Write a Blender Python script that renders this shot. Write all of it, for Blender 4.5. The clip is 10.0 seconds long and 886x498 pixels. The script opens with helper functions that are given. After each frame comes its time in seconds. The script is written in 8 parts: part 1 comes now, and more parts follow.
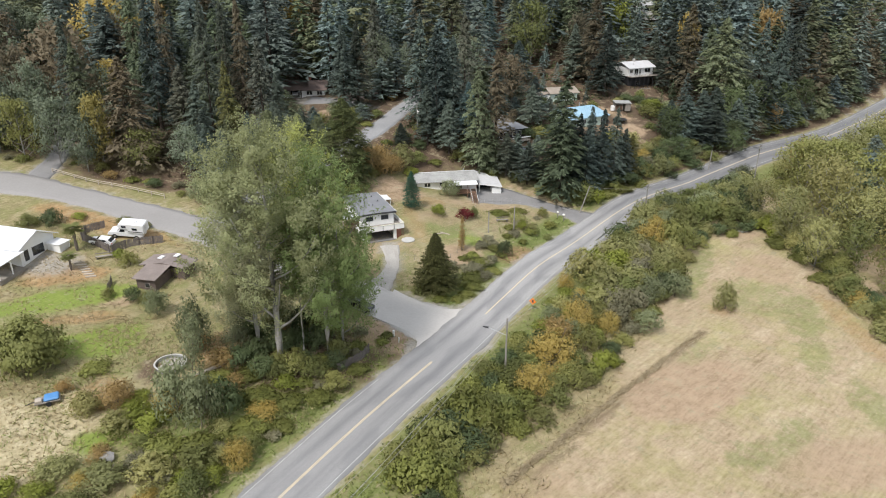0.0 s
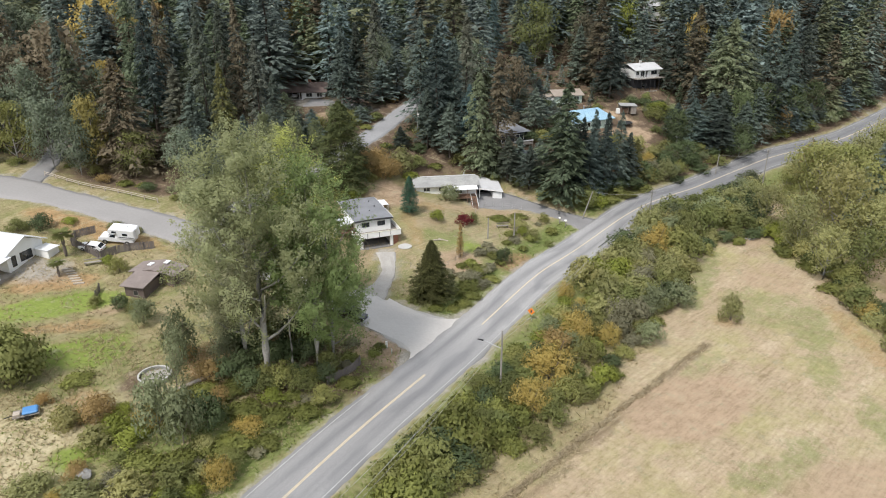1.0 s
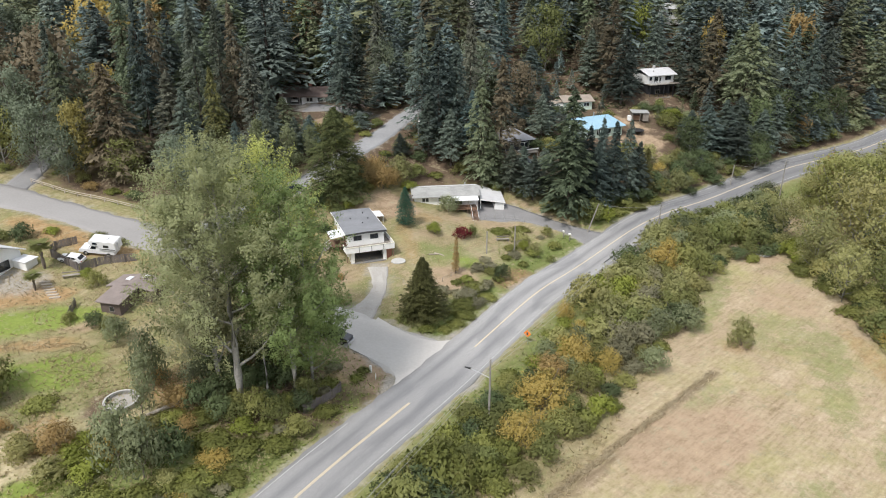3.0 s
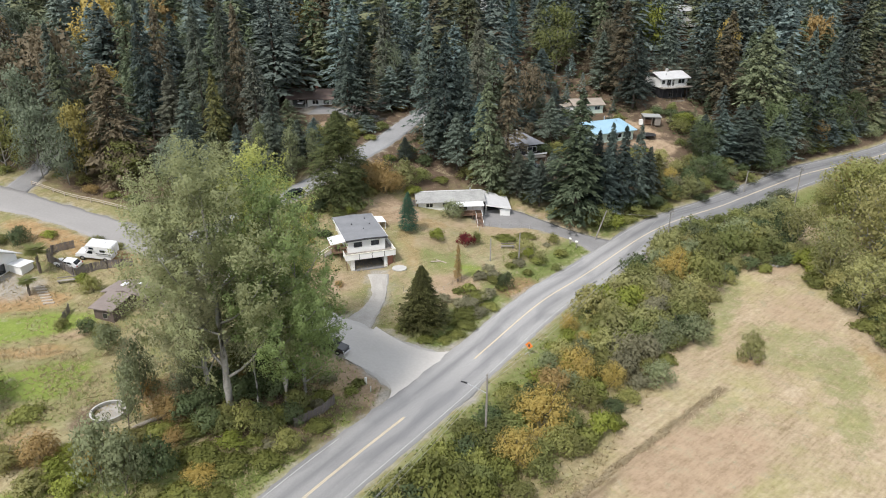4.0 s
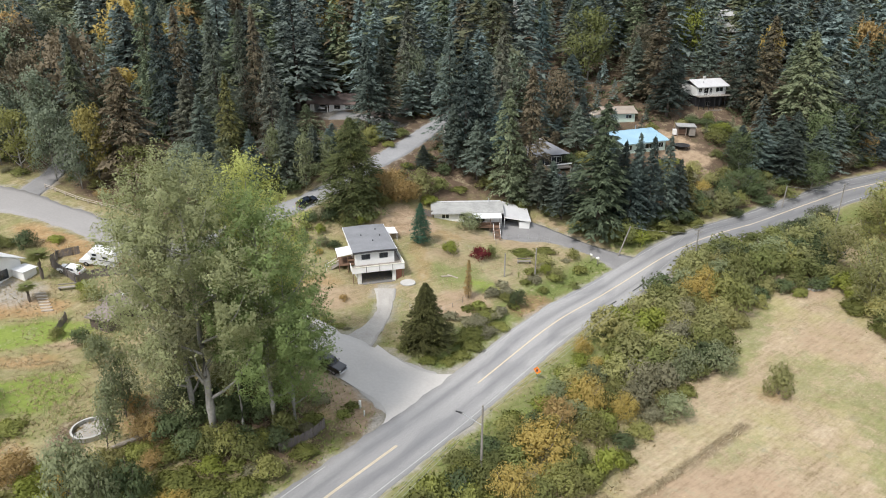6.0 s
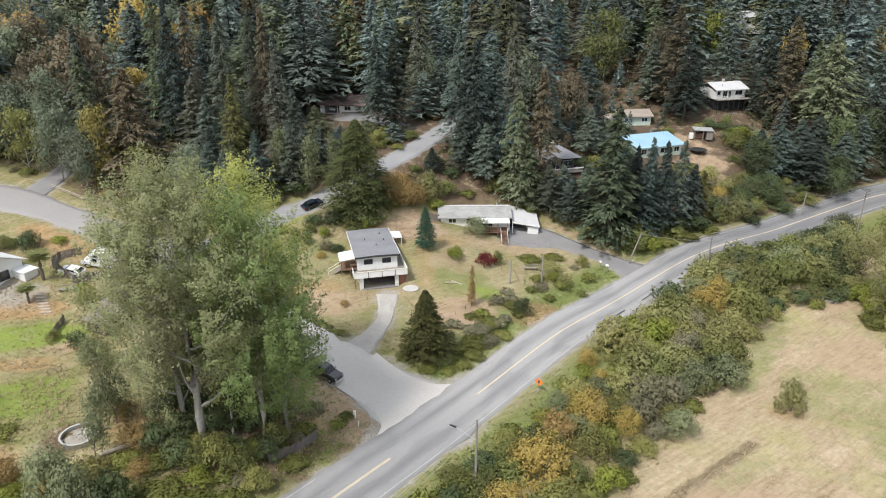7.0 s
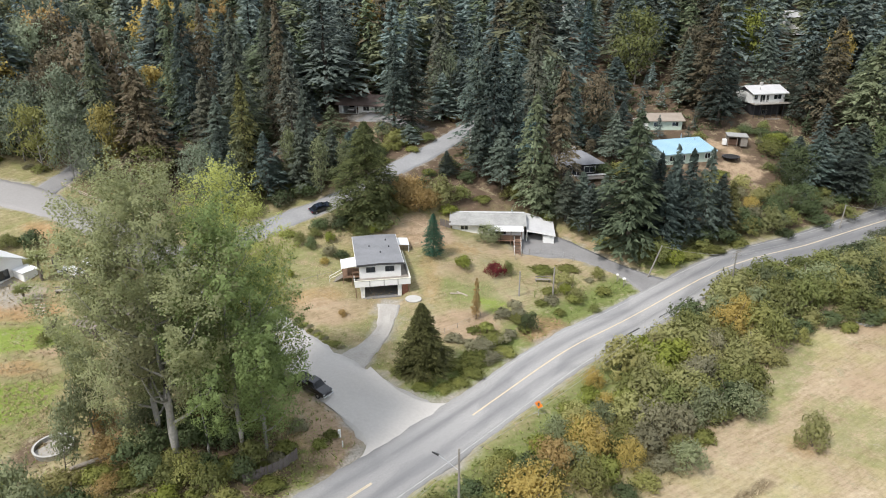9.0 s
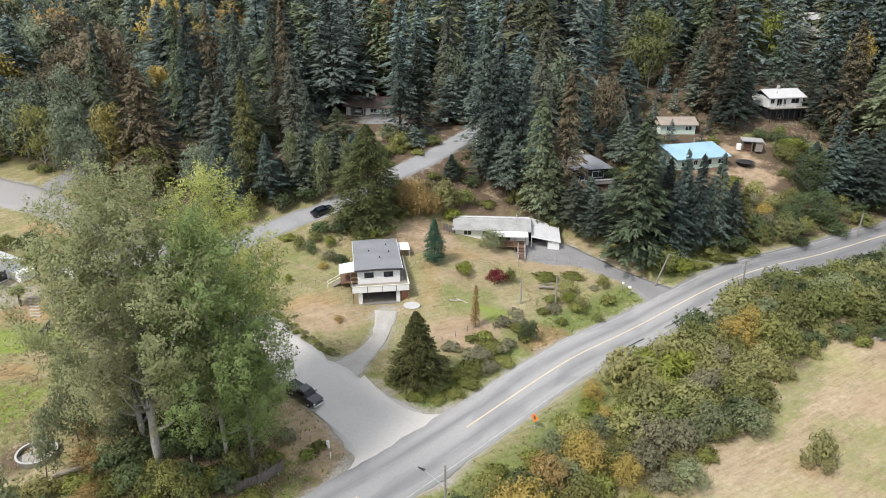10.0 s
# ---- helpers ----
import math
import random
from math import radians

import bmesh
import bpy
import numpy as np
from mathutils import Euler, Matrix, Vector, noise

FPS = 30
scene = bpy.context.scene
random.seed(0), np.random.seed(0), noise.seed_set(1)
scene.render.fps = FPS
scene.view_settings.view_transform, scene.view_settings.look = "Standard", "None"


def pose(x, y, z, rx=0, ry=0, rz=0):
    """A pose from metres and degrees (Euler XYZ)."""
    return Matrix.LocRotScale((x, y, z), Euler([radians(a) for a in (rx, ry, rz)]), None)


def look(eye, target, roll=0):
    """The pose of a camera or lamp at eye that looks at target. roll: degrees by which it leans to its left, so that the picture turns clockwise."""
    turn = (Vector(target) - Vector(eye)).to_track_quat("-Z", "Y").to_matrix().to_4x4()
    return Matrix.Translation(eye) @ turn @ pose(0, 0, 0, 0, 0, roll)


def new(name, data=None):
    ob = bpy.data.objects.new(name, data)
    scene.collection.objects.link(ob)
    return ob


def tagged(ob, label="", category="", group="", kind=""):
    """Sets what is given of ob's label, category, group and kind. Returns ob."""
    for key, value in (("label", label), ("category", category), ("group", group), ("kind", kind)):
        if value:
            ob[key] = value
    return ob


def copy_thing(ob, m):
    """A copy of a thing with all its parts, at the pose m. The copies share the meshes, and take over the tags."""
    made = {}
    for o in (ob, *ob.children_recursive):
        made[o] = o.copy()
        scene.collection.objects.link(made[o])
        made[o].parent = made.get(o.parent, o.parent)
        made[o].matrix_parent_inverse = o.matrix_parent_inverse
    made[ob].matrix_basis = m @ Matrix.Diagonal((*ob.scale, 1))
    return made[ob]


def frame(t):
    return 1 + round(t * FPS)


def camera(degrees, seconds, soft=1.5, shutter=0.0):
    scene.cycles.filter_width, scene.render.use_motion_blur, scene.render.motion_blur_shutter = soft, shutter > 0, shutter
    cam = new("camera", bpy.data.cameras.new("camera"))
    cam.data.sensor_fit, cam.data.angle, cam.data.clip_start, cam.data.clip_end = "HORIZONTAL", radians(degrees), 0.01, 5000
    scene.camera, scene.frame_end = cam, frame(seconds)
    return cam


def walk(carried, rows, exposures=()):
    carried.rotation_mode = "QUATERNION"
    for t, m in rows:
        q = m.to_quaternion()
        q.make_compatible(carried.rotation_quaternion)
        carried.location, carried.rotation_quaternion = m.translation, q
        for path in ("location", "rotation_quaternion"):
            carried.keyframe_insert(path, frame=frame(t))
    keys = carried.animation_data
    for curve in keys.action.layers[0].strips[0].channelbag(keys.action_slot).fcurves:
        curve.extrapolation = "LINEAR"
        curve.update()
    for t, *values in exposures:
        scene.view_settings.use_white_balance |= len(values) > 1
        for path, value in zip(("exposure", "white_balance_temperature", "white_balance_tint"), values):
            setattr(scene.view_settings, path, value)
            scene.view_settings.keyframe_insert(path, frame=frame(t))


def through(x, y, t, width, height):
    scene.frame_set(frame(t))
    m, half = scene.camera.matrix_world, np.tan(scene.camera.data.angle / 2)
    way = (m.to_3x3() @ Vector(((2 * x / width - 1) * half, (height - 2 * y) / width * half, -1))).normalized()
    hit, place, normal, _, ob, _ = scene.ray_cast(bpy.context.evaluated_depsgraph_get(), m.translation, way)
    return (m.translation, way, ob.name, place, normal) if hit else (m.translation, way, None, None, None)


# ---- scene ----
cam = camera(64.6, 10.0, 1.0)
# seconds, x, y, z, pitch, roll, yaw
ROWS = [
    (0.0, 0.0, 0.0, 57.298, -23.042, 0.014, -0.006),
    (0.5, 1.034, 1.862, 57.22, -22.985, 0.016, 0.369),
    (1.0, 2.058, 3.642, 57.152, -23.01, 0.022, 0.724),
    (1.5, 3.091, 5.447, 57.161, -22.974, -0.006, 1.093),
    (2.0, 4.14, 7.2, 57.119, -22.94, -0.022, 1.455),
    (2.5, 5.104, 8.935, 57.118, -22.945, -0.021, 1.83),
    (4.0, 8.242, 13.952, 57.007, -22.846, -0.017, 3.593),
    (4.5, 9.323, 15.55, 56.953, -22.786, 0.001, 4.408),
    (5.0, 10.459, 17.13, 56.89, -22.71, 0.019, 5.325),
    (5.5, 11.654, 18.697, 56.831, -22.657, -0.002, 6.224),
    (7.0, 15.361, 23.298, 56.684, -22.596, -0.011, 8.925),
    (7.5, 16.569, 24.83, 56.613, -22.695, -0.007, 9.831),
    (8.0, 17.757, 26.448, 56.568, -22.756, -0.011, 10.725),
    (8.5, 18.953, 28.076, 56.484, -22.762, 0.007, 11.604),
    (9.0, 20.118, 29.753, 56.39, -22.732, 0.01, 12.45),
    (9.5, 21.316, 31.358, 56.301, -22.674, 0.005, 13.284),
    (10.0, 22.554, 32.923, 56.192, -22.641, 0.003, 14.099),
]
walk(cam, [(t, pose(x, y, z, 90 + pitch, roll, yaw)) for t, x, y, z, pitch, roll, yaw in ROWS],
     [(0.0, -0.12), (2.5, -0.07), (4.5, -0.04), (7.0, 0.0), (10.0, 0.03)])

# ---- sky, sun ----
SUN_EL, SUN_AZ = radians(52), radians(215)
world = bpy.data.worlds.new("overcast_sky")
scene.world = world
world.use_nodes = True
wt = world.node_tree
wt.nodes.clear()
w_out = wt.nodes.new("ShaderNodeOutputWorld")
w_bg = wt.nodes.new("ShaderNodeBackground")
w_sky = wt.nodes.new("ShaderNodeTexSky")
w_sky.sky_type, w_sky.sun_disc = "NISHITA", False
w_sky.sun_elevation, w_sky.sun_rotation = SUN_EL, SUN_AZ
w_sky.air_density, w_sky.dust_density, w_sky.ozone_density = 1.0, 4.0, 1.0
w_mix = wt.nodes.new("ShaderNodeMixRGB")
w_mix.inputs[0].default_value = 0.72
w_mix.inputs[2].default_value = (16.5, 17.6, 19.5, 1)
wt.links.new(w_sky.outputs[0], w_mix.inputs[1])
wt.links.new(w_mix.outputs[0], w_bg.inputs[0])
w_bg.inputs[1].default_value = 0.071
wt.links.new(w_bg.outputs[0], w_out.inputs[0])
sun = new("sun", bpy.data.lights.new("sun", "SUN"))
sun.data.energy, sun.data.angle, sun.data.color = 3.9, radians(10), (1.0, 0.96, 0.92)
sun.matrix_world = look((80 * math.sin(SUN_AZ), 80 * math.cos(SUN_AZ), 110), (0, 0, 0))


# ---- materials ----
def nodes_of(name):
    m = bpy.data.materials.new(name)
    m.use_nodes = True
    return m, m.node_tree, m.node_tree.nodes["Principled BSDF"]


def ramp(t, fac, stops):
    r = t.nodes.new("ShaderNodeValToRGB")
    while len(r.color_ramp.elements) < len(stops):
        r.color_ramp.elements.new(0.5)
    for e, (p, c) in zip(r.color_ramp.elements, stops):
        e.position, e.color = p, (*c, 1)
    t.links.new(fac, r.inputs[0])
    return r.outputs[0]


def tex_noise(t, coord, scale, detail=4.0, rough=0.6):
    n = t.nodes.new("ShaderNodeTexNoise")
    n.inputs["Scale"].default_value, n.inputs["Detail"].default_value, n.inputs["Roughness"].default_value = scale, detail, rough
    if coord is not None:
        t.links.new(coord, n.inputs["Vector"])
    return n.outputs["Fac"]


def blend(t, fac, a, b, how="MIX"):
    m = t.nodes.new("ShaderNodeMixRGB")
    m.blend_type = how
    for s, v in zip(m.inputs, (fac, a, b)):
        if isinstance(v, (int, float)):
            s.default_value = v
        elif isinstance(v, tuple):
            s.default_value = (*v, 1)
        else:
            t.links.new(v, s)
    return m.outputs[0]


def maths(t, op, a, b=0.0, clamp=False):
    m = t.nodes.new("ShaderNodeMath")
    m.operation, m.use_clamp = op, clamp
    for s, v in zip(m.inputs, (a, b)):
        if isinstance(v, (int, float)):
            s.default_value = v
        else:
            t.links.new(v, s)
    return m.outputs[0]


def bumped(t, b, fac, strength, distance):
    n = t.nodes.new("ShaderNodeBump")
    n.inputs["Strength"].default_value, n.inputs["Distance"].default_value = strength, distance
    t.links.new(fac, n.inputs["Height"])
    t.links.new(n.outputs[0], b.inputs["Normal"])


def where(t):
    """Places in metres of the world."""
    return t.nodes.new("ShaderNodeNewGeometry").outputs["Position"]


def plain(name, low, high, rough=0.7, metal=0.0, fine=14.0, coarse=0.7, bump=0.15, size=0.01, object_space=False):
    """A surface whose colour wanders between low and high at two scales, with grain."""
    m, t, b = nodes_of(name)
    c = t.nodes.new("ShaderNodeTexCoord").outputs["Object"] if object_space else where(t)
    big, small = tex_noise(t, c, coarse), tex_noise(t, c, fine)
    f = blend(t, 0.45, big, small)
    col = ramp(t, f, [(0.3, low), (0.7, high)])
    t.links.new(col, b.inputs["Base Color"])
    r = maths(t, "MULTIPLY_ADD", small, 0.2)
    t.nodes[-1].inputs[2].default_value = rough - 0.1
    t.links.new(r, b.inputs["Roughness"])
    b.inputs["Metallic"].default_value = metal
    bumped(t, b, small, bump, size)
    return m


def foliage(name, dark, light, turn, spread=0.12, rough=0.65, through=0.42, vary=0.75, clumpy=0.65):
    """Leaves: each tree differs a little by its own random number, each clump by its place, each leaf by its island."""
    m, t, b = nodes_of(name)
    info = t.nodes.new("ShaderNodeObjectInfo").outputs["Random"]
    own = t.nodes.new("ShaderNodeAttribute")
    own.attribute_name = "tree"
    each = maths(t, "FRACT", maths(t, "ADD", info, own.outputs["Fac"]))
    isle = t.nodes.new("ShaderNodeNewGeometry").outputs["Random Per Island"]
    wide = tex_noise(t, where(t), 0.9, 3.0)
    f = blend(t, clumpy, isle, wide)
    col = ramp(t, f, [(0.24, dark), (0.76, light)])
    col = blend(t, maths(t, "MULTIPLY", each, spread * 4.0, True), col, turn)
    h = t.nodes.new("ShaderNodeHueSaturation")
    t.links.new(col, h.inputs["Color"])
    v = maths(t, "MULTIPLY", maths(t, "FRACT", maths(t, "MULTIPLY", each, 7.31)), vary)
    t.links.new(maths(t, "ADD", v, 1.03 - vary / 2), h.inputs["Value"])
    t.links.new(h.outputs[0], b.inputs["Base Color"])
    b.inputs["Roughness"].default_value = rough
    b.inputs["Specular IOR Level"].default_value = 0.25
    tr = t.nodes.new("ShaderNodeBsdfTranslucent")
    t.links.new(h.outputs[0], tr.inputs["Color"])
    mx = t.nodes.new("ShaderNodeMixShader")
    mx.inputs[0].default_value = through
    out = t.nodes["Material Output"]
    t.links.new(b.outputs[0], mx.inputs[1])
    t.links.new(tr.outputs[0], mx.inputs[2])
    t.links.new(mx.outputs[0], out.inputs["Surface"])
    return m


def glass_dark(name):
    m, t, b = nodes_of(name)
    b.inputs["Base Color"].default_value = (0.02, 0.025, 0.03, 1)
    b.inputs["Roughness"].default_value = 0.06
    b.inputs["Specular IOR Level"].default_value = 0.8
    bumped(t, b, tex_noise(t, where(t), 0.8, 1.0), 0.03, 0.02)
    return m


def paint(name, col, rough=0.25, coat=0.6):
    m, t, b = nodes_of(name)
    n = tex_noise(t, where(t), 3.0)
    t.links.new(ramp(t, n, [(0.3, tuple(v * 0.85 for v in col)), (0.7, col)]), b.inputs["Base Color"])
    b.inputs["Roughness"].default_value = rough
    b.inputs["Coat Weight"].default_value = coat
    return m


M_WHITE = plain("white_siding_paint", (0.72, 0.72, 0.7), (0.85, 0.85, 0.83), 0.55, fine=9, coarse=0.5)
M_CREAM = plain("cream_board_paint", (0.6, 0.58, 0.48), (0.74, 0.72, 0.6), 0.6)
M_MINT = plain("pale_green_siding", (0.42, 0.52, 0.44), (0.55, 0.64, 0.55), 0.6)
M_GREYROOF = plain("grey_rolled_roofing", (0.15, 0.155, 0.165), (0.26, 0.265, 0.28), 0.85, fine=5, coarse=0.35)
M_PALEROOF = plain("weathered_pale_roofing", (0.2, 0.2, 0.195), (0.42, 0.42, 0.4), 0.85, fine=3, coarse=0.4)
M_WHITEROOF = plain("white_metal_roofing", (0.7, 0.71, 0.72), (0.84, 0.85, 0.86), 0.4, fine=6, coarse=0.3)
M_BLUEROOF = plain("blue_metal_roofing", (0.26, 0.43, 0.54), (0.37, 0.54, 0.65), 0.45, fine=6, coarse=0.25)
M_BROWNROOF = plain("brown_shingle_roofing", (0.09, 0.065, 0.055), (0.17, 0.125, 0.11), 0.9, fine=5, coarse=0.5)
M_SHEDROOF = plain("faded_grey_brown_roofing", (0.17, 0.14, 0.125), (0.27, 0.225, 0.205), 0.9, fine=5, coarse=0.5)
M_LIGHTROOF = plain("pale_grey_shingles", (0.42, 0.42, 0.42), (0.6, 0.6, 0.6), 0.85, fine=4, coarse=0.4)
M_DARKROOF = plain("dark_shingle_roofing", (0.05, 0.052, 0.055), (0.11, 0.11, 0.115), 0.9)
M_TANROOF = plain("faded_tan_roofing", (0.24, 0.2, 0.16), (0.36, 0.31, 0.26), 0.9)
M_DARKTRIM = plain("dark_fascia_paint", (0.03, 0.03, 0.033), (0.06, 0.06, 0.065), 0.6)
M_BROWNWALL = plain("brown_stained_boards", (0.08, 0.06, 0.052), (0.15, 0.115, 0.1), 0.8, fine=10)
M_DARKWALL = plain("near_black_stained_boards", (0.012, 0.012, 0.014), (0.03, 0.03, 0.033), 0.8)
M_GREYWOOD = plain("weathered_grey_wood", (0.16, 0.14, 0.12), (0.34, 0.31, 0.27), 0.85, fine=18)
M_FENCEWOOD = plain("weathered_fence_boards", (0.1, 0.085, 0.08), (0.2, 0.175, 0.16), 0.85, fine=18)
M_BROWNWOOD = plain("brown_deck_wood", (0.13, 0.075, 0.05), (0.24, 0.15, 0.1), 0.8, fine=15)
M_BRICK = plain("red_brick", (0.24, 0.1, 0.07), (0.36, 0.17, 0.12), 0.9)
M_CONCRETE = plain("pale_concrete", (0.36, 0.35, 0.33), (0.52, 0.51, 0.48), 0.85, fine=6, coarse=0.5)
M_STEEL = plain("galvanised_steel", (0.4, 0.41, 0.42), (0.56, 0.57, 0.58), 0.4, metal=0.8)
M_DARKMETAL = plain("dark_grey_metal", (0.03, 0.03, 0.032), (0.06, 0.06, 0.065), 0.5, metal=0.4)
M_WIRE = plain("dull_aluminium_cable", (0.26, 0.26, 0.25), (0.38, 0.38, 0.36), 0.6)
M_POLE = plain("silvered_cedar_pole", (0.2, 0.18, 0.16), (0.36, 0.34, 0.31), 0.85, fine=8)
M_BARK = plain("brown_conifer_bark", (0.06, 0.045, 0.035), (0.14, 0.11, 0.09), 0.95, fine=5, bump=0.5, size=0.05)
M_PALEBARK = plain("pale_grey_cottonwood_bark", (0.15, 0.145, 0.13), (0.35, 0.335, 0.305), 0.9, fine=3, bump=0.5, size=0.05)
M_TWIG = plain("grey_brown_twigs", (0.1, 0.08, 0.065), (0.2, 0.17, 0.14), 0.9)
M_GLASS = glass_dark("dark_window_glass")
M_BLACK = paint("black_car_paint", (0.012, 0.013, 0.016))
M_NAVY = paint("dark_blue_car_paint", (0.015, 0.022, 0.04))
M_CARWHITE = paint("white_car_paint", (0.78, 0.78, 0.78), 0.3)
M_TYRE = plain("black_tyre_rubber", (0.012, 0.012, 0.012), (0.03, 0.03, 0.03), 0.9)
M_CHROME = plain("brushed_wheel_metal", (0.45, 0.45, 0.46), (0.6, 0.6, 0.62), 0.3, metal=0.9)
M_LAMP = plain("clear_lamp_lens", (0.6, 0.6, 0.58), (0.75, 0.75, 0.72), 0.15)
M_RED = plain("red_lamp_lens", (0.3, 0.01, 0.01), (0.42, 0.02, 0.02), 0.2)
M_ORANGE = plain("orange_sign_sheeting", (0.8, 0.2, 0.02), (0.95, 0.28, 0.03), 0.5)
M_BLUEPAINT = plain("faded_blue_paint", (0.06, 0.2, 0.45), (0.12, 0.3, 0.58), 0.5)
M_STONE = plain("grey_boulder_stone", (0.22, 0.21, 0.2), (0.4, 0.39, 0.37), 0.9, fine=6, bump=0.4, size=0.03)
M_DEADWOOD = plain("bleached_dead_wood", (0.3, 0.25, 0.2), (0.5, 0.44, 0.37), 0.9, fine=8)

F_FIR = foliage("dark_fir_needles", (0.038, 0.061, 0.054), (0.165, 0.214, 0.19), (0.178, 0.19, 0.125), 0.14, vary=1.05)
# Firs of the deep and far woods: distance haze put into the needle colour.
F_HAZEFIR = foliage("haze_tinted_fir_needles", (0.075, 0.115, 0.112), (0.26, 0.33, 0.315), (0.185, 0.2, 0.145), 0.14, vary=1.05)
F_PALEFIR = foliage("pale_grey_green_needles", (0.055, 0.07, 0.056), (0.25, 0.265, 0.212), (0.22, 0.21, 0.14), 0.1, vary=0.3)
F_GOLDCEDAR = foliage("golden_olive_cedar_sprays", (0.045, 0.055, 0.02), (0.235, 0.235, 0.085), (0.24, 0.2, 0.08), 0.08, vary=0.2)
F_BLUEFIR = foliage("blue_green_needles", (0.03, 0.057, 0.055), (0.17, 0.25, 0.245), (0.16, 0.19, 0.16), 0.14, vary=1.05)
F_CEDAR = foliage("olive_cedar_sprays", (0.042, 0.062, 0.036), (0.245, 0.305, 0.182), (0.24, 0.225, 0.125), 0.14, vary=0.7)
F_GREENCEDAR = foliage("green_cedar_sprays", (0.03, 0.042, 0.015), (0.155, 0.175, 0.065), (0.2, 0.18, 0.07), 0.03, vary=0.1)
F_RUST = foliage("rusty_cedar_sprays", (0.055, 0.058, 0.038), (0.215, 0.19, 0.125), (0.22, 0.16, 0.1), 0.1, vary=0.4)
F_POPLAR = foliage("cottonwood_leaves", (0.17, 0.185, 0.09), (0.37, 0.39, 0.2), (0.35, 0.385, 0.19), 0.05, vary=0.15, clumpy=0.84)
F_LIME = foliage("yellow_green_leaves", (0.167, 0.189, 0.038), (0.333, 0.378, 0.077), (0.36, 0.36, 0.08), 0.05, vary=0.3, clumpy=0.84)
F_SILVER = foliage("silvery_cottonwood_leaves", (0.248, 0.248, 0.149), (0.450, 0.450, 0.270), (0.4, 0.4, 0.2), 0.03, vary=0.1, clumpy=0.84)
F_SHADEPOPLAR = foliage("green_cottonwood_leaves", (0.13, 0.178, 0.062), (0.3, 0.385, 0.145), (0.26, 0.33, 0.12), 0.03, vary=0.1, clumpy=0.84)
F_YELLOWPOPLAR = foliage("yellow_green_cottonwood_leaves", (0.313, 0.335, 0.108), (0.522, 0.558, 0.180), (0.45, 0.48, 0.14), 0.03, vary=0.1, clumpy=0.84)
F_TREEALDER = foliage("blue_grey_green_leaves", (0.11, 0.132, 0.092), (0.25, 0.298, 0.212), (0.25, 0.29, 0.17), 0.12, clumpy=0.84)
F_ALDER = foliage("grey_green_leaves", (0.122, 0.135, 0.075), (0.275, 0.302, 0.17), (0.25, 0.29, 0.14), 0.12, clumpy=0.84)
F_HEDGE = foliage("mixed_green_hedge_leaves", (0.093, 0.108, 0.038), (0.248, 0.284, 0.099), (0.31, 0.29, 0.1), 0.16, vary=0.55, clumpy=0.84)
F_BRAMBLE = foliage("bramble_leaves", (0.099, 0.115, 0.03), (0.305, 0.326, 0.09), (0.26, 0.245, 0.09), 0.1, clumpy=0.84)
F_OLIVE = foliage("olive_willow_leaves", (0.165, 0.172, 0.075), (0.38, 0.395, 0.17), (0.42, 0.37, 0.14), 0.14, vary=0.45, clumpy=0.84)
F_GREY = foliage("bare_grey_twigs_and_leaves", (0.15, 0.145, 0.09), (0.33, 0.315, 0.205), (0.28, 0.26, 0.15), 0.12, vary=0.4, clumpy=0.84)
F_GOLD = foliage("golden_autumn_leaves", (0.33, 0.26, 0.075), (0.54, 0.43, 0.14), (0.5, 0.36, 0.12), 0.08, vary=0.2, clumpy=0.84)
F_OCHRE = foliage("ochre_autumn_leaves", (0.162, 0.140, 0.045), (0.324, 0.279, 0.090), (0.34, 0.26, 0.09), 0.08, vary=0.3, clumpy=0.84)
F_DARK = foliage("dark_green_shrub_leaves", (0.047, 0.063, 0.028), (0.135, 0.180, 0.081), (0.15, 0.18, 0.08), 0.1, clumpy=0.84)
F_ORANGE = foliage("russet_autumn_leaves", (0.25, 0.18, 0.075), (0.48, 0.355, 0.155), (0.4, 0.25, 0.095), 0.14, vary=0.2, clumpy=0.84)
F_CONE = foliage("dark_olive_cedar_sprays", (0.03, 0.036, 0.014), (0.15, 0.155, 0.055), (0.17, 0.14, 0.05), 0.05, vary=0.1)
F_SPRUCE = foliage("fresh_blue_green_needles", (0.036, 0.108, 0.072), (0.135, 0.286, 0.181), (0.1, 0.2, 0.12), 0.05)
F_RED = foliage("dark_red_leaves", (0.1, 0.016, 0.02), (0.3, 0.045, 0.052), (0.25, 0.04, 0.04), 0.05)
F_STRAW = foliage("dry_straw_grass", (0.3, 0.24, 0.14), (0.52, 0.43, 0.28), (0.4, 0.36, 0.2), 0.1, vary=0.4)
F_OLDSTRAW = foliage("old_brown_straw", (0.28, 0.22, 0.135), (0.52, 0.44, 0.3), (0.42, 0.35, 0.22), 0.1, vary=0.3)
F_GRASS = foliage("green_grass_blades", (0.12, 0.16, 0.04), (0.28, 0.33, 0.1), (0.28, 0.3, 0.1), 0.05)


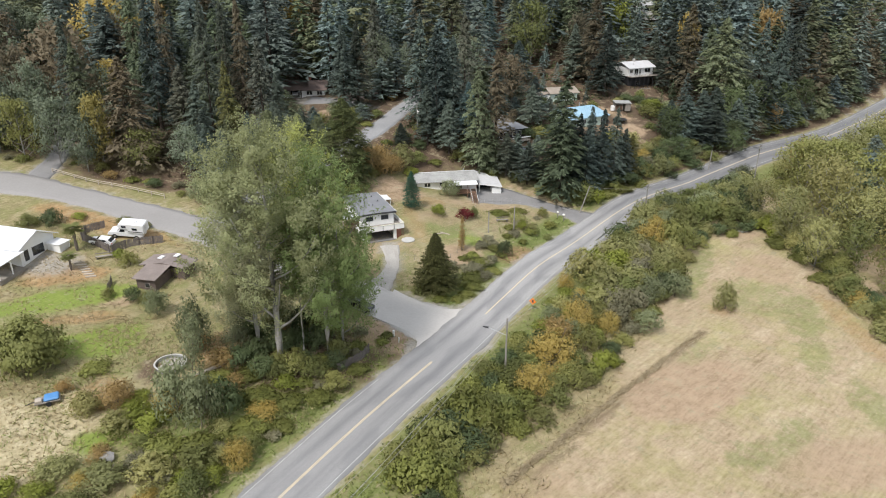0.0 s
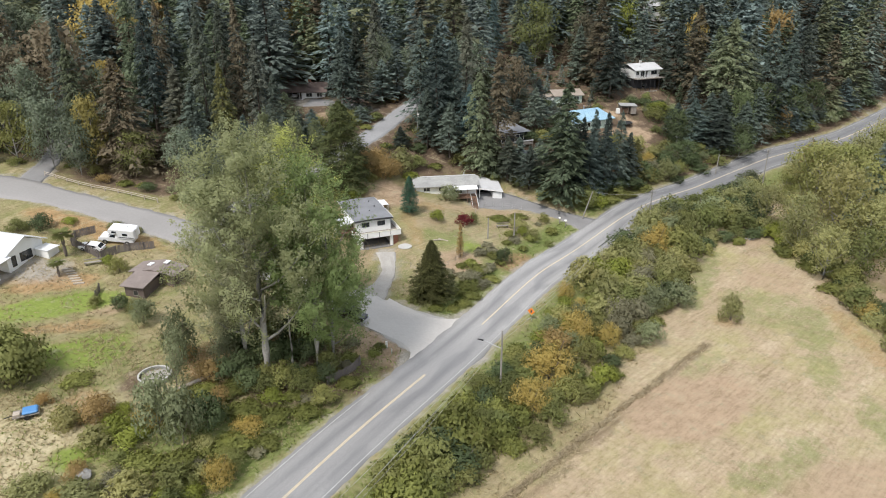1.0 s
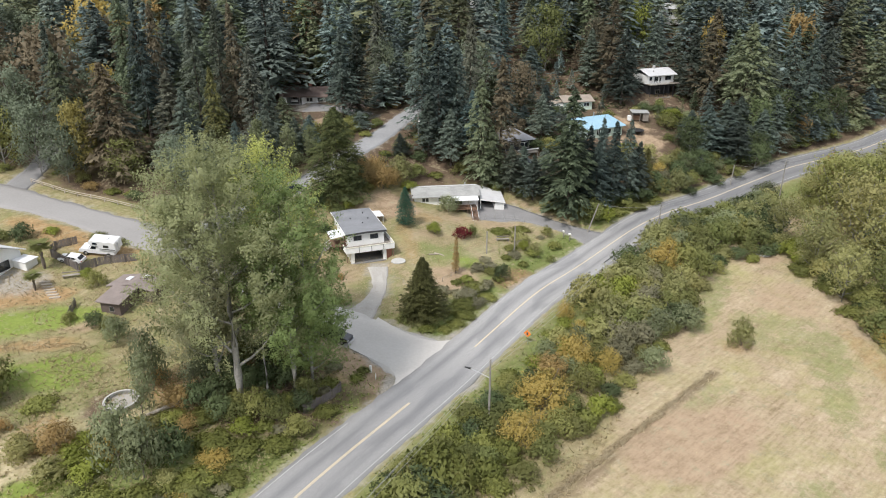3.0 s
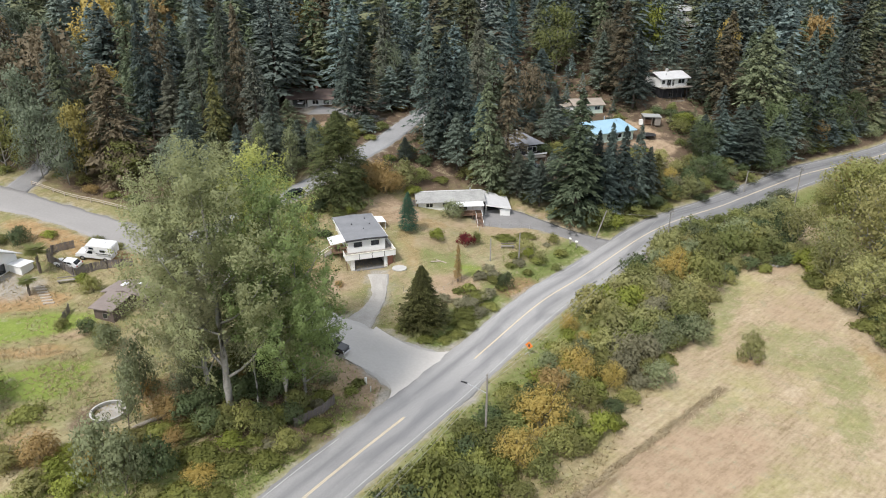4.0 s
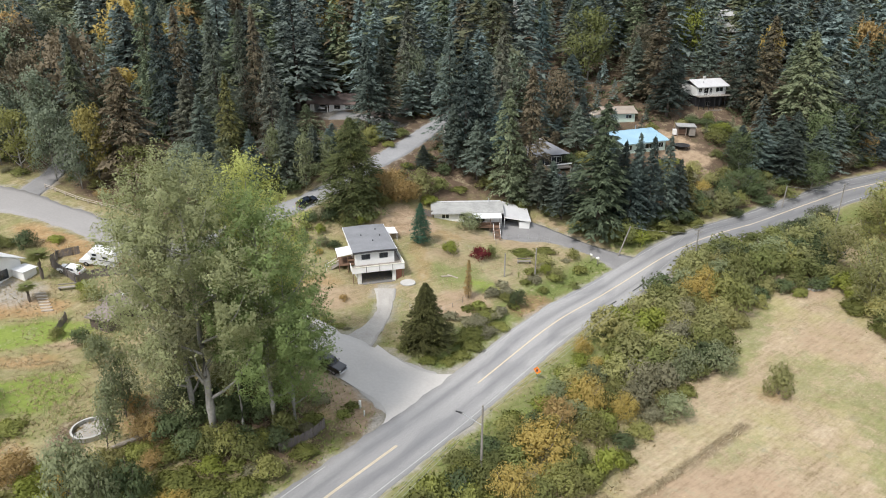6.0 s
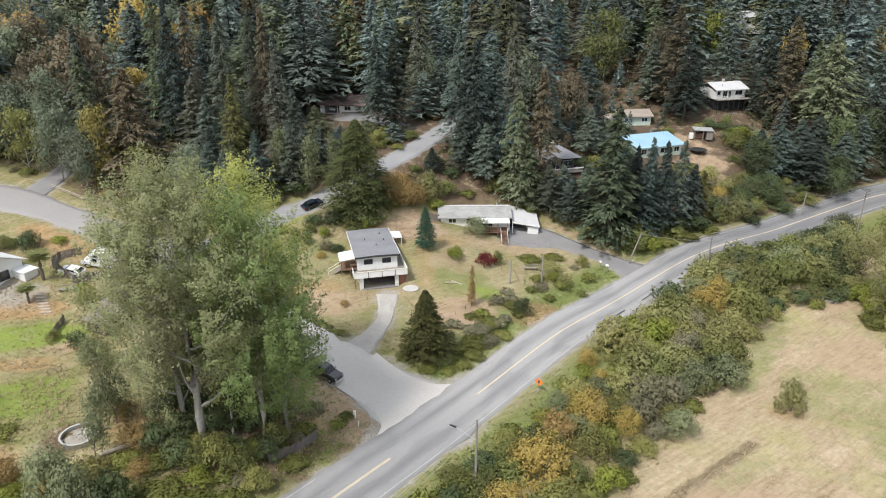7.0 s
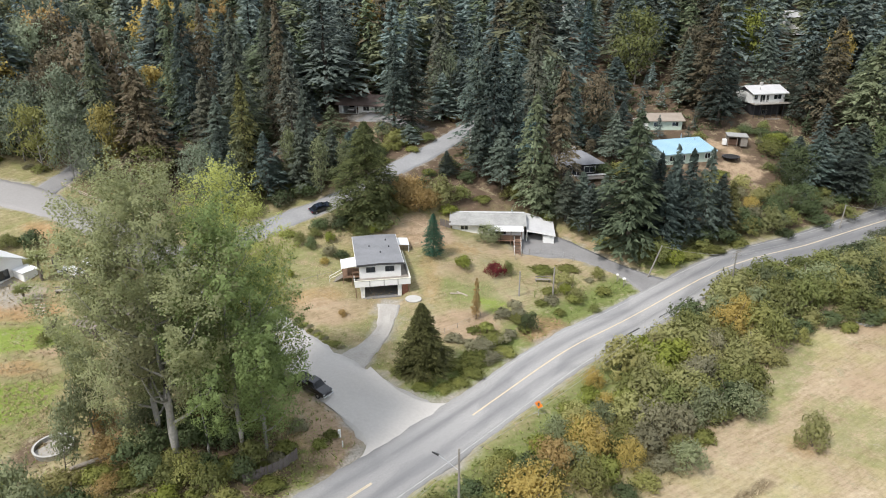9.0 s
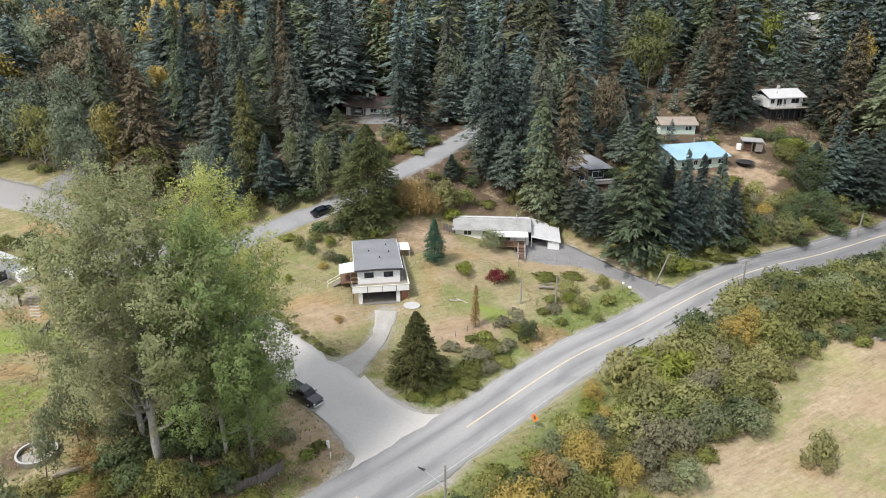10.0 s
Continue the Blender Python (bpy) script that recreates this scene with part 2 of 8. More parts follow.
def asphalt():
    """Greyed road, darker along the wheel tracks and in old patches; u runs across, v along in metres."""
    m, t, b = nodes_of("worn_grey_asphalt")
    uv = t.nodes.new("ShaderNodeUVMap").outputs[0]
    sep = t.nodes.new("ShaderNodeSeparateXYZ")
    t.links.new(uv, sep.inputs[0])
    across = sep.outputs[0]
    stretch = t.nodes.new("ShaderNodeMapping")
    stretch.inputs["Scale"].default_value = (0.9, 0.06, 1)
    t.links.new(uv, stretch.inputs[0])
    streak = tex_noise(t, stretch.outputs[0], 1.0, 3.0)
    blocks = t.nodes.new("ShaderNodeMapping")
    blocks.inputs["Scale"].default_value = (0.35, 0.09, 1)
    t.links.new(uv, blocks.inputs[0])
    patch = tex_noise(t, blocks.outputs[0], 1.0, 2.0, 0.4)
    grain = tex_noise(t, where(t), 7.0, 6.0)
    # each lane is darker along its middle, a little more so under the wheels
    lane = maths(t, "MULTIPLY", maths(t, "COSINE", maths(t, "MULTIPLY", across, 2 * math.pi / 3.6)), -0.75)
    wave = maths(t, "ADD", lane, maths(t, "MULTIPLY", maths(t, "COSINE", maths(t, "MULTIPLY", across, 2 * math.pi / 1.8)), 0.22))
    col = ramp(t, grain, [(0.3, (0.275, 0.27, 0.264)), (0.7, (0.395, 0.387, 0.377))])
    dark = maths(t, "MULTIPLY", maths(t, "ADD", wave, 0.6), 0.4, True)
    col = blend(t, maths(t, "MULTIPLY", dark, ramp(t, streak, [(0.3, (0.25, 0.25, 0.25)), (0.62, (1, 1, 1))])), col, (0.135, 0.135, 0.142))
    col = blend(t, maths(t, "MULTIPLY", ramp(t, patch, [(0.52, (0, 0, 0)), (0.6, (1, 1, 1))]), 0.28), col, (0.13, 0.133, 0.142))
    # newer, darker surface on the approach to the junction
    place = t.nodes.new("ShaderNodeSeparateXYZ")
    t.links.new(where(t), place.inputs[0])
    newer = ramp(t, maths(t, "MULTIPLY", maths(t, "SUBTRACT", 110.0, place.outputs[1]), 0.05, True), [(0.2, (0, 0, 0)), (0.7, (1, 1, 1))])
    col = blend(t, maths(t, "MULTIPLY", newer, 0.3), col, (0.13, 0.132, 0.14))
    # a darker length beyond the second driveway
    darkened = ramp(t, maths(t, "MULTIPLY", maths(t, "SUBTRACT", place.outputs[1], 140.0), 0.02, True), [(0.1, (0, 0, 0)), (0.7, (1, 1, 1))])
    col = blend(t, maths(t, "MULTIPLY", darkened, 0.52), col, (0.085, 0.088, 0.096))
    t.links.new(col, b.inputs["Base Color"])
    b.inputs["Roughness"].default_value = 0.85
    bumped(t, b, grain, 0.3, 0.01)
    return m


M_ASPHALT = asphalt()


def chipseal():
    """Pale chipseal, dirtier and older away from the junction."""
    m, t, b = nodes_of("pale_chipseal")
    p = where(t)
    place = t.nodes.new("ShaderNodeSeparateXYZ")
    t.links.new(p, place.inputs[0])
    grain, wide = tex_noise(t, p, 2.5, 6.0), tex_noise(t, p, 0.12)
    col = ramp(t, blend(t, 0.5, grain, wide), [(0.3, (0.43, 0.407, 0.38)), (0.7, (0.53, 0.505, 0.473))])
    old = ramp(t, maths(t, "MULTIPLY", maths(t, "ADD", place.outputs[0], 45.0), 0.033, True), [(0.1, (0.58, 0.585, 0.6)), (0.9, (1, 1, 1))])
    col = blend(t, 1.0, col, old, "MULTIPLY")
    t.links.new(col, b.inputs["Base Color"])
    b.inputs["Roughness"].default_value = 0.9
    bumped(t, b, grain, 0.3, 0.01)
    return m


M_CHIPSEAL = chipseal()
M_LANE = plain("grey_lane_chipseal", (0.22, 0.22, 0.225), (0.33, 0.33, 0.33), 0.9, fine=2.5, coarse=0.15, bump=0.3)
M_TRACK = plain("worn_grey_gravel", (0.29, 0.272, 0.245), (0.45, 0.427, 0.392), 0.95, fine=4, coarse=0.4, bump=0.4, size=0.02)
M_DRIVE = plain("grey_driveway_asphalt", (0.17, 0.165, 0.165), (0.27, 0.265, 0.26), 0.9, fine=4, coarse=0.2)
M_GRAVEL = plain("pale_gravel", (0.29, 0.272, 0.245), (0.43, 0.405, 0.37), 0.95, fine=4, coarse=0.3, bump=0.5, size=0.03)
M_YELLOW = plain("worn_yellow_road_paint", (0.48, 0.4, 0.28), (0.66, 0.55, 0.39), 0.7, fine=5, coarse=1.0)
M_LINE = plain("worn_white_road_paint", (0.3, 0.3, 0.295), (0.5, 0.5, 0.48), 0.7, fine=5, coarse=1.0)
M_TAR = plain("black_crack_sealant", (0.03, 0.03, 0.03), (0.06, 0.06, 0.06), 0.6)


def ground_material():
    m, t, b = nodes_of("meadow_and_forest_floor")
    p = where(t)
    fine, mid, wide = tex_noise(t, p, 3.5, 8.0, 0.7), tex_noise(t, p, 0.5, 5.0), tex_noise(t, p, 0.06, 3.0)
    turned = t.nodes.new("ShaderNodeVectorRotate")
    turned.rotation_type = "Z_AXIS"
    turned.inputs["Angle"].default_value = radians(-44)
    t.links.new(p, turned.inputs["Vector"])

    def drawn_out(along_, across, detail, rough):
        """Noise drawn out along the way the field is worked."""
        stretch = t.nodes.new("ShaderNodeMapping")
        stretch.inputs["Scale"].default_value = (along_, across, 0.3)
        t.links.new(turned.outputs[0], stretch.inputs[0])
        return tex_noise(t, stretch.outputs[0], 1.0, detail, rough)

    mow, rows = drawn_out(0.07, 0.34, 5.0, 0.6), drawn_out(0.35, 2.2, 6.0, 0.7)

    def share(name, soft=0.75):
        a = t.nodes.new("ShaderNodeAttribute")
        a.attribute_name = name
        k = maths(t, "ADD", maths(t, "MULTIPLY", maths(t, "SUBTRACT", blend(t, 0.45, mid, fine), 0.5), 2.6), a.outputs["Fac"])
        return ramp(t, k, [(0.5 - soft / 2, (0, 0, 0)), (0.5 + soft / 2, (1, 1, 1))])

    dry = blend(t, 0.62, wide, mow)
    thatch = blend(t, 0.42, tex_noise(t, p, 1.6, 7.0, 0.75), rows)
    grass = ramp(t, blend(t, 0.58, dry, thatch), [(0.36, (0.172, 0.129, 0.0731)), (0.43, (0.31, 0.237, 0.155)), (0.53, (0.396, 0.314, 0.215)), (0.62, (0.473, 0.396, 0.284)), (0.7, (0.568, 0.499, 0.378))])
    tint = ramp(t, tex_noise(t, p, 0.09, 5.0, 0.65), [(0.46, (0, 0, 0)), (0.64, (1, 1, 1))])
    speck = ramp(t, tex_noise(t, p, 0.75, 8.0, 0.8), [(0.5, (0, 0, 0)), (0.66, (1, 1, 1))])
    grass = blend(t, maths(t, "MULTIPLY", speck, 0.42), grass, (0.25, 0.215, 0.1))
    grass = blend(t, maths(t, "MULTIPLY", tint, 0.55), grass, (0.292, 0.284, 0.112))
    rough = ramp(t, blend(t, 0.55, mid, thatch), [(0.32, (0.103, 0.0946, 0.0387)), (0.43, (0.189, 0.168, 0.0817)), (0.54, (0.301, 0.254, 0.146)), (0.68, (0.482, 0.413, 0.284))])
    rough = blend(t, maths(t, "MULTIPLY", ramp(t, tex_noise(t, p, 0.22, 6.0, 0.65), [(0.42, (0, 0, 0)), (0.62, (1, 1, 1))]), 0.75), rough, (0.163, 0.181, 0.0602))
    green = ramp(t, blend(t, 0.5, mid, fine), [(0.3, (0.0688, 0.0946, 0.0258)), (0.5, (0.155, 0.189, 0.0602)), (0.7, (0.275, 0.284, 0.12))])
    duff = ramp(t, blend(t, 0.5, mid, fine), [(0.3, (0.0516, 0.0387, 0.0258)), (0.55, (0.129, 0.0903, 0.0645)), (0.75, (0.224, 0.155, 0.112))])
    bare = ramp(t, blend(t, 0.5, mid, blend(t, 0.5, fine, rows)), [(0.3, (0.255, 0.18, 0.118)), (0.7, (0.44, 0.335, 0.232))])
    lawn = ramp(t, blend(t, 0.6, wide, fine), [(0.35, (0.12, 0.165, 0.032)), (0.65, (0.25, 0.3, 0.075))])
    russet = ramp(t, blend(t, 0.5, mid, thatch), [(0.3, (0.2, 0.125, 0.06)), (0.5, (0.32, 0.215, 0.11)), (0.7, (0.45, 0.33, 0.19))])
    straw = ramp(t, blend(t, 0.4, mid, thatch), [(0.3, (0.26, 0.215, 0.12)), (0.5, (0.43, 0.37, 0.235)), (0.7, (0.58, 0.51, 0.36))])
    ridge = ramp(t, blend(t, 0.5, mid, rows), [(0.3, (0.13, 0.095, 0.05)), (0.55, (0.24, 0.185, 0.11)), (0.75, (0.4, 0.33, 0.21))])
    grit = ramp(t, fine, [(0.3, (0.241, 0.224, 0.198)), (0.7, (0.396, 0.37, 0.327))])
    col = blend(t, share("tussock"), grass, rough)
    for name, c in (("straw", straw), ("green", green), ("duff", duff), ("russet", russet), ("bare", bare), ("lawn", lawn), ("ridge", ridge), ("grit", grit)):
        col = blend(t, share(name), col, c)
    # tussocks and thatch at two scales
    turf = blend(t, 0.38, tex_noise(t, p, 1.3, 10.0, 0.75), rows)
    col = blend(t, 1.0, col, ramp(t, turf, [(0.34, (0.74, 0.73, 0.68)), (0.5, (0.98, 0.98, 0.97)), (0.68, (1.14, 1.13, 1.1))]), "MULTIPLY")
    t.links.new(col, b.inputs["Base Color"])
    b.inputs["Roughness"].default_value = 0.95
    b.inputs["Specular IOR Level"].default_value = 0.15
    bumped(t, b, blend(t, 0.5, thatch, mid), 0.6, 0.25)
    return m


M_GROUND = ground_material()


# ---- mesh helpers ----
def mesh_of(name, verts, faces, mats, face_mat=None, smooth=False):
    me = bpy.data.meshes.new(name)
    me.from_pydata([tuple(v) for v in verts], [], [tuple(f) for f in faces])
    for m in mats if isinstance(mats, (list, tuple)) else [mats]:
        me.materials.append(m)
    if face_mat is not None:
        me.polygons.foreach_set("material_index", np.asarray(face_mat, np.int32))
    if smooth:
        me.polygons.foreach_set("use_smooth", np.ones(len(me.polygons), bool))
    me.update()
    return me


def leaf_mesh(name, leaf, mat):
    """A mesh of loose three-cornered leaves: their corners n x 3 x 3, and the way that each one's side of the crown faces."""
    tri, face = np.asarray(leaf[0], np.float32), np.asarray(leaf[1], np.float32)
    g = np.cross(tri[:, 1] - tri[:, 0], tri[:, 2] - tri[:, 0])
    flip = (g * face).sum(1) < 0
    tri[flip] = tri[flip][:, ::-1]
    g[flip] *= -1
    g /= np.maximum(np.linalg.norm(g, axis=1, keepdims=True), 1e-9)
    nrm = 0.85 * face / np.maximum(np.linalg.norm(face, axis=1, keepdims=True), 1e-9) + 0.25 * g
    nrm /= np.maximum(np.linalg.norm(nrm, axis=1, keepdims=True), 1e-9)
    n = len(tri)
    me = bpy.data.meshes.new(name)
    me.vertices.add(3 * n)
    me.vertices.foreach_set("co", tri.ravel())
    me.loops.add(3 * n)
    me.loops.foreach_set("vertex_index", np.arange(3 * n, dtype=np.int32))
    me.polygons.add(n)
    me.polygons.foreach_set("loop_start", np.arange(0, 3 * n, 3, dtype=np.int32))
    me.polygons.foreach_set("use_smooth", np.ones(n, bool))
    me.materials.append(mat)
    me.update(calc_edges=True)
    me.normals_split_custom_set_from_vertices(np.repeat(nrm, 3, 0))
    if len(leaf) > 2:
        me.attributes.new("tree", "FLOAT", "POINT").data.foreach_set("value", np.repeat(np.asarray(leaf[2], np.float32), 3))
    return me


def group_of(name, m=None, **tags):
    ob = new(name)
    ob.empty_display_size = 0.3
    if m is not None:
        ob.matrix_world = m
    return tagged(ob, **tags)


def part(name, bm, material, parent, label=""):
    """One bmesh (or mesh) as one object under a thing or a part, in the parent's own space."""
    if isinstance(bm, bmesh.types.BMesh):
        me = bpy.data.meshes.new(name)
        bm.to_mesh(me)
        bm.free()
    else:
        me = bm
    if material is not None and not me.materials:
        me.materials.append(material)
    ob = new(name, me)
    ob.parent = parent
    if label:
        ob["label"] = label
    return ob


def box(x0, y0, z0, x1, y1, z1, bevel=0.0, bm=None):
    """A box between two corners, its edges rounded by bevel."""
    bm = bm or bmesh.new()
    vs = bmesh.ops.create_cube(bm, size=1)["verts"]
    for v in vs:
        v.co = Vector(((x0 + x1) / 2 + v.co.x * (x1 - x0), (y0 + y1) / 2 + v.co.y * (y1 - y0), (z0 + z1) / 2 + v.co.z * (z1 - z0)))
    if bevel:
        es = list({e for v in vs for e in v.link_edges})
        bmesh.ops.bevel(bm, geom=es, offset=bevel, segments=1, affect="EDGES")
    return bm


def prism(points, z0, z1, bm=None):
    """An upright prism over a plan outline."""
    bm = bm or bmesh.new()
    lo = [bm.verts.new((x, y, z0)) for x, y in points]
    hi = [bm.verts.new((x, y, z1)) for x, y in points]
    bm.faces.new(lo[::-1]), bm.faces.new(hi)
    for i in range(len(points)):
        j = (i + 1) % len(points)
        bm.faces.new((lo[i], lo[j], hi[j], hi[i]))
    bmesh.ops.recalc_face_normals(bm, faces=bm.faces)
    return bm


def slab(a, b, c, d, thick, bm=None):
    """A sloping slab under the four corners of its top."""
    bm = bm or bmesh.new()
    top = [bm.verts.new(p) for p in (a, b, c, d)]
    low = [bm.verts.new((p[0], p[1], p[2] - thick)) for p in (a, b, c, d)]
    bm.faces.new(top), bm.faces.new(low[::-1])
    for i in range(4):
        j = (i + 1) % 4
        bm.faces.new((top[i], low[i], low[j], top[j]))
    bmesh.ops.recalc_face_normals(bm, faces=bm.faces)
    return bm


def rod(a, b, r0, r1=None, sides=8, bm=None):
    """A tapered round bar from a to b."""
    bm = bm or bmesh.new()
    a, b = Vector(a), Vector(b)
    q = (b - a).to_track_quat("Z", "Y").to_matrix()
    r1 = r0 if r1 is None else r1
    ring = []
    for p, r in ((a, r0), (b, r1)):
        ring.append([bm.verts.new(p + q @ Vector((r * math.cos(2 * math.pi * i / sides), r * math.sin(2 * math.pi * i / sides), 0))) for i in range(sides)])
    for i in range(sides):
        j = (i + 1) % sides
        bm.faces.new((ring[0][i], ring[0][j], ring[1][j], ring[1][i]))
    bm.faces.new(ring[0][::-1]), bm.faces.new(ring[1])
    return bm


# ---- the lie of the land: spot heights of the valley, joined by a smooth plate ----
SPOTS = [
    (-50, 10, 0.5), (-19, 62, 0), (5, 105, 0), (32, 145, 0), (65, 178, 0.3), (128, 229, 1.5),
    (40, 60, -2.2), (42, 102, -2.0), (62, 126, -1.2), (66, 145, 0), (95, 110, -2.5),
    (-12, 127, 3.9), (-7, 143.5, 6.4), (5, 141, 3.8), (-6, 160, 6.8), (13, 157, 3.3),
    (19, 180, 11), (-32, 153, 9.8), (-20, 165, 14), (-12, 189, 17.5), (-43, 199, 18.5),
    (46, 204, 9.8), (38, 221, 14.5), (57, 229, 16), (-72, 114, 6.8), (-60, 124, 8), (-62, 105, 4.8),
    (-86, 137, 12.4), (-22, 85, 2.6), (-52, 76, 3.2), (-110, 90, 5),
    (0, 300, 33), (-110, 260, 34), (130, 320, 36),
]
def spline(spots):
    P = np.array(spots, float)
    n = len(P)
    d = np.linalg.norm(P[:, None, :2] - P[None, :, :2], axis=2)
    K = np.where(d > 0, d * d * np.log(d + 1e-9), 0) + 40.0 * np.eye(n)
    A = np.zeros((n + 3, n + 3))
    A[:n, :n] = K
    A[:n, n] = A[n, :n] = 1
    A[:n, n + 1:] = P[:, :2]
    A[n + 1:, :n] = P[:, :2].T
    return P[:, :2], np.linalg.solve(A, np.r_[P[:, 2], 0, 0, 0])


CENTRES, WEIGHTS = spline(SPOTS)


def height(x, y):
    x, y = np.asarray(x, float), np.asarray(y, float)
    # beyond the valley the hill keeps its last height
    cx, cy = np.clip(x, -150, 170), np.clip(y, 0, 340)
    d = np.hypot(cx[..., None] - CENTRES[:, 0], cy[..., None] - CENTRES[:, 1])
    n = len(CENTRES)
    z = np.where(d > 0, d * d * np.log(d + 1e-9), 0) @ WEIGHTS[:n] + WEIGHTS[n] + WEIGHTS[n + 1] * cx + WEIGHTS[n + 2] * cy
    return z + 0.2*np.clip(y-340,0,250)*np.clip((300-x)/200,0,1)


def waver(x, y, scale, seed=0.0):
    """Smooth wandering between -1 and 1."""
    x, y = np.asarray(x) / scale, np.asarray(y) / scale
    return (np.sin(x * 1.7 + 1.3 * np.sin(y * 1.1 + seed) + seed * 3.1) + np.sin(y * 1.9 + 1.7 * np.sin(x * 0.9 - seed) + seed) + np.sin((x + y) * 2.9 + seed * 5)) / 3


def glide(points, step=1.0):
    """A smooth line through the points (any number of columns), resampled evenly."""
    p = np.array(points, float)
    p = np.vstack([2 * p[0] - p[1], p, 2 * p[-1] - p[-2]])
    out = []
    for i in range(1, len(p) - 2):
        n = max(2, int(np.linalg.norm(p[i + 1, :2] - p[i, :2]) / step))
        for s in np.arange(n) / n:
            out.append(0.5 * (2 * p[i] + (p[i + 1] - p[i - 1]) * s + (2 * p[i - 1] - 5 * p[i] + 4 * p[i + 1] - p[i + 2]) * s * s + (3 * p[i] - p[i - 1] - 3 * p[i + 1] + p[i + 2]) * s ** 3))
    out.append(p[-2])
    return np.array(out)


# centre lines: x, y, width
MAIN = glide([(-75, -40, 8.2), (-38, 28, 8.2), (-18.6, 62.3, 8.2), (-1.6, 90.5, 8.2), (9.2, 109.5, 8.2), (18.4, 125, 8.2), (26, 135.5, 8.4), (35.7, 148.3, 8.4),
              (47, 161, 8.4), (65, 178.3, 8.4), (84, 194.6, 8.4), (101, 208.4, 8.4), (141.5, 237, 8.4), (235, 300, 8.4)])
SIDE = glide([(1.2, 100.4, 15), (-1.2, 101.4, 12.6), (-4.6, 103.6, 10.8), (-9, 106.0, 9.8), (-16.4, 109.8, 8.2), (-25.2, 115.0, 7.6), (-30.2, 118.0, 7.5), (-36, 121.4, 7.6), (-46, 127.0, 7.8), (-55.3, 130.3, 7.6), (-66.5, 133.8, 6.6),
              (-78, 137, 6.4), (-90, 139.5, 8.6), (-105, 141, 8.6), (-135, 142, 8)])
BACK = glide([(-46, 127.5, 6), (-44, 135, 5.6), (-41, 141, 5.4), (-36, 149.3, 5), (-30.5, 155.5, 4.6), (-21.8, 167, 4.4), (-16.2, 178, 4.6), (-12, 188.5, 4.6), (-8, 199, 4.6), (-3, 212, 4.6)])
SPUR = glide([(-86, 141, 6), (-86, 146, 5), (-86.5, 153, 4.5), (-90, 165, 4)])
DRIVE1 = glide([(-12.2, 109.8, 5.4), (-11.5, 112.3, 4.8), (-11.0, 113.8, 3.7), (-10.1, 116.2, 3.0), (-9.5, 119.6, 2.8), (-9.6, 122.6, 2.8), (-10.6, 127.4, 3.8)])
DRIVE2 = glide([(36, 148, 11), (32.4, 151, 6.5), (28, 153.8, 4), (23, 156, 3.6), (17.5, 158, 5), (12.5, 158.2, 7.5), (7.5, 156.8, 6)])
DRIVE4 = glide([(-20.5, 190.5, 4), (-25, 193.5, 3.6), (-31, 196.5, 4), (-38, 198.2, 7)])
# the mouth of the side road, flared on both sides
FLARE_UP = glide([(-8.6, 111.6), (-4.9, 108.8), (-1.8, 107.2), (0.6, 106.8), (3.5, 107.6), (5.4, 109.4), (8.2, 112.4)])
FLARE_LOW = glide([(-11.8, 101.9), (-7.9, 99.8), (-5.6, 98.4), (-4.3, 96.6), (-4.1, 94.6), (-4.6, 92.2), (-4.6, 88.6)])
MOUTH = np.array([(x * 0.85 + a * 0.15, y * 0.85 + b * 0.15, 2.6) for (x, y), (a, b) in [(p, (-2, 101)) for p in np.vstack([FLARE_UP, FLARE_LOW]) if -9 < p[0] < 6] for _ in range(2)])
ROADS = (MOUTH, MAIN, SIDE, BACK, SPUR, DRIVE1, DRIVE2, DRIVE4)


def off_line(line, x, y):
    """Distance from the edge of a road, negative on it."""
    x, y = np.atleast_1d(x).astype(float), np.atleast_1d(y).astype(float)
    best = np.full(x.shape, 1e9)
    for px, py, w in line[::2]:
        best = np.minimum(best, np.hypot(x - px, y - py) - w / 2)
    return best


def off_roads(x, y):
    return np.min([off_line(r, x, y) for r in ROADS], axis=0)


def lie(x, y):
    return float(height(np.array(x, float), np.array(y, float)))


def soft(v, lo, hi):
    s = np.clip((v - lo) / (hi - lo), 0, 1)
    return s * s * (3 - 2 * s)


def spread_lines(lo, hi, step, far):
    a = list(np.arange(lo, hi + 0.01, step))
    out, d = [], step
    while a[-1] < far:
        d *= 1.3
        a.append(a[-1] + d)
    d = step
    while a[0] > -far:
        d *= 1.3
        a.insert(0, a[0] - d)
    return np.array(a)


def blob(x, y, cx, cy, rx, ry, turn=0.0):
    """1 in the middle of an uneven patch, 0 outside."""
    c, s = math.cos(radians(turn)), math.sin(radians(turn))
    u, v = ((x - cx) * c + (y - cy) * s) / rx, (-(x - cx) * s + (y - cy) * c) / ry
    return 1 - soft(np.hypot(u, v) + 0.18 * waver(x, y, 2.5, cx), 0.7, 1.15)


# the hedge's two edges: along the road and along the field
HEDGE_IN = glide([(-12, 58), (-3.5, 74), (5.5, 88.5), (15, 105), (22, 116.5), (31, 130.5), (42.5, 147), (55, 161), (70, 173.5), (92, 193)])
HEDGE_OUT = glide([(-6, 52), (3.5, 67.5), (17, 80.5), (28, 94), (35.5, 105), (43, 116), (48, 126), (55, 137), (66, 142.5), (80, 150)])


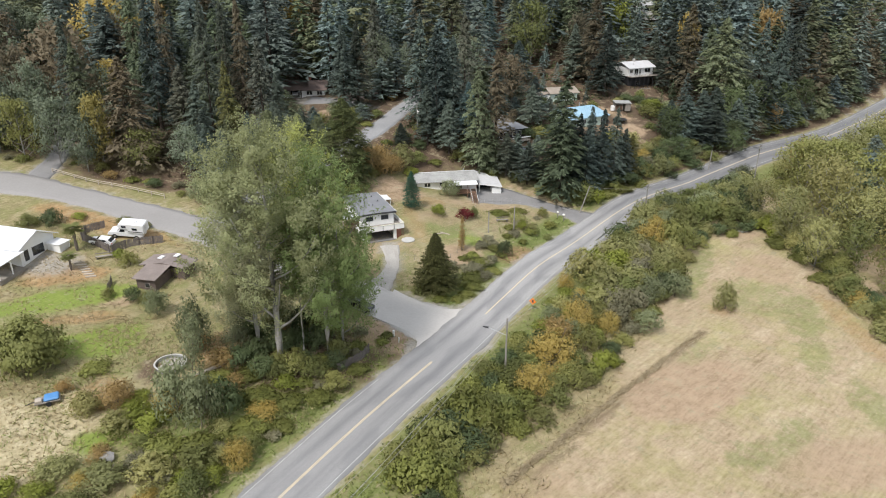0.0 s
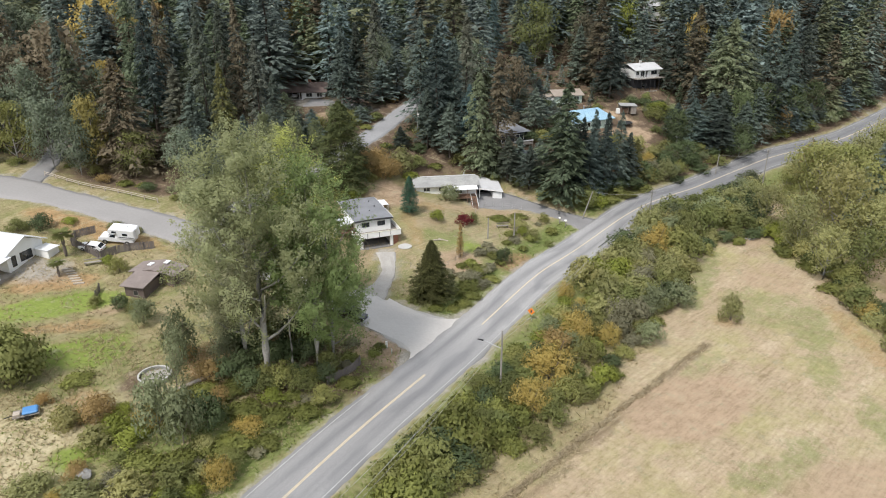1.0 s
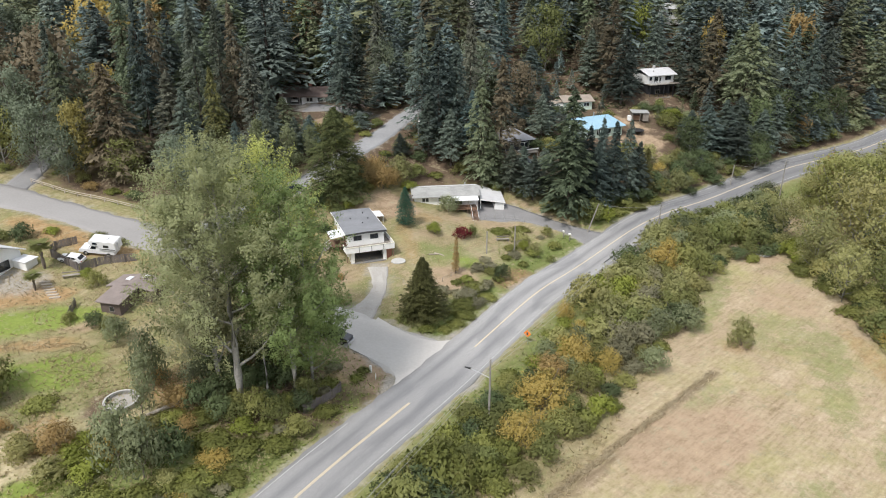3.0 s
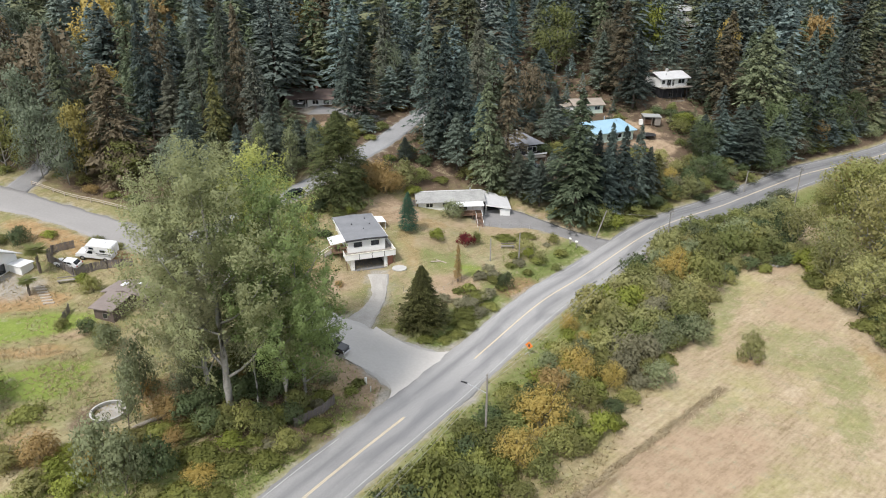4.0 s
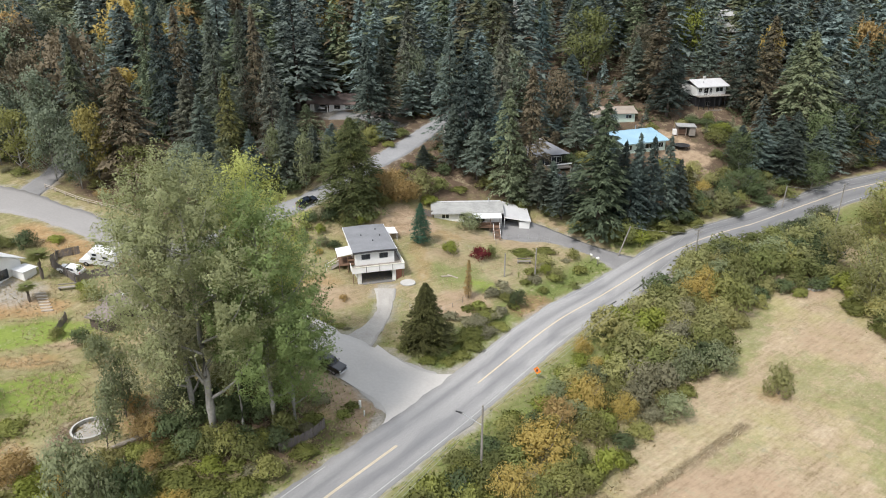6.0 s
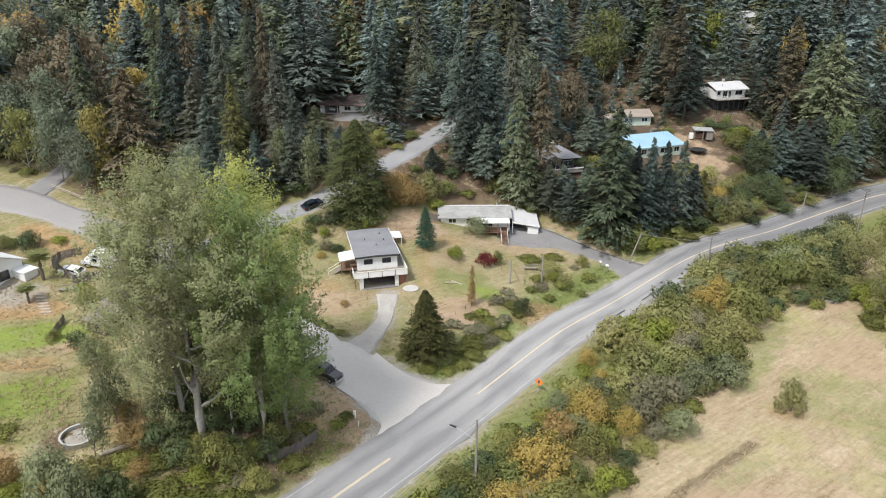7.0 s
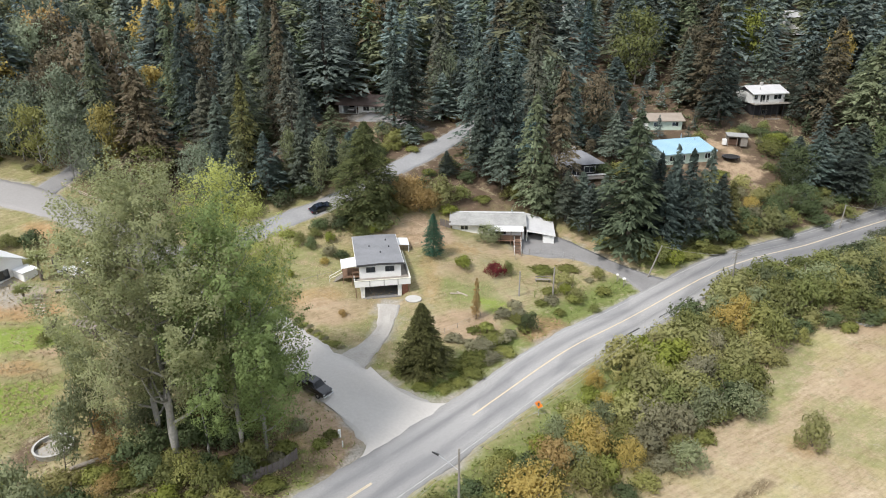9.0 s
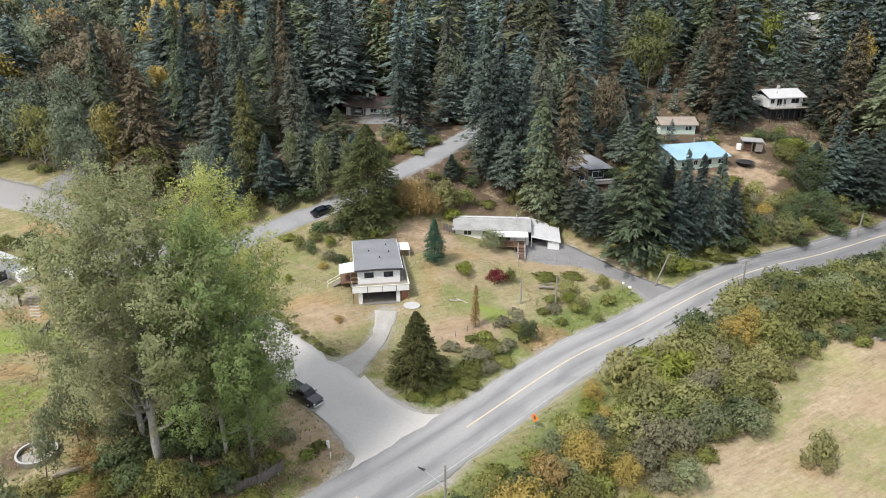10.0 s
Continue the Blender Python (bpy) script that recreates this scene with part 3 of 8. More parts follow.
def side_of_main(x, y):
    """Metres to the right of the main road's middle, negative to the left."""
    x, y = np.atleast_1d(x).astype(float), np.atleast_1d(y).astype(float)
    k = np.argmin(np.hypot(x[..., None] - MAIN[:-1, 0], y[..., None] - MAIN[:-1, 1]), axis=-1)
    d = MAIN[k + 1, :2] - MAIN[k, :2]
    return ((x - MAIN[k, 0]) * d[..., 1] - (y - MAIN[k, 1]) * d[..., 0]) / np.hypot(d[..., 0], d[..., 1])


PADS = [(-14.15, 126.75, 5.5, 3, 22.5, 3.82), (-15.55, 128.55, 6.8, 7, 22.5, 3.75), (8.2, 158.4, 6, 6, 9.5, 3.3), (-46, 201.4, 6, 6, 3, 18.4), (36, 196, 16, 15, 29, 10.0), (31, 217.2, 13, 9, 14, 14.0), (13, 176.5, 11, 10, 26, 11.4), (-20.2, 141.5, 8, 3.5, 22.5, 6.3)]


def build_ground():
    xs, ys = spread_lines(-125, 160, 1.3, 2600), spread_lines(30, 235, 1.3, 2600)
    X, Y = np.meshgrid(xs, ys)
    x, y = X.ravel(), Y.ravel()
    edge = np.full(x.shape, 99.0)
    near = (abs(x) < 260) & (y > -60) & (y < 330)
    edge[near] = off_roads(x[near], y[near])
    z = height(x, y) - 0.35 * (1 - soft(edge, -0.9, 0.5))
    z += soft(edge, 0.3, 4) * (0.16 * waver(x, y, 3.1) + 0.09 * waver(x, y, 1.3, 2.0))
    right = np.full(x.shape, -99.0)
    right[near] = side_of_main(x[near], y[near])
    # a shallow ditch along the road
    z -= 0.45 * np.exp(-((abs(right) - 7.2) / 1.3) ** 2) * soft(edge, 0.5, 2.5)
    # an old windrow across the field
    ax, ay, bx, by = 10.6, 66.8, 44.0, 103.3
    k = np.clip(((x - ax) * (bx - ax) + (y - ay) * (by - ay)) / ((bx - ax) ** 2 + (by - ay) ** 2), 0, 1)
    row = np.exp(-((np.hypot(x - ax - k * (bx - ax), y - ay - k * (by - ay)) + 0.3 * waver(x, y, 2.0)) / 0.6) ** 2)
    z += 0.25 * row
    # level floors cut into the slope under the houses
    for cx, cy, lx, ly, turn, floor in PADS:
        c, s = math.cos(radians(turn)), math.sin(radians(turn))
        u, v = (x - cx) * c + (y - cy) * s, -(x - cx) * s + (y - cy) * c
        inside = (u > -0.8) & (u < lx + 0.8) & (v > -0.8) & (v < ly)
        z = np.where(inside, np.minimum(z, floor), z)
    nx, ny = len(xs), len(ys)
    i = np.arange(nx * ny).reshape(ny, nx)
    faces = np.stack([i[:-1, :-1], i[:-1, 1:], i[1:, 1:], i[1:, :-1]], -1).reshape(-1, 4)
    me = mesh_of("ground", np.stack([x, y, z], 1), faces, M_GROUND, smooth=True)
    field = soft(right, 9, 16)
    left = 1 - soft(right, -3, 3)
    wood = soft(y - 0.1 * x + 5 * waver(x, y, 9), 158, 170) * (1 - soft(right, -12, -3))
    wood = np.maximum(wood, left * soft(y + 0.35 * x * (x < -45) - 0 * x + 3 * waver(x, y, 6), 124, 131) * (x < -45))
    wood = np.maximum(wood, soft(right, 40, 60) * soft(y, 150, 170))
    yard = np.maximum.reduce([blob(x, y, -8, 134, 22, 20, -25), blob(x, y, 8, 147, 22, 10, 10)])
    zones = {
        "tussock": np.clip(0.75 * (1 - soft(right, 22, 27)) * (right > 10) * (y < 108) + left * (0.55 + 0.4 * (1 - yard)) + 0.6 * (1 - soft(right, 10, 14)) * (right > 0), 0, 1) * 0.9,
        "green": np.clip(np.maximum.reduce([
            0.85 * np.exp(-((right - 8) / 4.5) ** 2), 1.0 * np.exp(-((right + 7.5) / 3.6) ** 2) * (1 - 0.85 * soft(y, 158, 185)),
            0.5 * blob(x, y, 63.5, 109, 4, 9, -20), 0.55 * blob(x, y, 50, 126, 3, 15, -28), 0.42 * blob(x, y, 60, 98, 3, 9, -20), 0.45 * blob(x, y, 40, 72, 5, 3, 30), 0.5 * blob(x, y, 61, 84, 3, 6, -10), 0.5 * blob(x, y, 46, 74, 3, 8, -30), 0.35 * blob(x, y, 40, 96, 2, 9, -40), 0.42 * blob(x, y, 58, 116, 9, 8),
            0.35 * blob(x, y, -50, 87, 14, 9), 0.3 * blob(x, y, -62, 96, 12, 6), 0.8 * blob(x, y, -28, 74, 12, 7), 0.3 * blob(x, y, -38, 66, 8, 5), 0.7 * blob(x, y, 1, 136, 6, 5), 0.85 * blob(x, y, 24, 143, 11, 4.5, 52),
            0.75 * blob(x, y, 56, 188, 16, 9), 0.55 * blob(x, y, 44, 188, 9, 10), 0.2 * blob(x, y, -8, 130, 14, 16), 0.25 * blob(x, y, 12, 144, 14, 9), 0.6 * blob(x, y, 60, 220, 12, 8), 0.4 * blob(x, y, 3, 134, 6, 5), 0.4 * blob(x, y, -26, 134, 7, 9), 0.45 * blob(x, y, -9, 121, 5, 5), 0.3 * blob(x, y, -7, 146, 6, 8), 0.7 * blob(x, y, 6, 117, 10, 5, 45)]), 0, 1),
        "duff": np.clip(np.maximum.reduce([0.95 * wood, 0.9 * soft(y, 165, 190) * (1 - soft(right, -6, -4)), 0.66 * row, 0.85 * blob(x, y, -67, 146, 18, 4.5, -8), 0.85 * blob(x, y, -57, 150, 7, 8), 0.75 * blob(x, y, -3, 170, 10, 7), 0.8 * blob(x, y, -10, 152, 5, 7), 0.8 * blob(x, y, -40, 84, 3, 4), 0.9 * blob(x, y, -20, 89, 12, 9),
                                               0.75 * blob(x, y, -6, 92, 5, 5), 0.7 * blob(x, y, 15, 130, 5, 3.5, 50)]), 0, 1),
        "russet": np.clip(np.maximum.reduce([0.8 * blob(x, y, -57, 97, 8, 1.8, 12), 0.9 * blob(x, y, -32.5, 89, 4, 6, 10), 0.7 * blob(x, y, -29, 84.5, 4, 3), 0.7 * blob(x, y, -45, 78, 4, 4), 0.95 * blob(x, y, -65, 109.5, 8, 2.8, 20), 0.65 * blob(x, y, -22.5, 125.5, 5.5, 3, 30), 0.5 * blob(x, y, -6, 138, 2, 9, 15), 0.6 * blob(x, y, -10, 97, 4, 5, -40), 0.65 * blob(x, y, 15, 130, 5, 3.5, 50),
                                               1.05 * blob(x, y, -66, 126.5, 17, 3, -18), 0.55 * blob(x, y, -6, 149, 9, 3, 10), 0.55 * blob(x, y, 70, 106, 2.2, 15), 0.5 * blob(x, y, 50, 111, 3, 2)]), 0, 1),
        "ridge": 0.4 * row,
        "straw": np.clip(np.maximum.reduce([0.95 * blob(x, y, -51, 70, 11, 9), 0.6 * blob(x, y, -40, 80, 9, 5, 20), 0.35 * blob(x, y, 3, 139, 10, 6), 0.25 * blob(x, y, 40, 100, 16, 6, 40)]), 0, 1),
        "bare": np.clip(np.maximum.reduce([1.25 * blob(x, y, 36, 86.5, 12, 6.5, 35), 0.75 * blob(x, y, 51, 71, 10, 5, 20), 0.7 * blob(x, y, 64, 127, 6, 7, -20), 0.55 * blob(x, y, 11, 65, 6, 4, 40), 0.85 * blob(x, y, 54, 204, 9, 4, 25), 0.8 * blob(x, y, 58, 197, 6, 2.5), 0.9 * blob(x, y, 50, 215, 9, 2.2, -28), 0.85 * blob(x, y, 2.5, 126, 6.5, 4.5, 30), 0.5 * blob(x, y, -1, 140, 5, 3.5, 20), 0.75 * blob(x, y, -11, 150, 8, 5, 30), 0.7 * blob(x, y, -19, 122.5, 5, 4), 0.6 * blob(x, y, 8, 152, 9, 2.5, 8), 0.6 * blob(x, y, -14, 152, 6, 6),
                                               0.7 * blob(x, y, -70, 112, 8, 4), 0.8 * blob(x, y, -53, 103, 3, 3), 0.6 * blob(x, y, 24, 159, 12, 1.6, -27), 0.7 * blob(x, y, 66, 144, 4.5, 3), 0.55 * blob(x, y, -18, 123, 7, 4, 30),
                                               0.7 * blob(x, y, -12, 99.5, 9, 3, -25), 1.05 * blob(x, y, -9, 97, 5.5, 4, -40), 0.7 * blob(x, y, -29, 186, 10, 3, 10)]), 0, 1),
        "lawn": np.clip(np.maximum.reduce([1.25 * blob(x, y, -62, 102.8, 11, 3.8, 20), 1.2 * blob(x, y, -51, 90.8, 7, 4.6, 25), 1.0 * blob(x, y, -41.5, 70, 4, 2.4, 25), 0.8 * blob(x, y, 5.5, 133, 3.5, 2), 0.6 * blob(x, y, 64, 222, 4, 3)]), 0, 1),
        "grit": np.clip(0.75 * (1 - soft(edge, 0.0, 0.7)) + 0.75 * blob(x, y, -71, 113, 7, 4) + 0.7 * blob(x, y, 38, 143, 12, 1.8, 54), 0, 1),
    }
    for name, v in zones.items():
        a = me.attributes.new(name, "FLOAT", "POINT")
        a.data.foreach_set("value", np.asarray(v, np.float32))
    return tagged(new("ground", me), "dry straw-coloured meadow, green verges and brown forest floor", "ground", kind="structure")


ground = build_ground()


def ribbon(name, line, material, lift, label, wobble=0.25, cells=8, category="road"):
    """A road surface along a centre line, with ragged edges that dip into the ground."""
    d = np.gradient(line[:, :2], axis=0)
    d /= np.linalg.norm(d, axis=1)[:, None]
    nrm = np.stack([d[:, 1], -d[:, 0]], 1)
    dist = np.r_[0, np.cumsum(np.linalg.norm(np.diff(line[:, :2], axis=0), axis=1))]
    verts, uvs = [], []
    ks = [-1.0] + list(np.linspace(-0.97, 0.97, cells)) + [1.0]
    for k in ks:
        w = line[:, 2] / 2 + wobble * waver(dist, dist * 0.7 + 50 * np.sign(k), 2.3, 1.0) * (abs(k) > 0.9)
        p = line[:, :2] + nrm * (k * w)[:, None]
        z = height(p[:, 0], p[:, 1]) + lift - (0.3 if abs(k) == 1.0 else 0)
        verts.append(np.c_[p, z])
        uvs.append(np.c_[k * w, dist])
    n, c = len(line), len(ks)
    V, UV = np.stack(verts, 1).reshape(-1, 3), np.stack(uvs, 1).reshape(-1, 2)
    i = np.arange(n * c).reshape(n, c)
    f = np.stack([i[:-1, :-1], i[:-1, 1:], i[1:, 1:], i[1:, :-1]], -1).reshape(-1, 4)
    me = mesh_of(name, V, f, material, smooth=True)
    lay = me.uv_layers.new(name="UVMap")
    lay.data.foreach_set("uv", UV[f.ravel()].astype(np.float32).ravel())
    return tagged(new(name, me), label, category, kind="structure")


def stripe(name, line, aside, width, start, end, material, parent, lift=0.055, label=""):
    """A painted line along a road between two distances from its start."""
    d = np.gradient(line[:, :2], axis=0)
    d /= np.linalg.norm(d, axis=1)[:, None]
    nrm = np.stack([d[:, 1], -d[:, 0]], 1)
    dist = np.r_[0, np.cumsum(np.linalg.norm(np.diff(line[:, :2], axis=0), axis=1))]
    s = np.arange(start, end, 0.8)
    cx, cy = np.interp(s, dist, line[:, 0]), np.interp(s, dist, line[:, 1])
    nx, ny = np.interp(s, dist, nrm[:, 0]), np.interp(s, dist, nrm[:, 1])
    V = []
    for k in (-0.5, 0.5):
        px, py = cx + nx * (aside + k * width), cy + ny * (aside + k * width)
        V.append(np.c_[px, py, height(px, py) + lift])
    V = np.stack(V, 1).reshape(-1, 3)
    f = [(2 * i, 2 * i + 1, 2 * i + 3, 2 * i + 2) for i in range(len(s) - 1)]
    ob = new(name, mesh_of(name, V, f, material))
    ob.parent = parent
    if label:
        ob["label"] = label
    return ob


def along(line, x, y):
    """How far along a line the point nearest to (x, y) lies."""
    dist = np.r_[0, np.cumsum(np.linalg.norm(np.diff(line[:, :2], axis=0), axis=1))]
    return dist[np.argmin(np.hypot(line[:, 0] - x, line[:, 1] - y))]


road = ribbon("road", MAIN, M_ASPHALT, 0.04, "worn grey two-lane asphalt road with yellow centre line")
side_road = ribbon("side_road", SIDE, M_CHIPSEAL, 0.012, "pale grey chipseal side road joining the main road", 0.5)


def mouth():
    """The flared apron where the side road meets the main one."""
    n, c = 16, 15
    ends = []
    for line in (FLARE_UP, FLARE_LOW):
        k = np.linspace(0, len(line) - 1, n)
        ends.append(np.stack([np.interp(k, np.arange(len(line)), line[:, j]) for j in (0, 1)], 1))
    V = []
    for i in range(n):
        for j in range(c):
            p = ends[0][i] * (1 - j / (c - 1)) + ends[1][i] * (j / (c - 1))
            V.append((p[0], p[1], lie(p[0], p[1]) + 0.026))
    i = np.arange(n * c).reshape(n, c)
    f = np.stack([i[:-1, :-1], i[1:, :-1], i[1:, 1:], i[:-1, 1:]], -1).reshape(-1, 4)
    ob = new("apron", mesh_of("apron", V, f, M_CHIPSEAL, smooth=True))
    ob.parent = side_road
    return ob


mouth()
back_lane = ribbon("back_lane", BACK, M_LANE, 0.0, "narrow grey lane climbing between the trees", 0.3)
spur = ribbon("forest_spur", SPUR, M_DRIVE, -0.01, "short dark lane running into the forest", 0.3)
drive1 = ribbon("driveway", DRIVE1, M_TRACK, 0.004, "pale worn gravel driveway up to a garage", 0.3, category="driveway")
drive2 = ribbon("driveway", DRIVE2, M_DRIVE, 0.02, "grey asphalt driveway up to a carport", 0.25, category="driveway")
drive4 = ribbon("driveway", DRIVE4, M_DRIVE, 0.02, "grey driveway to a brown-roofed house", 0.25, category="driveway")
S0, S1, S2 = along(MAIN, -1.6, 90.5), along(MAIN, 7.3, 106.5), along(MAIN, 53, 167)
for a in (-0.09, 0.09):
    stripe("centre_line", MAIN, a, 0.12, 0, S0, M_YELLOW, road, label="worn solid yellow centre line")
stripe("centre_line", MAIN, -0.1, 0.2, S1, 420, M_YELLOW, road, label="worn solid yellow centre line")
stripe("edge_line", MAIN, 3.55, 0.11, 0, 420, M_LINE, road, label="worn white edge line")
stripe("edge_line", MAIN, -3.5, 0.1, 0, along(MAIN, -6, 84), M_LINE, road, label="worn white edge line")
stripe("edge_line", MAIN, -3.5, 0.1, S1 + 6, 420, M_LINE, road, label="worn white edge line")
for a, b, aside, w in ((29.5, 38, 2.8, 0.28), (43, 54, 2.9, 0.24), (62, 67, 3.0, 0.2)):
    stripe("crack_seal", MAIN, aside, w, S1 + a, S1 + b, M_TAR, road, 0.06, "black sealed crack")
for a in (-0.85, 0.85):
    stripe("wheel_track", DRIVE1, a, 0.6, 9.5, 17.8, M_GRAVEL, drive1, 0.045, "pale concrete wheel track")


# ---- houses ----
def at(x, y, z, turn):
    return pose(x, y, z, 0, 0, turn)


def window(house, face, a, b, where_, z0, z1, bars=1, trim=None, name="window"):
    """A framed window on a wall; face is front, back, left or right, a to b along the wall, where_ its plane."""
    out = {"front": -1, "left": -1, "back": 1, "right": 1}[face]
    lying = face in ("front", "back")

    def piece(p, q, lo, hi, n0, n1, bm):
        n0, n1 = sorted((where_ + out * n0, where_ + out * n1))
        return box(p, n0, lo, q, n1, hi, 0, bm) if lying else box(n0, p, lo, n1, q, hi, 0, bm)

    f = bmesh.new()
    w = 0.07
    piece(a - w, b + w, z0 - w, z0, -0.02, 0.06, f)
    piece(a - w, b + w, z1, z1 + w, -0.02, 0.06, f)
    piece(a - w, a, z0, z1, -0.02, 0.06, f)
    piece(b, b + w, z0, z1, -0.02, 0.06, f)
    for k in range(bars):
        c = a + (b - a) * (k + 1) / (bars + 1)
        piece(c - 0.03, c + 0.03, z0, z1, -0.02, 0.05, f)
    fr = part(name, f, trim or M_WHITE, house)
    part("pane", piece(a, b, z0, z1, -0.03, 0.02, bmesh.new()), M_GLASS, fr, "dark reflecting glass")
    return fr


def gable_roof(house, x0, y0, x1, y1, eave, ridge, mat, thick=0.16, along_x=True, at_=0.5, name="roof"):
    """Two slopes meeting in a ridge, with a ridge cap and fascia boards."""
    bm = bmesh.new()
    if along_x:
        m = y0 + (y1 - y0) * at_
        slab((x0, y0, eave), (x1, y0, eave), (x1, m, ridge), (x0, m, ridge), thick, bm)
        slab((x0, m, ridge), (x1, m, ridge), (x1, y1, eave), (x0, y1, eave), thick, bm)
        rod((x0, m, ridge), (x1, m, ridge), 0.09, None, 6, bm)
    else:
        m = x0 + (x1 - x0) * at_
        slab((x0, y0, eave), (m, y0, ridge), (m, y1, ridge), (x0, y1, eave), thick, bm)
        slab((m, y0, ridge), (x1, y0, eave), (x1, y1, eave), (m, y1, ridge), thick, bm)
        rod((m, y0, ridge), (m, y1, ridge), 0.09, None, 6, bm)
    return part(name, bm, mat, house)


def gable_wall(x0, y0, x1, y1, z0, eave, ridge, along_x=True, at_=0.5):
    """A wall block whose top follows the gable."""
    bm = bmesh.new()
    if along_x:
        m = y0 + (y1 - y0) * at_
        prof = [(y0, z0), (y1, z0), (y1, eave), (m, ridge), (y0, eave)]
        ends = [[bm.verts.new((x, p, z)) for p, z in prof] for x in (x0, x1)]
    else:
        m = x0 + (x1 - x0) * at_
        prof = [(x0, z0), (x1, z0), (x1, eave), (m, ridge), (x0, eave)]
        ends = [[bm.verts.new((p, y, z)) for p, z in prof] for y in (y0, y1)]
    bm.faces.new(ends[0]), bm.faces.new(ends[1][::-1])
    for i in range(5):
        j = (i + 1) % 5
        bm.faces.new((ends[0][i], ends[1][i], ends[1][j], ends[0][j]))
    bmesh.ops.recalc_face_normals(bm, faces=bm.faces)
    return bm


def seams(house, a, b, c, d, n, mat, size=0.05):
    """Standing seams of a metal roof, from the edge a-b up to the edge d-c."""
    a, b, c, d = map(Vector, (a, b, c, d))
    bm = bmesh.new()
    for i in range(n + 1):
        p, q = a.lerp(b, i / n), d.lerp(c, i / n)
        rod(p + Vector((0, 0, 0.02)), q + Vector((0, 0, 0.02)), size, None, 4, bm)
    return part("roof_seams", bm, mat, house)


def steps(house, x0, x1, y_top, z_top, y_low, z_low, mat, n=9, name="stair", across=False):
    """A straight open stair with two strings; runs along y, or along x when across."""
    bm = bmesh.new()
    for i in range(n):
        k = (i + 0.5) / n
        y, z = y_top + (y_low - y_top) * k, z_top + (z_low - z_top) * (i + 1) / (n + 0.3)
        if across:
            box(y - 0.16, x0, z - 0.05, y + 0.16, x1, z, 0, bm)
        else:
            box(x0, y - 0.16, z - 0.05, x1, y + 0.16, z, 0, bm)
    st = part(name, bm, mat, house)
    for x in (x0, x1):
        a, b = ((y_top, x, z_top - 0.1), (y_low, x, z_low)) if across else ((x, y_top, z_top - 0.1), (x, y_low, z_low))
        part("string", rod(a, b, 0.09, None, 4), mat, st)
        up = Vector((0, 0, 0.95))
        r = rod(Vector(a) + up, Vector(b) + up, 0.04, None, 6)
        rod(b, Vector(b) + up, 0.04, None, 4, r)
        part("handrail", r, M_WHITE, st)
    return st


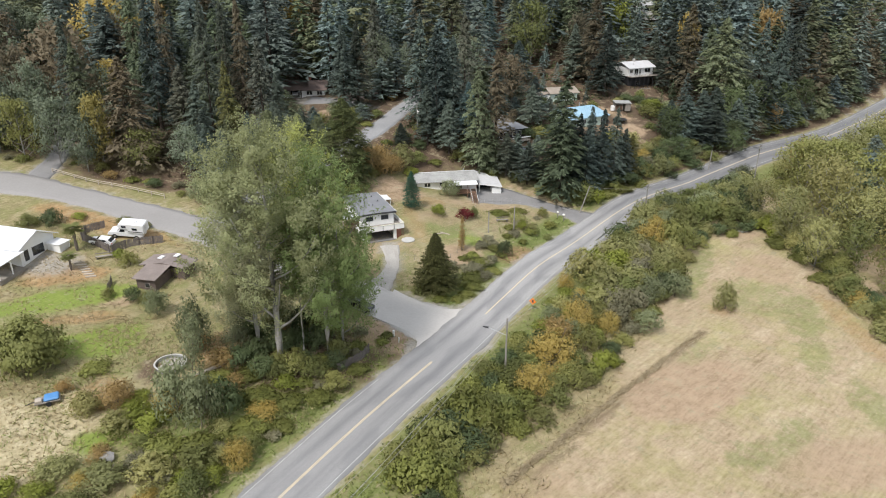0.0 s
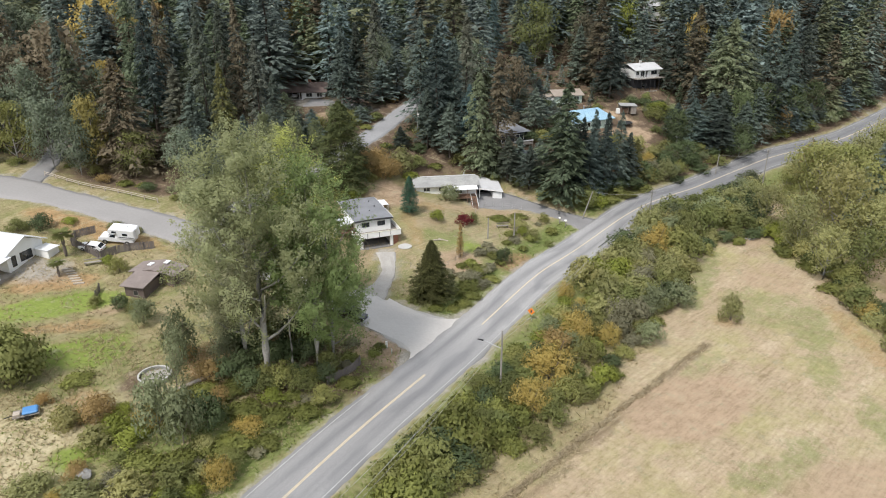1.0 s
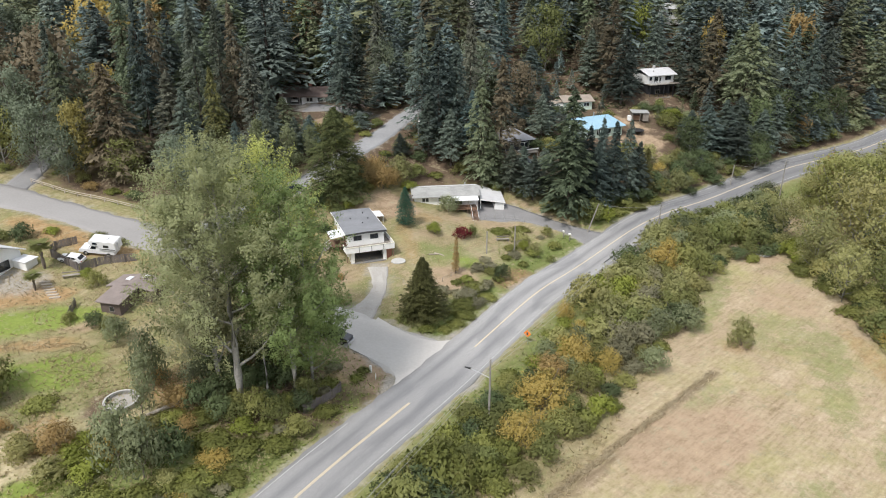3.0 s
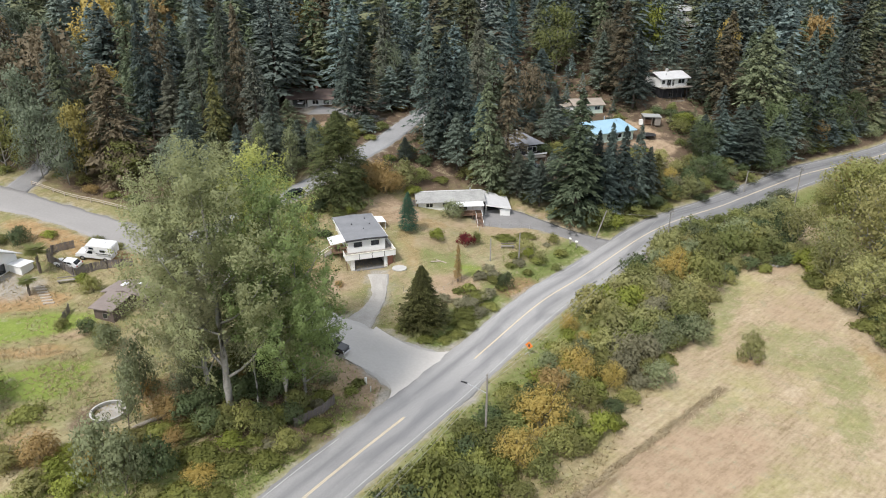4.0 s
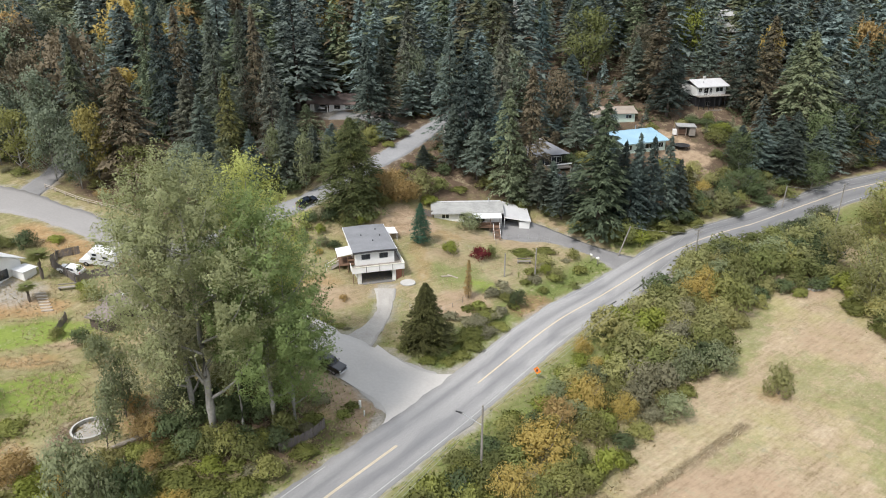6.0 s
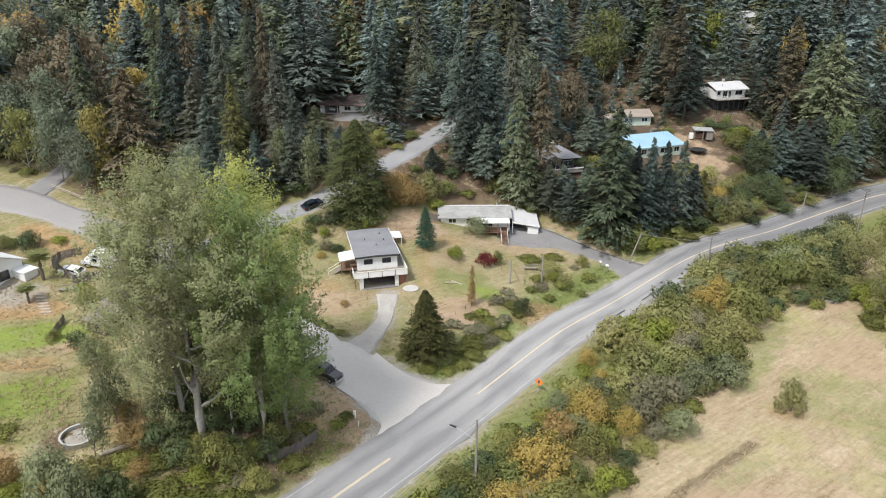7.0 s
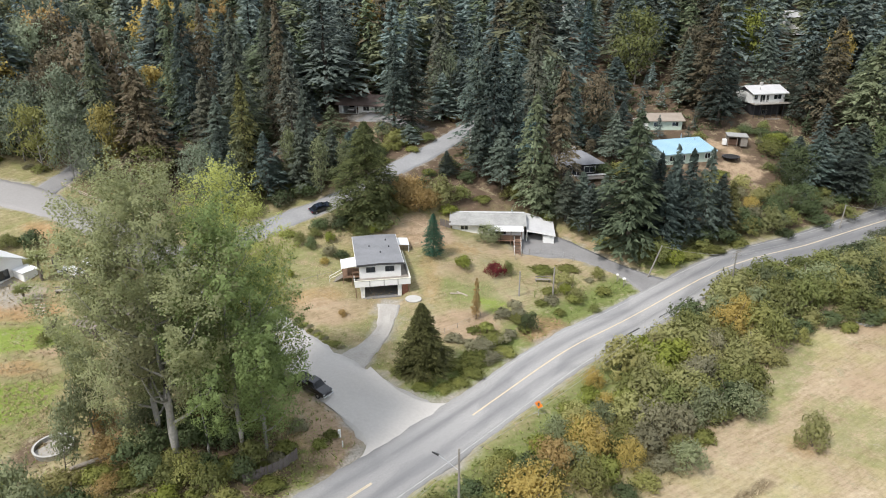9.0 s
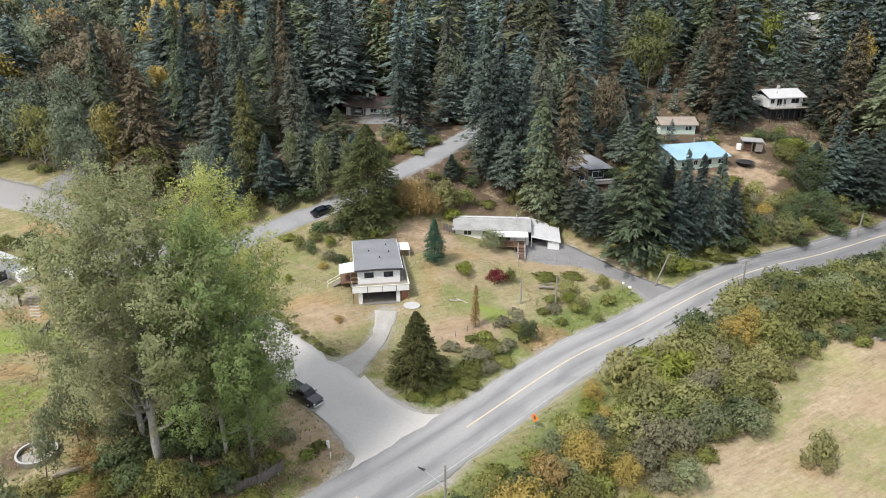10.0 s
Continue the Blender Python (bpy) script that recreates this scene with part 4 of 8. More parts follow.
def split_level_house():
    h = group_of("house", at(-15.55, 128.55, 4.05, 22.5), label="white two-storey house with grey flat roof, deck and open garage", category="house")
    # lower storey: a garage open to the front
    part("garage_floor", box(0.23, -0.3, -0.5, 6.49, 7.0, -0.14), M_DRIVE, h)
    part("garage_pier", box(-0.05, 0.0, -0.6, 0.62, 0.5, 2.12, 0.015), M_WHITE, h, "white garage pier")
    part("garage_pier", box(6.1, 0.0, -0.6, 6.72, 0.5, 2.12, 0.015), M_WHITE, h, "white garage pier")
    part("garage_wall", box(0.0, 0.52, -0.6, 0.22, 7, 2.12), M_WHITE, h)
    part("garage_wall", box(6.5, 0.52, -0.6, 6.72, 7, 2.12), M_WHITE, h)
    part("garage_wall", box(0.0, 7.02, -0.6, 6.72, 14.6, 2.12), M_WHITE, h)
    part("garage_beam", box(0.63, 0.06, 2.0, 6.09, 0.36, 2.12, 0.01), M_WHITE, h)
    part("raised_garage_door", box(0.7, 0.5, 1.82, 6.0, 3.0, 1.88, 0.01), M_CREAM, h)
    part("leaning_plank", rod((1.0, 1.2, 1.6), (2.0, 0.25, 0.12), 0.05, None, 4), M_GREYWOOD, h)
    part("workbench", box(0.5, 5.6, -0.14, 5.8, 6.6, 0.8, 0.02), M_BROWNWOOD, h)
    part("brick_corner", box(6.9, 0.4, -0.6, 7.9, 0.9, 1.9, 0.02), M_BRICK, h, "red brick pier beside the garage")
    # deck round the front and the right side
    part("deck", box(-0.95, -0.35, 2.14, 8.15, 2.3, 2.34, 0.02), M_GREYWOOD, h)
    part("side_deck", box(6.96, 2.31, 2.14, 8.15, 11.4, 2.34, 0.02), M_GREYWOOD, h)
    for x0, y0, x1, y1 in ((-0.95, -0.42, 8.2, -0.36), (8.16, -0.42, 8.22, 11.4), (-1.02, -0.42, -0.96, 2.2)):
        part("parapet", box(x0, y0, 2.02, x1, y1, 3.12, 0.008), M_WHITE, h, "white boarded deck parapet")
    part("parapet_cap", box(-1.06, -0.48, 3.125, 8.26, -0.3, 3.19, 0.01), M_CREAM, h)
    part("parapet_cap", box(8.1, -0.29, 3.125, 8.28, 11.4, 3.19, 0.01), M_CREAM, h)
    for x in (1.45, 3.8, 6.1):
        part("parapet_post", box(x - 0.04, -0.47, 2.05, x + 0.04, -0.425, 3.12), M_DARKTRIM, h)
    for x in (-0.85, 8.05):
        part("deck_post", box(x - 0.07, -0.2, -0.7, x + 0.07, -0.06, 2.13), M_BROWNWOOD, h)
    for y in (4.0, 7.5, 11.2):
        part("deck_post", box(7.95, y, -0.3, 8.09, y + 0.14, 2.13), M_BROWNWOOD, h)
    # upper storey
    part("wall", box(0.0, 2.32, 2.13, 6.95, 14.6, 4.72), M_WHITE, h)
    window(h, "front", 1.15, 2.55, 2.32, 3.45, 4.25, 1, M_DARKTRIM)
    window(h, "front", 4.35, 5.75, 2.32, 3.45, 4.25, 1, M_DARKTRIM)
    window(h, "right", 5.0, 6.8, 6.95, 2.45, 4.3, 1, M_WHITE, "patio_door")
    window(h, "right", 9.4, 10.8, 6.95, 3.3, 4.25, 1)
    window(h, "left", 8.5, 10.0, 0.0, 3.3, 4.25, 1)
    part("door", box(-0.05, 4.6, 2.36, -0.004, 5.55, 4.35, 0.01), M_BROWNWOOD, h)
    # low roof with a thick dark fascia
    bm = slab((-0.5, 1.85, 4.98), (3.4, 1.85, 5.12), (3.4, 15.0, 5.12), (-0.5, 15.0, 4.98), 0.1)
    slab((3.4, 1.85, 5.12), (7.4, 1.85, 4.98), (7.4, 15.0, 4.98), (3.4, 15.0, 5.12), 0.1, bm)
    part("roof", bm, M_GREYROOF, h)
    part("fascia", slab((-0.5, 1.8, 5.0), (3.4, 1.8, 5.14), (3.4, 1.86, 5.14), (-0.5, 1.86, 5.0), 0.34), M_DARKTRIM, h)
    part("fascia", slab((3.4, 1.8, 5.14), (7.4, 1.8, 5.0), (7.4, 1.86, 5.0), (3.4, 1.86, 5.14), 0.34), M_DARKTRIM, h)
    part("side_fascia", box(-0.56, 1.86, 4.7, -0.5, 15.0, 5.0), M_WHITE, h)
    part("side_fascia", box(7.4, 1.86, 4.7, 7.46, 15.0, 5.0), M_WHITE, h)
    for x, y in ((2.2, 9.5), (5.3, 12.0), (3.9, 6.5), (5.6, 8.8)):
        part("roof_vent", rod((x, y, 5.0), (x, y, 5.34), 0.09), M_DARKMETAL, h)
    # porch with stair on the left
    part("porch_floor", box(-2.7, 3.4, 2.1, -0.02, 7.0, 2.3), M_BROWNWOOD, h)
    part("porch_roof", slab((-3.0, 3.2, 4.05), (-0.02, 3.2, 4.4), (-0.02, 7.1, 4.4), (-3.0, 7.1, 4.05), 0.1), M_WHITEROOF, h, "white corrugated porch roof")
    for x, y in ((-2.75, 3.45), (-1.2, 3.45), (-2.75, 6.85)):
        part("porch_post", box(x - 0.06, y - 0.06, -0.2, x + 0.06, y + 0.06, 3.98), M_BROWNWOOD, h)
    part("porch_rail", box(-1.2, 3.4, 2.9, 0.0, 3.46, 3.2), M_BROWNWOOD, h)
    steps(h, 4.0, 5.2, -2.7, 2.25, -5.0, 0.95, M_GREYWOOD, 8, "porch_stair", True)
    # white awning behind the side deck
    part("awning", slab((7.5, 11.6, 4.25), (9.6, 11.6, 4.1), (9.6, 15.0, 4.1), (7.5, 15.0, 4.25), 0.08), M_WHITEROOF, h, "white awning on thin posts")
    for x, y in ((7.7, 11.75), (9.45, 11.75), (9.45, 14.8), (7.7, 14.8)):
        part("awning_post", box(x - 0.04, y - 0.04, 1.4, x + 0.04, y + 0.04, 4.03), M_WHITE, h)
    return h


def carport_house():
    h = group_of("house", at(-6.0, 156.4, 5.4, 9.5), label="long low white house with weathered pale roof and carport", category="house")
    part("wall", gable_wall(0, 0, 14.2, 7.0, -1.6, 2.35, 3.2), M_WHITE, h)
    gable_roof(h, -0.6, -0.7, 14.6, 7.6, 2.3, 3.35, M_PALEROOF, 0.2)
    part("ridge_sheet", slab((0.4, 3.6, 3.42), (14.5, 3.6, 3.42), (14.3, 5.4, 3.0), (0.6, 5.4, 3.0), 0.04), M_WHITEROOF, h, "pale roof sheets along the ridge")
    window(h, "front", 1.7, 3.1, 0, 1.05, 1.95, 1, M_WHITE)
    window(h, "front", 5.3, 6.4, 0, 1.05, 1.9, 0)
    window(h, "front", 8.6, 10.6, 0, 0.2, 1.95, 1, M_WHITE, "patio_door")
    window(h, "left", 2.5, 4.0, 0, 1.0, 1.9, 1)
    part("porch_roof", slab((6.9, -2.9, 2.0), (13.9, -2.9, 2.0), (13.9, -0.4, 2.3), (6.9, -0.4, 2.3), 0.1), M_WHITEROOF, h, "white sheet porch roof")
    part("porch_deck", box(7.0, -2.7, -0.2, 13.6, -0.02, 0.02, 0.01), M_BROWNWOOD, h)
    for x in (7.1, 9.3, 11.5, 13.5):
        part("porch_post", box(x - 0.06, -2.66, -2.2, x + 0.06, -2.54, 1.92), M_BROWNWOOD, h)
    bm = bmesh.new()
    box(7.1, -2.68, 0.85, 11.9, -2.6, 0.93, 0, bm), box(7.1, -2.68, 0.2, 11.9, -2.6, 0.28, 0, bm)
    for i in range(24):
        box(7.2 + i * 0.2, -2.66, 0.2, 7.26 + i * 0.2, -2.62, 0.9, 0, bm)
    part("porch_railing", bm, M_BROWNWOOD, h, "brown slatted porch railing")
    steps(h, 12.1, 13.4, -2.75, 0.0, -6.0, -1.95, M_BROWNWOOD, 11, "porch_stair")
    # carport, its roof falling towards the drive
    part("carport_roof", slab((14.62, -0.6, 1.35), (20.3, -0.6, 0.35), (20.3, 5.2, 1.2), (14.62, 6.9, 2.4), 0.14), M_LIGHTROOF, h)
    part("carport_fascia", slab((14.62, -0.66, 1.38), (20.3, -0.66, 0.38), (20.3, -0.6, 0.38), (14.62, -0.6, 1.38), 0.25), M_WHITE, h)
    part("store_room", box(17.9, -0.3, -2.2, 20.1, 4.8, 0.1, 0.01), M_WHITE, h, "white boarded store at the end of the carport")
    part("carport_wall", box(14.3, 5.0, -1.8, 17.85, 5.2, 0.9), M_DARKWALL, h)
    part("carport_post", box(14.65, -0.45, -2.0, 14.8, -0.3, 1.15), M_WHITE, h)
    part("carport_slab", box(14.25, -0.6, -2.4, 17.88, 4.95, -1.95), M_CONCRETE, h)
    part("chimney_pipe", rod((11.8, 4.2, 2.8), (11.8, 4.2, 3.9), 0.12), M_STEEL, h)
    return h


def hillside_house():
    h = group_of("house", at(60.6, 232.2, 19.7, 24) @ Matrix.Diagonal((0.7, 0.95, 1, 1)), label="white house with pale roof on a dark storey", category="house")
    part("lower_storey", box(0.6, 0.8, -4.6, 13.5, 8.0, -0.2), M_DARKWALL, h, "near-black lower storey")
    part("wall", box(0, 0.5, -0.19, 14.2, 8.4, 2.5), M_WHITE, h)
    gable_roof(h, -0.6, -0.5, 14.9, 9.2, 2.5, 4.0, M_LIGHTROOF, 0.2)
    part("deck", box(-0.4, -1.7, -0.25, 15.6, 0.48, -0.02, 0.02), M_GREYWOOD, h)
    rail = bmesh.new()
    box(-0.4, -1.72, 0.85, 9.5, -1.66, 0.92, 0, rail)
    for i in range(34):
        box(-0.38 + i * 0.3, -1.71, -0.02, -0.32 + i * 0.3, -1.67, 0.86, 0, rail)
    part("deck_railing", rail, M_WHITE, h, "white deck railing")
    for i in range(7):
        part("deck_post", box(-0.2 + i * 2.5, -1.6, -4.6, -0.05 + i * 2.5, -1.45, -0.26), M_DARKWALL, h)
    for a, b, lo in ((1.0, 2.4, 0.9), (3.6, 5.6, 0.1), (6.3, 7.3, 0.1), (9.4, 12.6, 0.8)):
        window(h, "front", a, b, 0.5, lo, 2.0, 1, M_WHITE)
    window(h, "front", 5.4, 7.6, 0.8, -3.2, -2.1, 1, M_GREYWOOD)
    for i in range(9):
        part("skirt_panel", box(1.2 + i * 1.15, -1.75, -4.7, 2.2 + i * 1.15, -1.66, -4.0), M_GREYWOOD, h, "pale skirting board panel")
    part("chimney", box(6.4, 4.0, 3.6, 7.2, 4.8, 4.8, 0.02), M_CONCRETE, h)
    part("roof_vent", rod((4.3, 2.0, 3.0), (4.3, 2.0, 3.8), 0.12), M_STEEL, h)
    return h


def blue_roof_house():
    h = group_of("house", at(37.0, 199.5, 10.0, 29), label="low house with bright blue metal roof among firs", category="house")
    part("wall", gable_wall(0.3, 0.5, 13.4, 11.0, -1.5, 2.75, 4.1, True, 0.7), M_MINT, h)
    gable_roof(h, -0.3, -0.2, 14.1, 11.6, 2.7, 4.25, M_BLUEROOF, 0.14, True, 0.68)
    seams(h, (-0.3, -0.2, 2.72), (14.1, -0.2, 2.72), (14.1, 7.8, 4.27), (-0.3, 7.8, 4.27), 24, M_BLUEROOF)
    for a, b in ((1.4, 2.8), (4.6, 5.6), (7.0, 9.4), (11.2, 12.6)):
        window(h, "front", a, b, 0.5, 0.9, 2.1, 1)
    window(h, "right", 3.0, 5.0, 13.4, 0.9, 2.1, 1)
    part("chimney_pipe", rod((9.5, 8.6, 3.6), (9.5, 8.6, 5.2), 0.14), M_STEEL, h)
    part("vent_pipe", rod((12.0, 6.5, 3.6), (12.0, 6.5, 4.5), 0.08), M_STEEL, h)
    return h


def mint_house():
    h = group_of("house", at(33.4, 218.6, 14.2, 14), label="small pale green house with faded tan roof", category="house")
    part("wall", gable_wall(0.2, 0.3, 9.0, 7.0, -1.0, 2.45, 3.5), M_MINT, h)
    gable_roof(h, -0.4, -0.4, 9.6, 7.6, 2.4, 3.65, M_TANROOF)
    window(h, "front", 6.4, 8.0, 0.3, 0.9, 1.9, 1)
    window(h, "front", 1.6, 2.6, 0.3, 0.9, 1.9, 0)
    part("lean_to", box(-2.6, 1.0, -1.0, 0.15, 5.0, 1.9), M_WHITE, h, "white lean-to against the gable")
    part("lean_to_roof", slab((-3.0, 0.7, 1.8), (0.15, 0.7, 2.5), (0.15, 5.3, 2.5), (-3.0, 5.3, 1.8), 0.12), M_TANROOF, h)
    return h


def dark_house():
    h = group_of("house", at(13.2, 178.6, 11.6, 26), label="dark grey house with hipped shingle roof and deck", category="house")
    part("wall", box(0.5, 0.5, -1.5, 10.0, 7.5, 2.6), M_DARKWALL, h)
    bm = bmesh.new()
    c = [bm.verts.new(p) for p in ((0, 0, 2.6), (10.6, 0, 2.6), (10.6, 8, 2.6), (0, 8, 2.6))]
    r = [bm.verts.new(p) for p in ((4.2, 4, 4.9), (6.4, 4, 4.9))]
    bm.faces.new((c[0], c[1], r[1], r[0])), bm.faces.new((c[1], c[2], r[1])), bm.faces.new((c[2], c[3], r[0], r[1])), bm.faces.new((c[3], c[0], r[0]))
    bm.faces.new(c[::-1])
    part("roof", bm, M_GREYROOF, h)
    part("chimney", box(4.7, 4.4, 4.2, 5.3, 5.0, 5.5), M_CONCRETE, h)
    part("deck", box(0.5, -2.0, -0.2, 10.0, 0.48, 0.0), M_GREYWOOD, h)
    part("deck_rail", box(0.5, -2.05, 0.7, 10.0, -1.98, 1.0), M_WHITE, h, "pale deck railing board")
    for x in (0.6, 5.2, 9.8):
        part("deck_post", box(x - 0.07, -1.95, -2.5, x + 0.07, -1.8, 1.0), M_GREYWOOD, h)
    window(h, "front", 2.0, 4.2, 0.5, 0.3, 2.0, 1)
    window(h, "front", 6.0, 8.5, 0.5, 0.7, 2.0, 1)
    return h


def brown_roof_house():
    h = group_of("house", at(-46.0, 201.4, 18.5, 3), label="white house with brown shingle roof and open carport", category="house")
    part("wall", box(5.6, 0.3, -1.2, 12.2, 8, 2.35), M_WHITE, h)
    part("carport_back", box(0.4, 6.0, -1.2, 5.58, 8, 2.35), M_DARKWALL, h)
    part("carport_side", box(0.4, 0.4, -1.2, 1.6, 5.98, 2.35), M_WHITE, h)
    part("carport_post", box(5.0, 0.3, -1.2, 5.2, 0.5, 2.35), M_WHITE, h)
    part("carport_floor", box(1.62, 0.3, -1.2, 5.58, 5.98, 0.02), M_CONCRETE, h)
    gable_roof(h, -0.3, -0.5, 12.9, 8.7, 2.4, 4.3, M_BROWNROOF, 0.22)
    part("gable_end", gable_wall(0.35, 0.35, 0.55, 7.9, 2.36, 2.4, 4.1), M_WHITE, h)
    part("gable_end", gable_wall(12.0, 0.35, 12.18, 7.9, 2.36, 2.4, 4.1), M_WHITE, h)
    window(h, "front", 7.0, 8.6, 0.3, 0.9, 1.9, 1)
    window(h, "front", 10.0, 11.4, 0.3, 0.9, 1.9, 1)
    part("chimney", box(7.2, 4.4, 3.6, 8.0, 5.2, 5.0), M_BRICK, h)
    return h


def metal_roof_house():
    h = group_of("house", at(-73.2, 111.2, 6.6, -16), label="white house with white metal roofs and open porch", category="house")
    part("wall", gable_wall(-14, 0.3, -0.4, 8.0, -0.6, 3.2, 5.0), M_WHITE, h)
    gable_roof(h, -14.5, -0.4, 0.3, 8.7, 3.2, 5.3, M_WHITEROOF, 0.14)
    seams(h, (-14.5, -0.4, 3.22), (0.3, -0.4, 3.22), (0.3, 4.15, 5.32), (-14.5, 4.15, 5.32), 26, M_WHITEROOF, 0.03)
    window(h, "right", 1.2, 2.0, -0.4, 0.6, 2.4, 0, M_DARKTRIM)
    window(h, "right", 3.0, 5.4, -0.4, 0.9, 2.4, 2, M_DARKTRIM)
    part("porch_roof", slab((-9, -5.6, 2.3), (0.8, -5.6, 2.3), (0.8, 0.25, 3.0), (-9, 0.25, 3.0), 0.12), M_WHITEROOF, h, "white metal porch roof")
    for x, y in ((0.5, -5.3), (0.5, -2.6), (-3.5, -5.3), (-7.5, -5.3)):
        part("porch_post", box(x - 0.09, y - 0.09, -0.8, x + 0.09, y + 0.09, 2.25, 0.01), M_WHITE, h)
    part("porch_floor", box(-9, -5.6, -0.9, 0.8, 0.28, -0.1), M_GREYWOOD, h)
    part("annex", box(-0.2, 6.0, -0.4, 2.6, 8.4, 2.1, 0.02), M_WHITE, h, "white annex with flat lid roof")
    part("annex_roof", slab((-0.3, 5.8, 2.2), (2.8, 5.8, 2.12), (2.8, 8.6, 2.12), (-0.3, 8.6, 2.2), 0.09), M_WHITEROOF, h)
    return h


def garden_shed():
    s = group_of("garden_shed", at(-51.7, 106.3, 4.4, -12), label="brown boarded garden shed with two low-pitched roofs", category="shed")
    part("wall", box(0.1, 0.1, -0.5, 3.6, 4.8, 2.3), M_BROWNWALL, s)
    part("roof", slab((-0.4, -0.4, 2.5), (4.0, -0.4, 2.5), (4.0, 5.2, 3.3), (-0.4, 5.2, 3.3), 0.14), M_SHEDROOF, s)
    part("back_wall", box(-1.6, 4.82, -0.5, 6.2, 8.4, 2.5), M_BROWNWALL, s)
    part("back_roof", slab((-2.1, 4.4, 2.75), (2.3, 4.4, 3.5), (2.3, 8.9, 3.5), (-2.1, 8.9, 2.75), 0.14), M_SHEDROOF, s)
    part("back_roof", slab((2.3, 4.4, 3.5), (6.7, 4.4, 2.75), (6.7, 8.9, 2.75), (2.3, 8.9, 3.5), 0.14), M_SHEDROOF, s)
    for x, y in ((0.4, 6.2), (2.9, 7.2)):
        part("skylight", box(x, y, 3.2 + (0.1 if x < 2 else 0.3), x + 0.8, y + 1.2, 3.35 + (0.1 if x < 2 else 0.3), 0.02), M_WHITEROOF, s, "pale plastic skylight")
    window(s, "front", 1.7, 2.5, 0.1, 0.8, 1.6, 0, M_GREYWOOD)
    return s


def lean_shed():
    s = group_of("open_shed", at(52.6, 214.2, 12.5, 4), label="small open shed with pale flat roof", category="shed")
    part("roof", slab((0, 0, 2.1), (5.2, 0, 1.9), (5.2, 3.2, 2.2), (0, 3.2, 2.4), 0.12), M_PALEROOF, s)
    part("wall", box(0.2, 2.8, -0.5, 5.0, 3.0, 2.05), M_GREYWOOD, s)
    part("end_wall", box(3.4, 0.3, -0.5, 5.0, 2.78, 1.8), M_GREYWOOD, s)
    for x in (0.2, 2.4):
        part("post", box(x, 0.2, -0.5, x + 0.12, 0.32, 2.0), M_GREYWOOD, s)
    part("white_tank", box(-0.9, 0.4, -0.4, 0.1, 1.6, 1.1, 0.1), M_WHITE, s, "white rounded tank")
    part("woodpile", box(0.7, 1.2, -0.4, 3.0, 2.6, 1.0, 0.08), M_BROWNWOOD, s)
    return s


def forest_cabin(x, y, z, turn, roof, label, w=9.0):
    h = group_of("house", at(x, y, z, turn), label=label, category="house")
    part("wall", gable_wall(0.3, 0.3, w - 0.3, 6.7, -3, 2.4, 4.3), M_DARKWALL if roof is M_DARKROOF else M_WHITE, h)
    gable_roof(h, -0.3, -0.4, w + 0.3, 7.4, 2.3, 4.6, roof, 0.2)
    for a in (1.2, w - 3.4):
        window(h, "front", a, a + 1.7, 0.3, 0.7, 1.9, 1)
    if roof is M_DARKROOF:
        for a in (2.0, w - 3.0):
            part("skylight", slab((a, 1.0, 3.25), (a + 0.9, 1.0, 3.25), (a + 0.9, 2.1, 3.95), (a, 2.1, 3.95), 0.1), M_WHITEROOF, h, "pale skylight")
    return h


def retaining_terrace():
    """Timber steps holding up a garden beside the brown-roofed house."""
    for k, (x0, x1, y, tall) in enumerate(((-28.5, -18.5, 197.0, 0.9), (-28.0, -18.0, 199.2, 0.9), (-27.5, -18.0, 201.4, 0.9))):
        w = group_of("timber_terrace", pose(x0, y, lie((x0 + x1) / 2, y), 0, 0, 4), label="dark timber retaining wall of a stepped garden", category="retaining wall", group="garden terraces")
        for j in range(4):
            part("timber", box(0, -0.12, -0.3 + j * 0.3, x1 - x0, 0.12, -0.02 + j * 0.3, 0.03), M_FENCEWOOD if j % 2 else M_BROWNWALL, w)
        for i in range(5):
            part("stake", box(i * (x1 - x0 - 0.2) / 4, -0.2, -0.4, i * (x1 - x0 - 0.2) / 4 + 0.16, -0.125, 1.0, 0.01), M_FENCEWOOD, w)


retaining_terrace()
split_level_house(), carport_house(), hillside_house(), blue_roof_house(), mint_house(), dark_house(), brown_roof_house(), metal_roof_house(), garden_shed(), lean_shed()
forest_cabin(-108, 199, lie(-108, 199) + 1.2, 20, M_DARKROOF, "dark cabin with skylights half hidden in the forest")
forest_cabin(5, 291, lie(5, 291) + 9, 5, M_WHITEROOF, "distant pale-roofed house among tall conifers", 8)
forest_cabin(80, 296, lie(80, 296) + 4, 12, M_LIGHTROOF, "distant pale-roofed house among tall conifers", 9)


# ---- plants ----
rng = np.random.default_rng(7)


def unit(v):
    return v / np.maximum(np.linalg.norm(v, axis=-1, keepdims=True), 1e-9)


def leaves(centres, along_, length, width, rs, roll=1.0, facing=None):
    """Three-cornered leaves or sprays: their middle, direction, length and width."""
    d = unit(along_)
    side = unit(np.cross(d, (np.array([0, 0, 1.0]) if facing is None else facing) + rs.normal(0, 0.35 * roll, d.shape)))
    l, w = np.asarray(length)[:, None] / 2, np.asarray(width)[:, None] / 2
    return np.stack([centres - d * l - side * w, centres - d * l * 0.8 + side * w, centres + d * l], 1)


